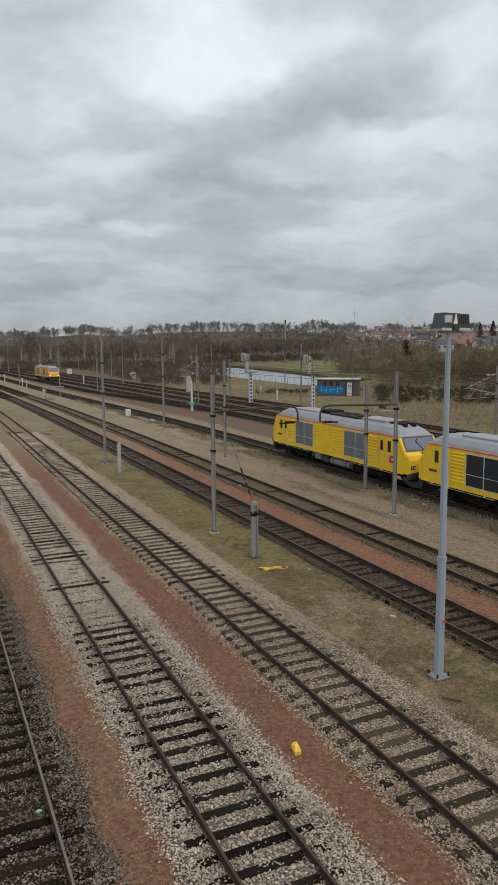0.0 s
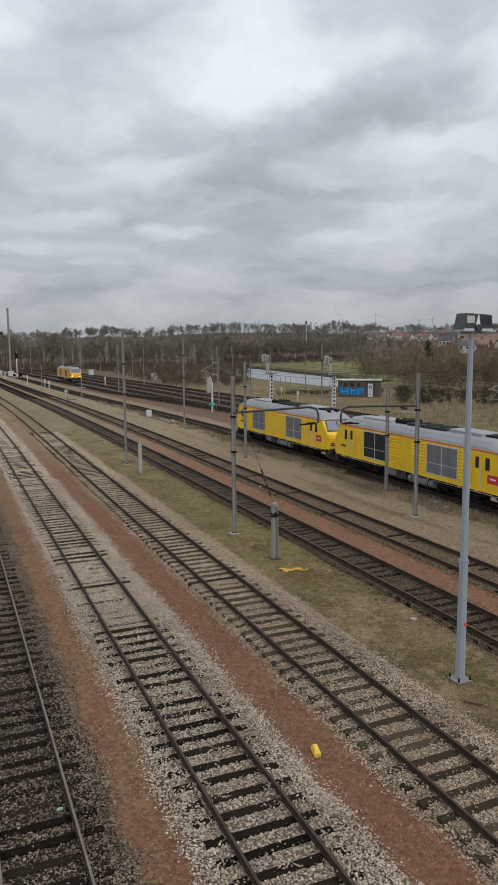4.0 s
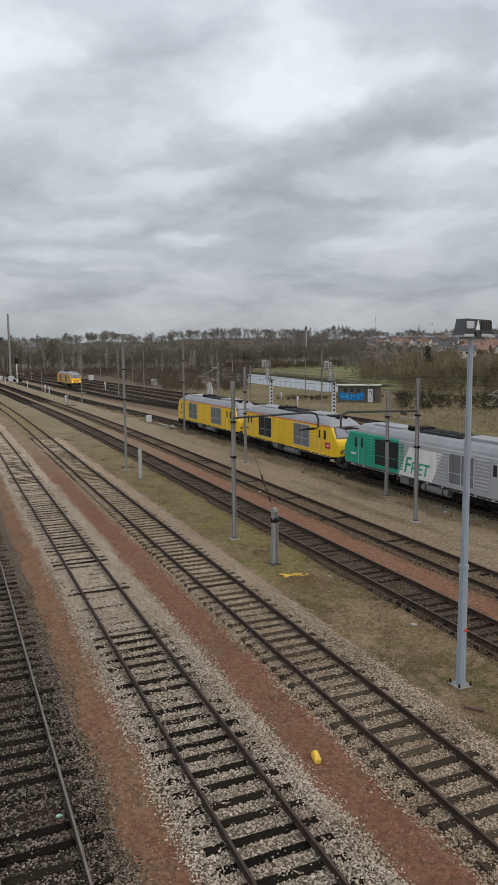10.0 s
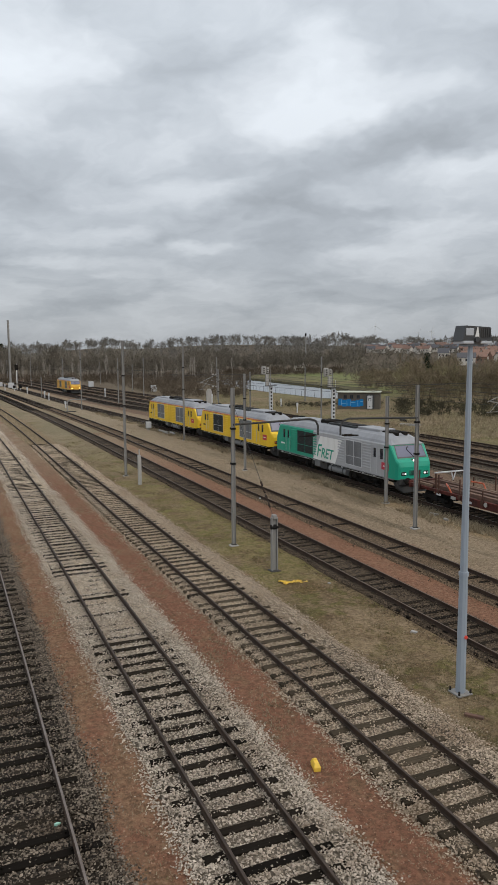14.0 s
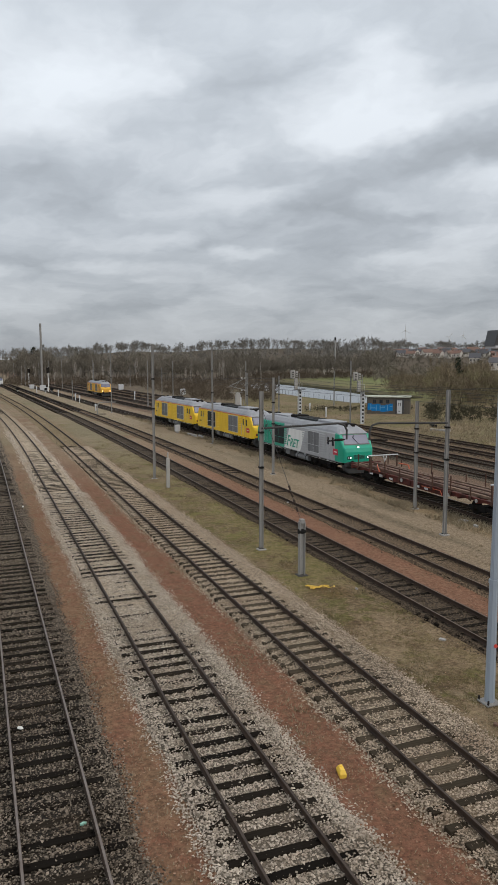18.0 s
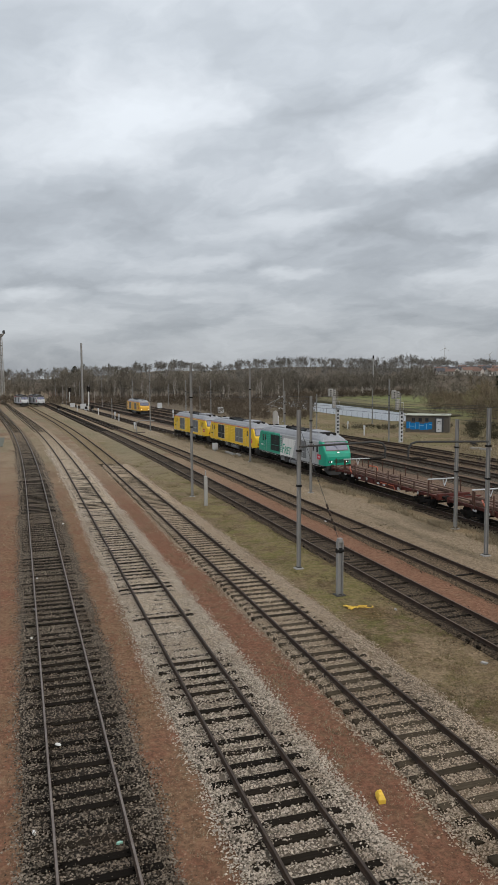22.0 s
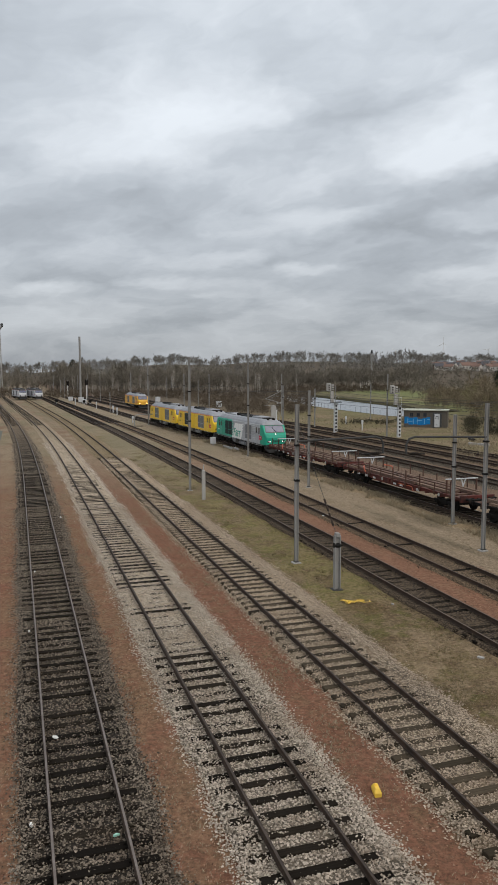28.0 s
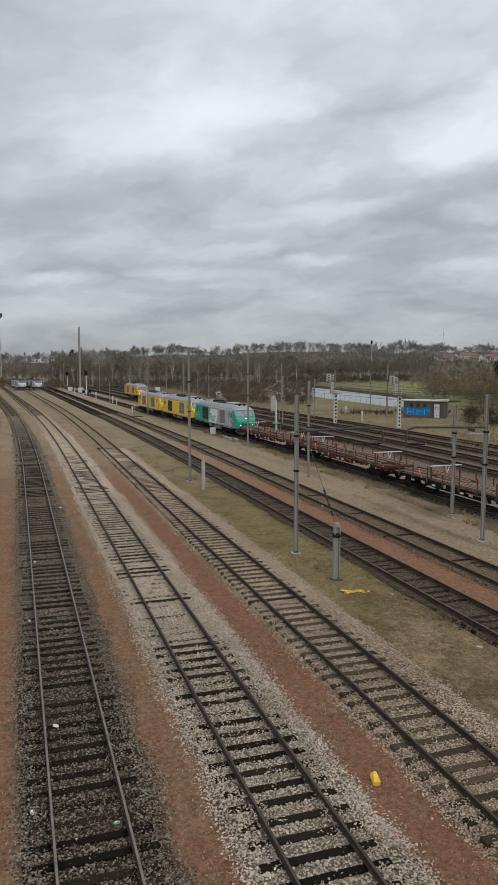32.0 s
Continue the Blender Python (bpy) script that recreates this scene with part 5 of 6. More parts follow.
def bars(parent, name, mat, blocks, label=""):
    """Painted or set-in pieces, each a part of its own."""
    for x0, x1, y0, y1, z0, z1 in blocks:
        bm = bmesh.new()
        box(bm, x0, x1, y0, y1, z0, z1)
        part(name, bm, mat, parent, label)


def make_hut():
    """The low hut: its long front looks back at the bridge."""
    hx = thing("hut", "low grey rendered hut with a pale flat roof and blue graffiti", "hut", at=pose(67.6, 117.5, -0.32, 0, 0, -36))
    L, D, Z = 7.75, 4.0, 3.05
    bm = bmesh.new()
    box(bm, 0, L, 0, D, 0, Z)
    w = part("wall", bm, HUT_WALL, hx)
    bm = bmesh.new()
    box(bm, -0.2, L + 0.15, -0.25, D + 0.3, Z, Z + 0.20, 0.03)
    part("roof", bm, HUT_ROOF, hx)
    for x in (1.1, 2.3, 3.5):
        bm = bmesh.new()
        box(bm, x, x + 0.62, -0.02, 0.05, 1.95, 2.65)
        win = part("window", bm, FRAME_GREY, w, "small dark window")
        bars(win, "pane", GLASS, [(x + 0.06, x + 0.28, -0.03, 0.0, 2.01, 2.59), (x + 0.34, x + 0.56, -0.03, 0.0, 2.01, 2.59)])
    bars(w, "graffiti", BLUE, [(0.15, 0.9, -0.008, 0.01, 0.7, 1.95), (0.9, 1.7, -0.010, 0.01, 0.5, 1.75), (1.7, 2.5, -0.008, 0.01, 0.55, 1.85),
                               (2.5, 3.4, -0.010, 0.01, 0.42, 1.6), (3.4, 4.1, -0.008, 0.01, 0.5, 1.75), (4.1, 4.75, -0.010, 0.01, 0.6, 1.9)], "blue sprayed paint")
    bars(w, "graffiti", PALE_BLUE, [(0.7, 0.8, -0.014, 0.0, 0.7, 1.8), (0.8, 1.6, -0.014, 0.0, 1.05, 1.15), (1.7, 1.8, -0.014, 0.0, 0.6, 1.6), (2.4, 2.5, -0.014, 0.0, 0.6, 1.6),
                                    (2.5, 3.3, -0.014, 0.0, 1.2, 1.3), (3.7, 3.8, -0.014, 0.0, 0.6, 1.6), (4.2, 4.7, -0.014, 0.0, 1.4, 1.5)], "pale blue sprayed line")
    bm = bmesh.new()
    box(bm, 5.2, 6.75, -0.10, 0.02, 0, 2.75, 0.02)
    dr = part("door_frame", bm, LAMP_DARK, w)
    bm = bmesh.new()
    box(bm, 5.5, 6.42, -0.135, -0.05, 0.12, 2.55)
    panel = part("door", bm, SILVER, dr, "pale painted door with black marks")
    bars(panel, "mark", BLACK, [(5.7, 6.2, -0.142, -0.13, 2.0, 2.1), (5.7, 5.8, -0.142, -0.13, 1.6, 2.1), (6.1, 6.2, -0.142, -0.13, 1.5, 2.1), (5.8, 6.05, -0.142, -0.13, 0.5, 0.6)])
    bm = bmesh.new()
    for s in (0, 0.5):
        tube(bm, (-0.7 - s * 0.2, -0.5, 0), (-0.25, 0.2 + s, 3.3), 0.035, sides=5)
    for i in range(7):
        tube(bm, (-0.65 + i * 0.06, -0.45 + i * 0.1, 0.3 + i * 0.42), (-0.75 + i * 0.06, -0.1 + i * 0.12, 0.3 + i * 0.42), 0.025, sides=4)
    part("ladder", bm, MAST, hx, "grey ladder leaning on the wall")


make_hut()

bm = bmesh.new()
SHORE = [(82, 149), (85, 147), (90, 152), (96, 160), (101, 170), (105, 185), (109, 205), (114, 240), (122, 300), (107, 300), (94, 245), (86, 205), (84, 187), (83, 170)]
bm.faces.new([bm.verts.new((x, y, 0)) for x, y in SHORE])
tagged(part("water", bm, WATER, at=pose(0, 0, -0.25)), "still pond reflecting the pale sky", "pond", kind="structure")
bm = bmesh.new()
FAR_SHORE = [(95.6, 160.5), (101.8, 170.5), (106, 185), (110, 205), (115, 240), (123, 300)]
for (x0, y0), (x1, y1) in zip(FAR_SHORE, FAR_SHORE[1:]):
    v = [bm.verts.new(p) for p in ((x0 - 0.8, y0, -0.3), (x1 - 0.8, y1, -0.3), (x1 - 0.3, y1, 0.55), (x0 - 0.3, y0, 0.55), (x1 + 6, y1, 0.45), (x0 + 6, y0, 0.45), (x1 + 14, y1, -0.4), (x0 + 14, y0, -0.4))]
    bm.faces.new((v[0], v[1], v[2], v[3]))
    bm.faces.new((v[3], v[2], v[4], v[5]))
    bm.faces.new((v[5], v[4], v[6], v[7]))
BANK = mat_speckle("grassy_bank", (0.065, 0.065, 0.03), (0.15, 0.135, 0.07), 3.0, (0.05, 0.045, 0.025), 0.5)
tagged(part("bank", bm, BANK), "steep grassy bank of the pond", "bank", kind="structure")

# ---------------------------------------------------------------- trees


def tree_arrays(rng, wide=0.26, tall=0.36, centre=0.6, stems=1, limbs=11, forks=5, twigs=7, thick=1.0, fine=0.003, lean=0.04, reach=0.11):
    """A bare tree or shrub of height 1: stems, limbs that reach into a rounded crown, branches and many fine twigs, as triangles."""
    V, F = [], []

    def limb(a, b, r0, r1, sides):
        d = b - a
        u = np.cross(d, (0.3, 0.9, 0.1))
        u /= np.linalg.norm(u) + 1e-9
        w = np.cross(d, u)
        w /= np.linalg.norm(w) + 1e-9
        s = len(V)
        for p, r in ((a, r0), (b, r1)):
            for i in range(sides):
                t = 6.283 * i / sides
                V.append(p + r * (math.cos(t) * u + math.sin(t) * w))
        for i in range(sides):
            j = (i + 1) % sides
            F.append((s + i, s + j, s + sides + j))
            F.append((s + i, s + sides + j, s + sides + i))

    def twig(a, b, r):
        s = len(V)
        d = np.cross(b - a, rng.normal(size=3))
        d = d / (np.linalg.norm(d) + 1e-9) * r
        V.extend([a - d, a + d, b])
        F.append((s, s + 1, s + 2))

    size = np.array((wide, wide, tall))
    # the crown is a few uneven lobes, not one ball
    lobes = [(np.array((rng.normal(0, 0.42), rng.normal(0, 0.42), rng.uniform(-0.5, 0.62))) * size + (0, 0, centre), rng.uniform(0.42, 0.68)) for _ in range(5)]
    lobes.append((np.array((0, 0, centre + tall * 0.5)), 0.5))
    for st in range(stems):
        r = 0.013 * thick / math.sqrt(stems)
        foot = np.array((rng.normal(0, 0.10), rng.normal(0, 0.10), 0)) * (stems > 1)
        mid = foot + (rng.normal(0, lean), rng.normal(0, lean), centre * 0.75)
        tip = mid + (rng.normal(0, lean + 0.1 * (stems > 1)), rng.normal(0, lean + 0.1 * (stems > 1)), tall * 0.95)
        limb(foot, mid, r, r * 0.65, 4)
        limb(mid, tip, r * 0.6, r * 0.12, 3)
        for i in range(limbs // stems):
            c, k = lobes[(i + st) % len(lobes)]
            f = rng.uniform(0.45, 1.0) if stems == 1 else rng.uniform(0.1, 1.0)
            o = foot + (mid - foot) * f if rng.uniform() < 0.55 else mid + (tip - mid) * rng.uniform(0, 0.8)
            v = rng.normal(size=3)
            v[2] = abs(v[2]) * 0.9 + 0.1
            e = c + v / np.linalg.norm(v) * size * k * 0.55
            if e[2] < o[2] + 0.03:
                e[2] = o[2] + rng.uniform(0.03, 0.12)
            bendp = o + (e - o) * 0.5 + (0, 0, -0.04)
            limb(o, bendp, r * 0.36, r * 0.24, 3)
            limb(bendp, e, r * 0.24, r * 0.10, 3)
            for j in range(forks):
                q = bendp + (e - bendp) * rng.uniform(0.0, 1.0)
                d = rng.normal(size=3) + (q - c) / (size * k) * 0.9 + (0, 0, 0.35)
                e2 = q + d / np.linalg.norm(d) * size * k * rng.uniform(0.3, 0.75)
                twig(q, e2, fine * 1.5)
                for m in range(twigs):
                    q2 = q + (e2 - q) * rng.uniform(0.15, 1.0)
                    d2 = d / np.linalg.norm(d) * 0.7 + rng.normal(size=3) * 0.5 + (0, 0, 0.55)
                    twig(q2, q2 + d2 * rng.uniform(0.35, 1.0) * reach, fine)
    return np.array(V), np.array(F)


def plant(name, kinds, spots, mat, label, category):
    """Many plants as one mesh: x, y, z, scale, turn for each."""
    V, F, c = [], [], 0
    for i, (x, y, z, s, a) in enumerate(spots):
        v, f = kinds[i % len(kinds)]
        ca, sa = math.cos(a), math.sin(a)
        V.append(v @ np.array([[ca, sa, 0], [-sa, ca, 0], [0, 0, 1]]) * s + (x, y, z))
        F.append(f + c)
        c += len(v)
    ob = new(name, raw_mesh(name, np.concatenate(V), np.concatenate(F), mat))
    return tagged(ob, label, category, kind="stuff")


def polar_spots(rng, count, az0, az1, d0, d1, s0, s1, power=1.0, sink=0.35):
    out = []
    for _ in range(count):
        a = radians(rng.uniform(az0, az1))
        d = d0 + (d1 - d0) * rng.uniform() ** power
        x, y = d * math.sin(a), d * math.cos(a)
        out.append((x, y, float(hill(x, y)) - sink, rng.uniform(s0, s1), rng.uniform(0, 6.28)))
    return out


def swell(spots, seed):
    """Taller and lower groups, so that the treeline rises and falls."""
    return [(x, y, z, k * (1 + 0.42 * noise.noise((math.degrees(math.atan2(x, y)) * 0.55, seed, math.hypot(x, y) * 0.006)) + 0.25 * noise.noise((math.degrees(math.atan2(x, y)) * 2.2, seed, 3.0))), a)
            for x, y, z, k, a in spots]


rng = np.random.default_rng(5)
BARE = [tree_arrays(rng, rng.uniform(0.22, 0.36), rng.uniform(0.34, 0.42), rng.uniform(0.54, 0.62), 1, 11, 5, 6, rng.uniform(0.7, 1.1), 0.0045) for _ in range(10)]
FAR = [tree_arrays(rng, rng.uniform(0.34, 0.55), rng.uniform(0.40, 0.48), 0.46, 2, 10, 4, 5, 0.7, 0.010, 0.06, 0.13) for _ in range(10)]
SLIM = [tree_arrays(rng, 0.13, 0.36, 0.6, 1, 9, 3, 3, 0.9, 0.002, 0.03) for _ in range(4)]
BUSH = [tree_arrays(rng, rng.uniform(0.30, 0.46), 0.44, 0.5, 4, 16, 5, 7, 0.8, 0.0048, 0.10) for _ in range(8)]
LOW = [tree_arrays(rng, rng.uniform(0.6, 0.9), 0.46, 0.42, 4, 12, 3, 4, 0.9, 0.013, 0.16, 0.27) for _ in range(6)]
plant("far_woods", BARE, swell(polar_spots(rng, 190, -14, 5, 335, 400, 8.5, 12.5) + polar_spots(rng, 220, 3, 14, 335, 440, 10.5, 14.5) + polar_spots(rng, 160, 13, 21, 335, 420, 9.0, 13.0)
      + polar_spots(rng, 200, 19, 31.5, 388, 450, 10.0, 14.5), 1.0), BARK, "bare brown winter woods along the far side", "woods")
plant("birch_trees", SLIM, polar_spots(rng, 34, -8, 24, 318, 345, 7, 12.5), BIRCH, "slim pale birches at the edge of the woods", "woods")
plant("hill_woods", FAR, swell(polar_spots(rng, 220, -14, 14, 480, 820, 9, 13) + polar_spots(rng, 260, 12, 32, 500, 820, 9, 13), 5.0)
      + swell(polar_spots(rng, 260, -12, 33, 820, 1100, 10, 15) + polar_spots(rng, 420, -12, 33, 1060, 1200, 12, 19), 6.0) + swell(polar_spots(rng, 200, 31, 46, 1060, 1200, 10, 16), 7.0), BARK_HAZED, "bare winter trees on the distant rise", "woods")
plant("village_trees", FAR, swell(polar_spots(rng, 520, 30.5, 46, 290, 860, 4.0, 8.0, 1.2), 8.0), BARK, "bare garden trees among the village houses", "woods")
plant("undergrowth", LOW, swell(polar_spots(rng, 420, -16, 23, 285, 350, 1.8, 4.2) + polar_spots(rng, 130, 21, 33, 372, 400, 2.5, 5.0), 9.0), SHRUB_BROWN,
      "tangled brown undergrowth before the woods", "scrub")
plant("thicket", LOW, swell([s for s in polar_spots(rng, 760, 8.5, 22.8, 172, 300, 0.9, 2.6) if s[0] > 0.06 * (s[1] - 172) + 50], 11.0), SHRUB_BROWN,
      "dark brown leafless thicket beyond the sidings", "scrub")
plant("brown_shrubs", BUSH, swell(polar_spots(rng, 260, 34.8, 46, 146, 280, 4.6, 9.4, 0.8) + polar_spots(rng, 70, 31.5, 35.5, 195, 300, 3.0, 5.5), 13.0), SHRUB,
      "dense leafless brown shrubs beyond the hut", "shrubs")
plant("ochre_shrubs", BUSH, swell(polar_spots(rng, 90, 34.8, 47, 150, 250, 4.5, 9.0) + polar_spots(rng, 24, 31.5, 35, 200, 300, 3, 5.0), 17.0), SHRUB_PALE, "olive leafless willow shrubs among the brown ones", "shrubs")
plant("dark_brambles", LOW, polar_spots(rng, 260, 34.6, 46.5, 118, 150, 0.7, 2.0) + polar_spots(rng, 30, 29, 33.5, 140, 156, 0.7, 1.4)
      + polar_spots(rng, 40, 25.0, 29.0, 139, 146, 0.6, 1.3), SHRUB_DARK, "dark bramble thicket at the edge of the meadow", "brambles")


def make_ivy_tree(az, d, height, width):
    """A tree overgrown with ivy: trunk, bare tips and dark leafy clumps with gaps between them."""
    x, y = d * math.sin(radians(az)), d * math.cos(radians(az))
    t = thing("ivy_tree", "dark ivy-covered tree standing above the brown shrubs", "tree", "evergreens", at=pose(x, y, float(hill(x, y)) - 0.4))
    g = np.random.default_rng(77)
    bm = bmesh.new()
    tube(bm, (0, 0, 0), (0.2, 0, height * 0.9), height * 0.02, height * 0.004, 6)
    part("trunk", bm, BARK, t)
    V, F = [], []
    for i in range(13):
        f = 0.30 + 0.66 * i / 12
        a, rad = g.uniform(0, 6.28), width * (0.30 + 0.55 * math.sin(3.1 * f)) * g.uniform(0.1, 0.9)
        c = np.array((math.cos(a) * rad, math.sin(a) * rad, height * f))
        for _ in range(120):
            v = g.normal(size=3)
            p = c + v / np.linalg.norm(v) * g.uniform(0.3, 1.0) ** 0.5 * width * (0.34, 0.34, 0.30)
            s = len(V)
            V.extend(p + g.normal(0, 0.16, 3) for _ in range(3))
            F.append((s, s + 1, s + 2))
    part("crown", raw_mesh("crown", V, F, FIR), FIR, t, "dark leafy ivy clumps")


make_ivy_tree(36.75, 205, 10.4, 2.5)


def make_fir(az, d, height, width, label, round_top=0.8):
    """A dark evergreen: a trunk, and tiers of drooping needle sprays."""
    x, y = d * math.sin(radians(az)), d * math.cos(radians(az))
    t = thing("conifer", label, "tree", "evergreens", at=pose(x, y, float(hill(x, y)) - 0.4))
    bm = bmesh.new()
    tube(bm, (0, 0, 0), (0, 0, height * 0.95), height * 0.018, height * 0.003, 6)
    part("trunk", bm, BARK, t)
    g = np.random.default_rng(int(az * 10))
    V, F = [], []
    for i in range(900):
        f = g.uniform(0.12, 1.0)
        a, rad = g.uniform(0, 6.28), width * (1.02 - f) ** round_top * g.uniform(0.3, 1.1)
        c = np.array([math.cos(a) * rad, math.sin(a) * rad, height * f - rad * 0.25])
        s = len(V)
        for _ in range(3):
            V.append(c + g.normal(0, 1, 3) * (0.45, 0.45, 0.3) * height * 0.05)
        F.append((s, s + 1, s + 2))
    part("crown", raw_mesh("crown", V, F, FIR), FIR, t)


make_fir(43.0, 520, 16.5, 4.2, "dark evergreen behind the village roofs")
make_fir(42.1, 520, 15.0, 4.0, "dark evergreen behind the village roofs")
make_fir(4.2, 400, 17.5, 4.0, "broad dark evergreen above the bare woods", 0.42)

# ---------------------------------------------------------------- the village and what stands on the horizon


def make_house(az, d, w, l, h, turn, wall, roof_mat, label, lift=0.0):
    x, y = d * math.sin(radians(az)), d * math.cos(radians(az))
    z = float(hill(x, y)) - 0.4 + lift
    hs = thing("house", label, "house", "village houses", at=pose(x, y, z, 0, 0, turn))
    bm = bmesh.new()
    box(bm, -l / 2, l / 2, -w / 2, w / 2, -lift, h)
    for s in (-1, 1):
        v = [bm.verts.new(p) for p in ((s * l / 2, -w / 2, h), (s * l / 2, w / 2, h), (s * l / 2, 0, h + w * 0.42))]
        bm.faces.new(v)
    wl = part("wall", bm, wall, hs)
    bm = bmesh.new()
    e, k = 0.4, h + w * 0.42
    loft(bm, [[(x, -w / 2 - e, h - 0.3), (x, 0, k + 0.02), (x, w / 2 + e, h - 0.3), (x, w / 2 + e, h - 0.1), (x, 0, k + 0.25), (x, -w / 2 - e, h - 0.1)] for x in (-l / 2 - e, l / 2 + e)])
    rf = part("roof", bm, roof_mat, hs)
    bm = bmesh.new()
    box(bm, l * 0.2, l * 0.2 + 0.7, -0.3, 0.4, k - 0.8, k + 1.0)
    part("chimney", bm, BRICK, rf)
    for i in range(3):
        for zz in ((0.9, 2.2), (3.6, 4.8)):
            if zz[1] < h:
                bm = bmesh.new()
                xx = -l / 2 + l * (i + 0.5) / 3
                box(bm, xx - 0.5, xx + 0.5, -w / 2 - 0.03, -w / 2 + 0.05, zz[0], zz[1])
                part("window", bm, GLASS, wl)
    return hs


g = np.random.default_rng(21)
for i in range(90):
    az = 31.2 + 14.5 * ((i + g.uniform(0.1, 0.9)) / 90) ** 0.8
    d = g.uniform(430, 960) if az > 37.5 else g.uniform(600, 980) if az > 35.0 else g.uniform(720, 1000)
    w, l, h = g.uniform(5.5, 7.5), g.uniform(7, 12), g.uniform(2.6, 3.6)
    wall = PLASTER if g.uniform() < 0.8 else BRICK
    roof_mat = TILE if g.uniform() < 0.62 else SLATE
    make_house(az, d, w, l, h, g.uniform(-75, 5), wall, roof_mat,
               ("pale plastered" if wall is PLASTER else "brick") + " village house with a " + ("clay tile" if roof_mat is TILE else "dark slate") + " roof", lift=g.uniform(0.6, 1.6))


def far_spot(az, d):
    x, y = d * math.sin(radians(az)), d * math.cos(radians(az))
    return x, y, float(hill(x, y)) - 0.4


def make_turbine(az, d, hub, blade, spin):
    x, y, z = far_spot(az, d)
    wt = thing("wind_turbine", "distant pale wind turbine on the horizon", "wind turbine", "wind turbines", at=pose(x, y, z, 0, 0, -az))
    bm = bmesh.new()
    tube(bm, (0, 0, 0), (0, 0, hub), 1.4, 0.8, 10)
    part("tower", bm, WHITE, wt)
    bm = bmesh.new()
    box(bm, -2, 2, -5, 5, hub - 2, hub + 2, 0.6)
    nc = part("nacelle", bm, WHITE, wt)
    for i in range(3):
        a = radians(spin + 120 * i)
        bm = bmesh.new()
        tube(bm, (0, -6, hub), (math.sin(a) * blade, -6, hub + math.cos(a) * blade), 0.8, 0.3, 6)
        part("blade", bm, WHITE, nc)


for az, d, hub, blade, spin in ((32.75, 3000, 104, 26, 0), (36.0, 3300, 86, 22, 40), (37.0, 3200, 88, 22, 20), (29.2, 3300, 84, 20, 70)):
    make_turbine(az, d, hub, blade, spin)

x, y, z = far_spot(27.4, 430)
st = thing("tall_chimney", "tall pale chimney with a dark top", "chimney", at=pose(x, y, z))
bm = bmesh.new()
tube(bm, (0, 0, 0), (0, 0, 21.4 - z), 0.45, 0.38, 10)
part("shaft", bm, CONCRETE, st)
bm = bmesh.new()
tube(bm, (0, 0, 21.4 - z), (0, 0, 23.2 - z), 0.46, 0.46, 10)
part("cap", bm, BLACK, st)
make_house(27.0, 440, 5, 8, 2.6, -27, PLASTER, SLATE, "pale works building below the chimney", lift=3.0)

tm = thing("radio_mast", "tall slim pale grey radio mast", "mast", at=pose(22.1, 267, -0.32))
bm = bmesh.new()
tube(bm, (0, 0, 0), (0, 0, 23.1), 0.40, 0.36, 10)
part("pole", bm, MAST, tm)
tw = thing("lighting_tower", "high grey yard lighting tower with lamps", "tower", at=pose(-6.5, 330, -0.32))
for s in (-1, 1):
    for q in (-1, 1):
        bm = bmesh.new()
        tube(bm, (s * 0.95, q * 0.95, 0), (s * 0.62, q * 0.62, 29), 0.17, sides=6)
        part("leg", bm, CONCRETE, tw)
for i in range(20):
    f0, f1 = 0.95 - 0.33 * i / 20, 0.95 - 0.33 * (i + 1) / 20
    z0, z1 = 29 * i / 20, 29 * (i + 1) / 20
    bm = bmesh.new()
    for a, b in (((-1, -1), (1, -1)), ((1, -1), (-1, -1)), ((1, -1), (1, 1)), ((-1, 1), (-1, -1))):
        tube(bm, (a[0] * f0, a[1] * f0, z0), (b[0] * f1, b[1] * f1, z1), 0.08, sides=4)
    part("brace", bm, CONCRETE, tw)
bm = bmesh.new()
tube(bm, (0, 0, 0), (0, 0, 29), 0.28, sides=8)
part("cable_shaft", bm, CONCRETE, tw)
bm = bmesh.new()
loft(bm, [[(-w, -w, z), (w, -w, z), (w, w, z), (-w, w, z)] for w, z in ((0.6, 28.4), (1.5, 29.6), (1.5, 29.9))])
pf = part("platform", bm, CONCRETE, tw)
for s in (-1, 1):
    bm = bmesh.new()
    box(bm, s * 2.0, s * 0.9, -0.8, 0.5, 29.9, 31.4, 0.25)
    part("lamp_head", bm, LAMP_DARK, pf)

# ---------------------------------------------------------------- small railway equipment
for x, y, z in ((51.2, 120.5, 6.8), (58.4, 157, 9.5), (56.2, 280, 8.0), (52.1, 212, 7.5), (74.0, 143, 7.2), (22.9, 188, 4.8), (33.8, 150, 9.5), (45.8, 175, 9.5), (36.0, 240, 10),
                (28.5, 262, 9.5), (18.5, 300, 10), (25.5, 322, 9.0), (30, 326, 10.0), (35.7, 328, 14.5), (28.0, 306, 7.5), (67.5, 325, 8.2), (18.0, 318, 7.0), (15.5, 326, 9.0), (48, 318, 9.0)):
    mast(x, y, z, "slim grey overhead line mast by the sidings", 0.2)


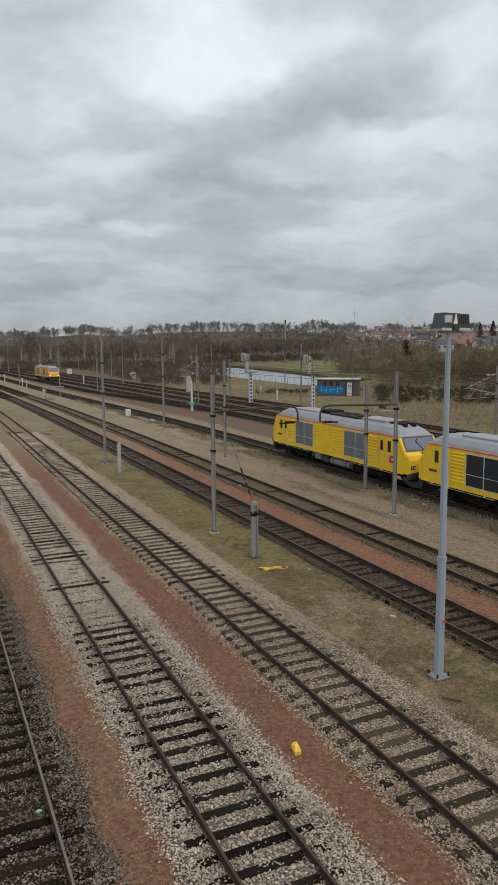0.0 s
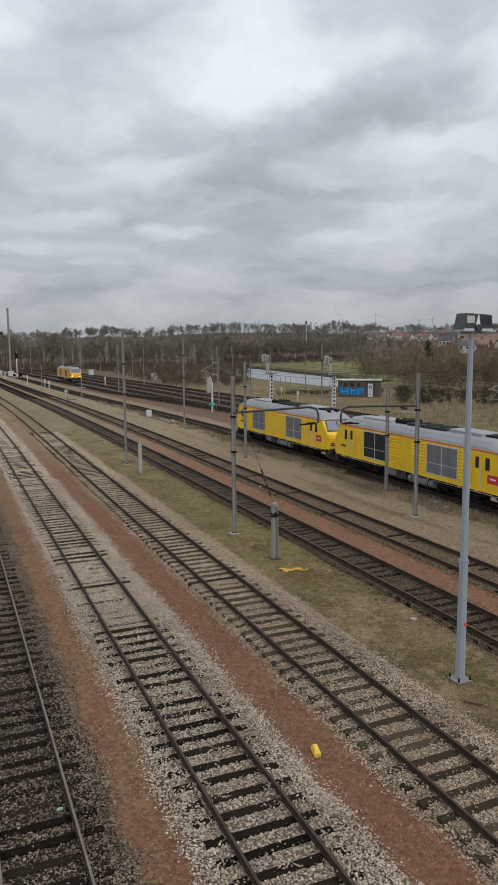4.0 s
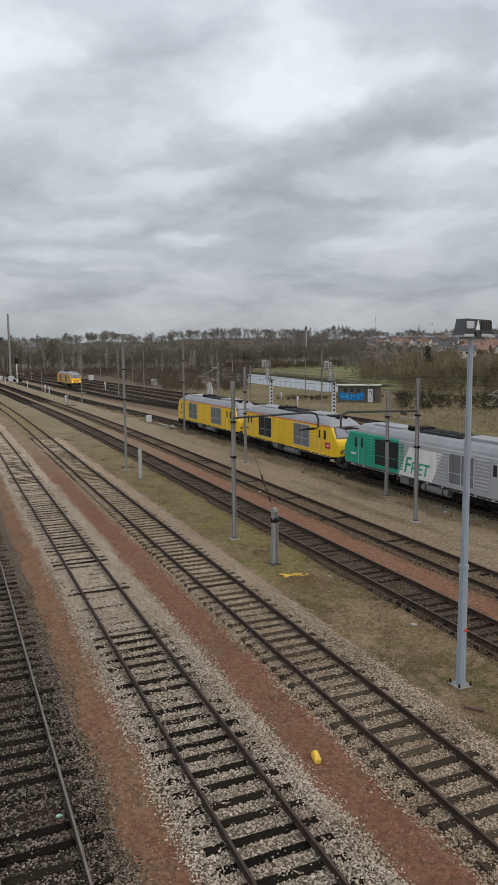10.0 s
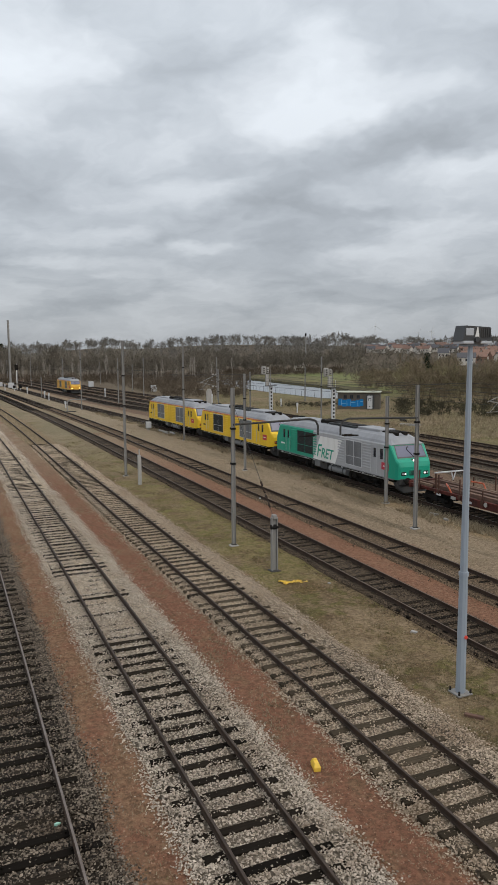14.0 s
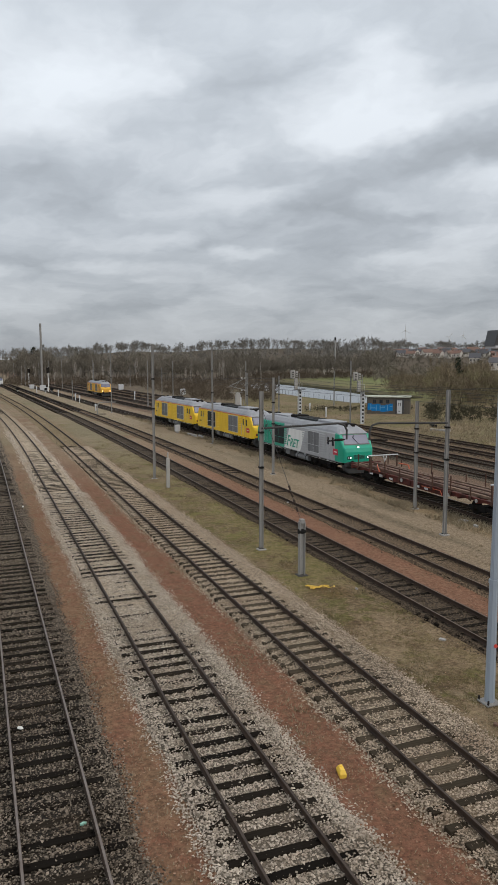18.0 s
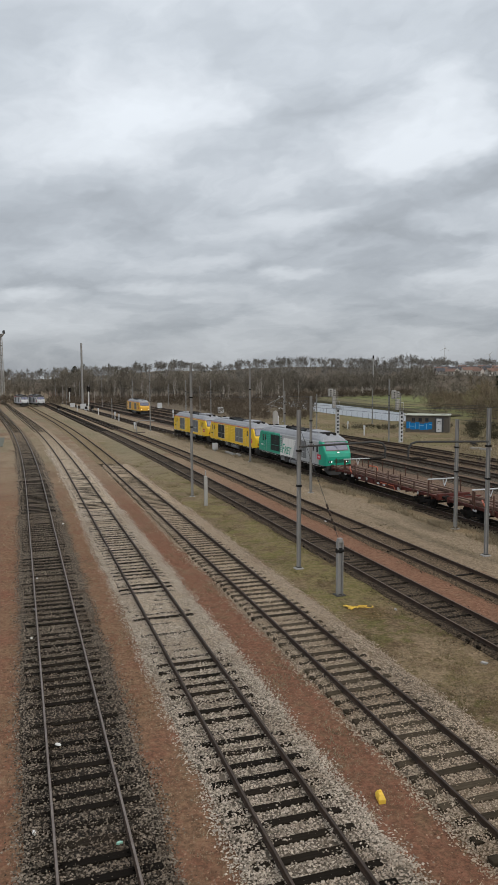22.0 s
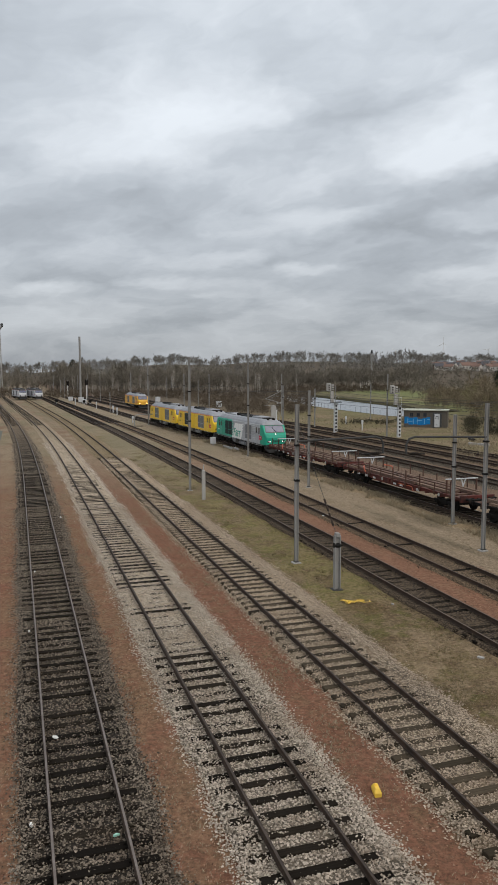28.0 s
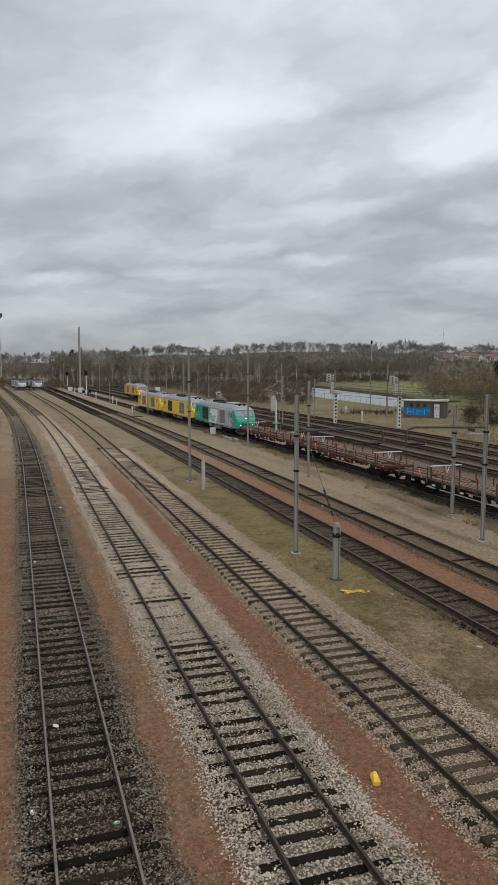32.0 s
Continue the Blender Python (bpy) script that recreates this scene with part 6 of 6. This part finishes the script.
def cantilever_mast(x, y, top, reach):
    """A mast with a hinged bracket, pale insulators and a registration arm."""
    m = mast(x, y, top, "grey line mast with a bracket and pale insulators")
    bm = bmesh.new()
    tube(bm, (0, 0, top - 0.4), (reach, 0, top - 1.9), 0.05, sides=6)
    tube(bm, (0, 0, top - 2.6), (reach * 0.95, 0, top - 1.8), 0.05, sides=6)
    tube(bm, (reach * 0.45, 0, top - 1.15), (reach * 0.9, 0, top - 2.9), 0.03, sides=5)
    tube(bm, (reach * 0.25, 0, top - 2.9), (reach * 1.02, 0, top - 2.95), 0.03, sides=5)
    br = part("bracket", bm, MAST, m)
    for z in (top - 0.55, top - 2.55):
        for k in range(2):
            bm = bmesh.new()
            f = 0.10 + 0.16 * k
            tube(bm, (reach * f, 0, z), (reach * (f + 0.08), 0, z), 0.11, sides=10)
            part("insulator", bm, CONCRETE, br, "pale porcelain insulator")
    return m


cantilever_mast(55.3, 58.4, 6.9, -4.2)
cantilever_mast(41.9, 112, 7.5, -3.2)


def white_box(x, y, w, h, label, name="relay_box", mat=None):
    b = thing(name, label, "trackside box", "trackside boxes", at=pose(x, y, -0.32))
    bm = bmesh.new()
    box(bm, -w / 2, w / 2, -w * 0.3, w * 0.3, 0.25, h, 0.03)
    bd = part("housing", bm, mat or SILVER, b)
    bm = bmesh.new()
    box(bm, -w * 0.42, w * 0.42, -w * 0.3 - 0.02, -w * 0.3, 0.35, h - 0.12)
    part("door", bm, mat or SILVER, bd)
    bm = bmesh.new()
    box(bm, -w * 0.2, w * 0.2, -0.1, 0.1, -0.05, 0.26)
    part("foot", bm, CONCRETE, b)
    return b


white_box(25.4, 95.0, 0.7, 1.15, "white trackside relay box on a short foot")
white_box(55.5, 201, 1.5, 1.9, "white switchgear cabinet by the sidings")
white_box(20.9, 251, 1.8, 1.9, "pale grey equipment cabinet")
white_box(18.6, 268, 1.6, 1.6, "pale grey equipment cabinet")
white_box(46.0, 245, 1.6, 2.0, "pale equipment cabinet by the sidings")
for x, y, h in ((21.5, 208, 1.9), (23.0, 183, 1.8), (22.8, 174, 1.7), (56.9, 112.9, 1.7), (61.4, 128.9, 1.5), (22.1, 145, 1.3), (17.8, 236, 2.0), (37.2, 180, 2.2)):
    mp = thing("marker_post", "white painted marker post beside the track", "post", "marker posts", at=pose(x, y, -0.32))
    bm = bmesh.new()
    tube(bm, (0, 0, 0), (0, 0, h), 0.12, 0.10, 8)
    part("shaft", bm, SILVER, mp)
    bm = bmesh.new()
    box(bm, -0.18, 0.18, -0.06, 0.06, h * 0.66, h + 0.05, 0.02)
    part("plate", bm, SILVER, mp)


def board_signal(x, y, h):
    """A pale rounded signal board on a ringed post."""
    s = thing("signal", "pale rounded signal board on a ringed white post", "railway signal", "signals", at=pose(x, y, -0.32))
    bm = bmesh.new()
    tube(bm, (0.35, 0, 0), (0.35, 0, h * 0.85), 0.16, sides=8)
    part("post", bm, SILVER, s)
    bm = bmesh.new()
    tube(bm, (0.35, 0, 1.0), (0.35, 0, 1.3), 0.5, 0.3, 12)
    part("collar", bm, GREEN, s, "green weathered collar")
    bm = bmesh.new()
    ring = [(-0.45, h * 0.55), (0.35, h * 0.55), (0.35, h - 0.45), (0.2, h - 0.12), (-0.05, h), (-0.3, h - 0.12), (-0.45, h - 0.45)]
    loft(bm, [[(xx, yy, zz) for xx, zz in ring] for yy in (-0.12, 0.12)])
    part("board", bm, CONCRETE, s)
    bm = bmesh.new()
    for q in (0.75, 1.15):
        tube(bm, (q, 0.2, 0), (q - 0.3, 0.2, h * 0.8), 0.025, sides=5)
    part("ladder", bm, MAST, s)


board_signal(36.0, 100.0, 5.2)


def dwarf_signal(x, y, h):
    s = thing("signal", "black colour light signal on a slim post", "railway signal", "signals", at=pose(x, y, -0.32))
    bm = bmesh.new()
    tube(bm, (0, 0, 0), (0, 0, h), 0.1, sides=8)
    part("post", bm, WHITE, s)
    bm = bmesh.new()
    box(bm, -0.5, 0.5, -0.12, 0.12, h - 1.9, h, 0.2)
    part("target", bm, BLACK, s)


def disc_signal(x, y, h, square):
    """A low shunting signal: a dark disc, or a framed square, on a short post."""
    s = thing("shunting_signal", "low square signal with a white frame" if square else "low dark round signal on a short post", "railway signal", "signals", at=pose(x, y, -0.32))
    bm = bmesh.new()
    tube(bm, (0, 0, 0), (0, 0, h), 0.09, sides=8)
    part("post", bm, SILVER, s)
    bm = bmesh.new()
    if square:
        box(bm, -0.62, 0.62, -0.10, 0.10, h - 0.3, h + 0.95, 0.06)
        fr = part("frame", bm, SILVER, s)
        bm = bmesh.new()
        box(bm, -0.42, 0.42, -0.13, -0.08, h - 0.1, h + 0.75, 0.02)
        part("field", bm, BLACK, fr)
    else:
        tube(bm, (0, -0.08, h + 0.3), (0, 0.08, h + 0.3), 0.55, sides=16)
        part("disc", bm, BLACK, s)


pipe = thing("bent_pipe", "bent grey pipe standing beside the tracks", "pipe", at=pose(20.8, 134.5, -0.32))
bm = bmesh.new()
for a, b in (((0, 0, 0), (0, 0, 1.7)), ((0, 0, 1.7), (0.35, 0, 2.1)), ((0.35, 0, 2.1), (1.1, 0, 2.25)), ((1.1, 0, 2.25), (3.4, 0, 2.2))):
    tube(bm, a, b, 0.09, sides=8)
part("tube", bm, MAST, pipe)
bm = bmesh.new()
box(bm, -0.3, 1.6, -0.25, 0.25, -0.05, 0.12, 0.03)
part("foot", bm, FRAME_GREY, pipe)
disc_signal(20.2, 232, 0.9, True)
disc_signal(22.6, 238, 0.7, False)
disc_signal(12.6, 246, 0.7, False)
dwarf_signal(21.5, 237, 8.0)
dwarf_signal(19.8, 300, 7.0)

# point rods and loose concrete beside the train's track
for x, y, l, w, h, a, mt, lab in ((26.3, 91, 3.2, 0.25, 0.25, 4, CONCRETE, "pale cable trough lid on the ground"), (26.6, 88, 2.0, 0.3, 0.3, -3, CONCRETE, "pale cable trough lid on the ground"),
                              (27.3, 35.6, 0.6, 0.22, 0.14, 20, CONCRETE, "broken pale concrete block"), (27.1, 34.2, 0.4, 0.2, 0.12, -15, CONCRETE, "broken pale concrete block"),
                              (14.9, 20.4, 0.22, 0.14, 0.03, 30, CONCRETE, "flat pale stone on the dry grass"),
                              (12.75, 14.7, 0.5, 0.12, 0.06, 40, DECK, "broken piece of pale wood"), (14.9, 26.5, 0.12, 0.08, 0.03, 10, CONCRETE, "flat pale stone on the dry grass"),
                              (60.0, 84.0, 3.0, 0.3, 0.3, 30, CONCRETE, "pale concrete beam lying in the grass"), (63.0, 90.0, 2.2, 0.6, 0.4, -20, BLACK, "dark scrap iron lying in the grass")):
    ob = thing("concrete_block" if mt is CONCRETE else "scrap_piece", lab, "debris", "loose debris", at=pose(x, y, -0.30, 0, 0, a))
    bm = bmesh.new()
    box(bm, -w / 2, w / 2, -l / 2, l / 2, -0.05, h, min(w, h) * 0.15)
    part("block", bm, mt, ob)
# litter on the near track
for x, y, sx, sy, a, mt, lab in ((0.72, 19.0, 0.07, 0.12, 40, WHITE, "white stone lying between the rails"), (0.04, 15.3, 0.05, 0.1, 10, WHITE, "white stone beside the rail"),
                             (1.72, 14.4, 0.08, 0.03, 5, BOTTLE, "pale green plastic bottle in the ballast"), (0.2, 27.5, 0.05, 0.08, 0, WHITE, "white stone beside the rail"),
                             (0.35, 31.0, 0.05, 0.1, 0, WHITE, "white stone beside the rail"), (0.6, 36.0, 0.05, 0.1, 0, WHITE, "white stone beside the rail"), (2.6, 49.5, 0.08, 0.1, 0, WHITE, "white stone beside the rail"),
                             (19.6, 44.5, 0.1, 0.12, 0, WHITE, "white stone on the cinder path"), (21.5, 28.2, 0.1, 0.1, 0, WHITE, "white stone beside the rail")):
    ob = thing("litter", lab, "litter", "litter", at=pose(x, y, -0.19, 0, 0, a))
    bm = bmesh.new()
    bmesh.ops.create_icosphere(bm, subdivisions=1, radius=1.0, matrix=Matrix.Diagonal((sx, sy, 0.05, 1)))
    part("piece", bm, mt, ob)

tp = thing("tape_tangle", "tangle of yellow plastic tape in the grass", "litter", at=pose(13.5, 27.2, -0.28))
g = np.random.default_rng(3)
p = Vector((-0.5, 0.3, 0.04))
for i in range(44):
    q = p + Vector((g.normal(0.02, 0.16), g.normal(0, 0.12), 0))
    q = Vector((max(-0.55, min(0.6, q.x)), max(-0.3, min(0.3, q.y)), g.uniform(0.0, 0.07)))
    if (q - p).length < 0.9:
        bm = bmesh.new()
        d = (q - p).normalized().cross(Vector((0, 0, 1))) * 0.013
        v = [bm.verts.new(w) for w in (p - d, p + d, q + d, q - d)]
        v2 = [bm.verts.new(w + Vector((0, 0, 0.01))) for w in (p - d, p + d, q + d, q - d)]
        bm.faces.new(v2)
        bm.faces.new(v[::-1])
        for k in range(4):
            bm.faces.new((v[k], v[(k + 1) % 4], v2[(k + 1) % 4], v2[k]))
        part("strip", bm, YELLOW_BOX, tp)
    p = q

# overhead wires of the far sidings
for k in (7, 8, 9, 10):
    ow = thing("overhead_wire", "thin dark overhead wires above the siding", "wire", "overhead wires")
    for z, sag in ((5.5, 0.0), (6.8, 0.7)):
        bm = bmesh.new()
        ys = np.arange(30, 300, 9.0)
        pts = [(float(track_x(k, yy)) + 0.1, yy, z - sag * (1 - ((yy % 54) / 27 - 1) ** 2)) for yy in ys]
        loft(bm, [[(x - 0.016, y, zz), (x, y, zz - 0.016), (x + 0.016, y, zz), (x, y, zz + 0.016)] for x, y, zz in pts])
        part("wire", bm, WIRE, ow)

# fence along the pond
fence = thing("fence", "low wire fence with thin dark posts by the pond", "fence")
for i in range(16):
    bm = bmesh.new()
    xx, yy = 81.2 + 0.02 * i * i, 145 + i * 3.6
    tube(bm, (xx, yy, -0.4), (xx, yy, 1.1), 0.03, sides=5)
    part("fence_post", bm, FRAME_GREY, fence)

# ---------------------------------------------------------------- dry grass


def tufts(name, spots, height, mat, label, blades=6):
    rng = np.random.default_rng(len(spots))
    k = len(spots) * blades
    base = np.repeat(np.asarray(spots), blades, 0) + np.concatenate([rng.normal(0, 0.06, (k, 2)), np.zeros((k, 1))], 1)
    h = rng.uniform(0.4, 1.2, k) * height
    lean = rng.normal(0, 0.5, (k, 2)) * h[:, None]
    a = rng.uniform(0, 3.14, k)
    wd = 0.012 + 0.02 * height
    side = np.stack([np.cos(a) * wd, np.sin(a) * wd, 0 * a], 1)
    tip = base + np.concatenate([lean, h[:, None]], 1)
    v = np.stack([base - side, base + side, tip], 1).reshape(-1, 3)
    f = np.arange(3 * k).reshape(-1, 3)
    return tagged(new(name, raw_mesh(name, v, f, mat)), label, "grass", kind="stuff")


def strip_spots(count, u0, u1, y0, y1, seed, power=1.6, clump=0.5):
    rng = np.random.default_rng(seed)
    out = []
    while len(out) < count:
        y = y0 + (y1 - y0) * rng.uniform() ** power
        u = rng.uniform(u0, u1)
        x = u + float(shift_at(u, y))
        if noise.noise((x * 0.6, y * 0.35, seed)) + 0.25 > clump * rng.uniform():
            out.append((x, y, -0.34))
    return out


slab_ob = thing("loading_pad", "greenish grey concrete pad sunk in the ground", "concrete pad", at=pose(-3.6, 122, -0.33))
bm = bmesh.new()
box(bm, -2.4, 1.2, -9, 9, 0, 0.06, 0.01)
part("slab", bm, MOSSY, slab_ob)
tufts("dead_grass", strip_spots(3400, 26.0, 27.9, 26, 130, 1, clump=1.1), 0.32, STRAW, "tall dead straw grass beside the train's track", 7)
tufts("low_grass", strip_spots(8000, 11.9, 15.4, 12, 90, 2, 1.6, 1.2), 0.06, GRASS, "short olive winter grass on the verge", 6)
tufts("dry_tufts", strip_spots(700, 22.4, 26.0, 25, 130, 3, clump=1.3), 0.12, STRAW, "scattered dry grass tufts", 6)
tufts("meadow_grass", strip_spots(4000, 55.5, 85, 60, 150, 4, 1.0, 1.0), 0.28, STRAW, "rough pale meadow grass around the hut", 5)
tufts("dry_blades", strip_spots(4500, 12.0, 15.2, 12, 80, 8, 1.5, 1.1), 0.06, STRAW, "short dry straw blades on the verge", 5)
g = np.random.default_rng(31)
rank = [s[:3] for s in polar_spots(g, 2600, 33.5, 46.5, 88, 126, 1, 1)]
tufts("rank_grass", rank, 0.55, STRAW, "tall rank dead grass before the brambles", 6)
g = np.random.default_rng(12)
spots = []
for u0, u1, cnt in ((7.0, 8.9, 2600), (2.9, 4.1, 2400), (-3.5, -0.4, 2400), (17.9, 19.2, 900), (12.0, 15.2, 900)):
    yy = 9 + 50 * g.uniform(0, 1, cnt) ** 1.6
    uu = g.uniform(u0, u1, cnt)
    spots.append(np.stack([uu + shift_at(uu, yy), yy, np.full(cnt, -0.315)], 1))
spots = np.concatenate(spots)
PATH_STONE = mat_stones("path_pebbles", (0.07, 0.038, 0.026), (0.44, 0.30, 0.215), (0.20, 0.11, 0.07))
tagged(new("pebbles", scatter(spots, g.uniform(0.012, 0.034, len(spots)), PATH_STONE, "pebbles", 13)), "loose pale pebbles strewn on the cinder paths", "pebbles", kind="stuff")
tufts("path_straw", strip_spots(900, 6.9, 8.8, 10, 50, 16, 1.3, 1.2) + strip_spots(1100, 2.5, 4.3, 10, 60, 17, 1.3, 1.2) + strip_spots(700, -3.2, -0.3, 12, 60, 18, 1.3, 1.2), 0.095, STRAW, "pale dead weeds flattened on the cinder paths", 5)
tufts("path_weeds", strip_spots(600, 6.9, 8.8, 10, 60, 6, 1.5, 1.2) + strip_spots(500, 2.4, 4.4, 10, 70, 7, 1.5, 1.2), 0.05, GRASS, "small weeds on the cinder paths", 5)


# ---------------------------------------------------------------- what moves


def run_of(t):
    """How far along its track the joint behind the green locomotive has come."""
    return 16.2 + 3.30 * t - 0.0117 * t * t


def motions():
    steps = [i * 0.4 for i in range(81)]
    for ob, wheels, offset in TRAIN:
        rows = []
        for t in steps:
            y = run_of(t) + offset
            h = 0.5 * (track_heading(6, y - 5) + track_heading(6, y + 5))
            rows.append((t, pose(0.5 * float(track_x(6, y - 5) + track_x(6, y + 5)), y, 0, 0, 0, -math.degrees(h))))
        walk(ob, rows)
        for wheel, r in wheels:
            place = wheel.location.copy()
            spin = [(t, Matrix.Translation(place) @ Matrix.Rotation(-(run_of(t) - run_of(0)) / r, 4, "X")) for t in steps]
            walk(wheel, spin)
    walk(clouds, [(0.0, pose(0, 0, CLOUD_H)), (32.0, pose(0.93 * CLOUD_H, 0.26 * CLOUD_H, CLOUD_H))])


motions()
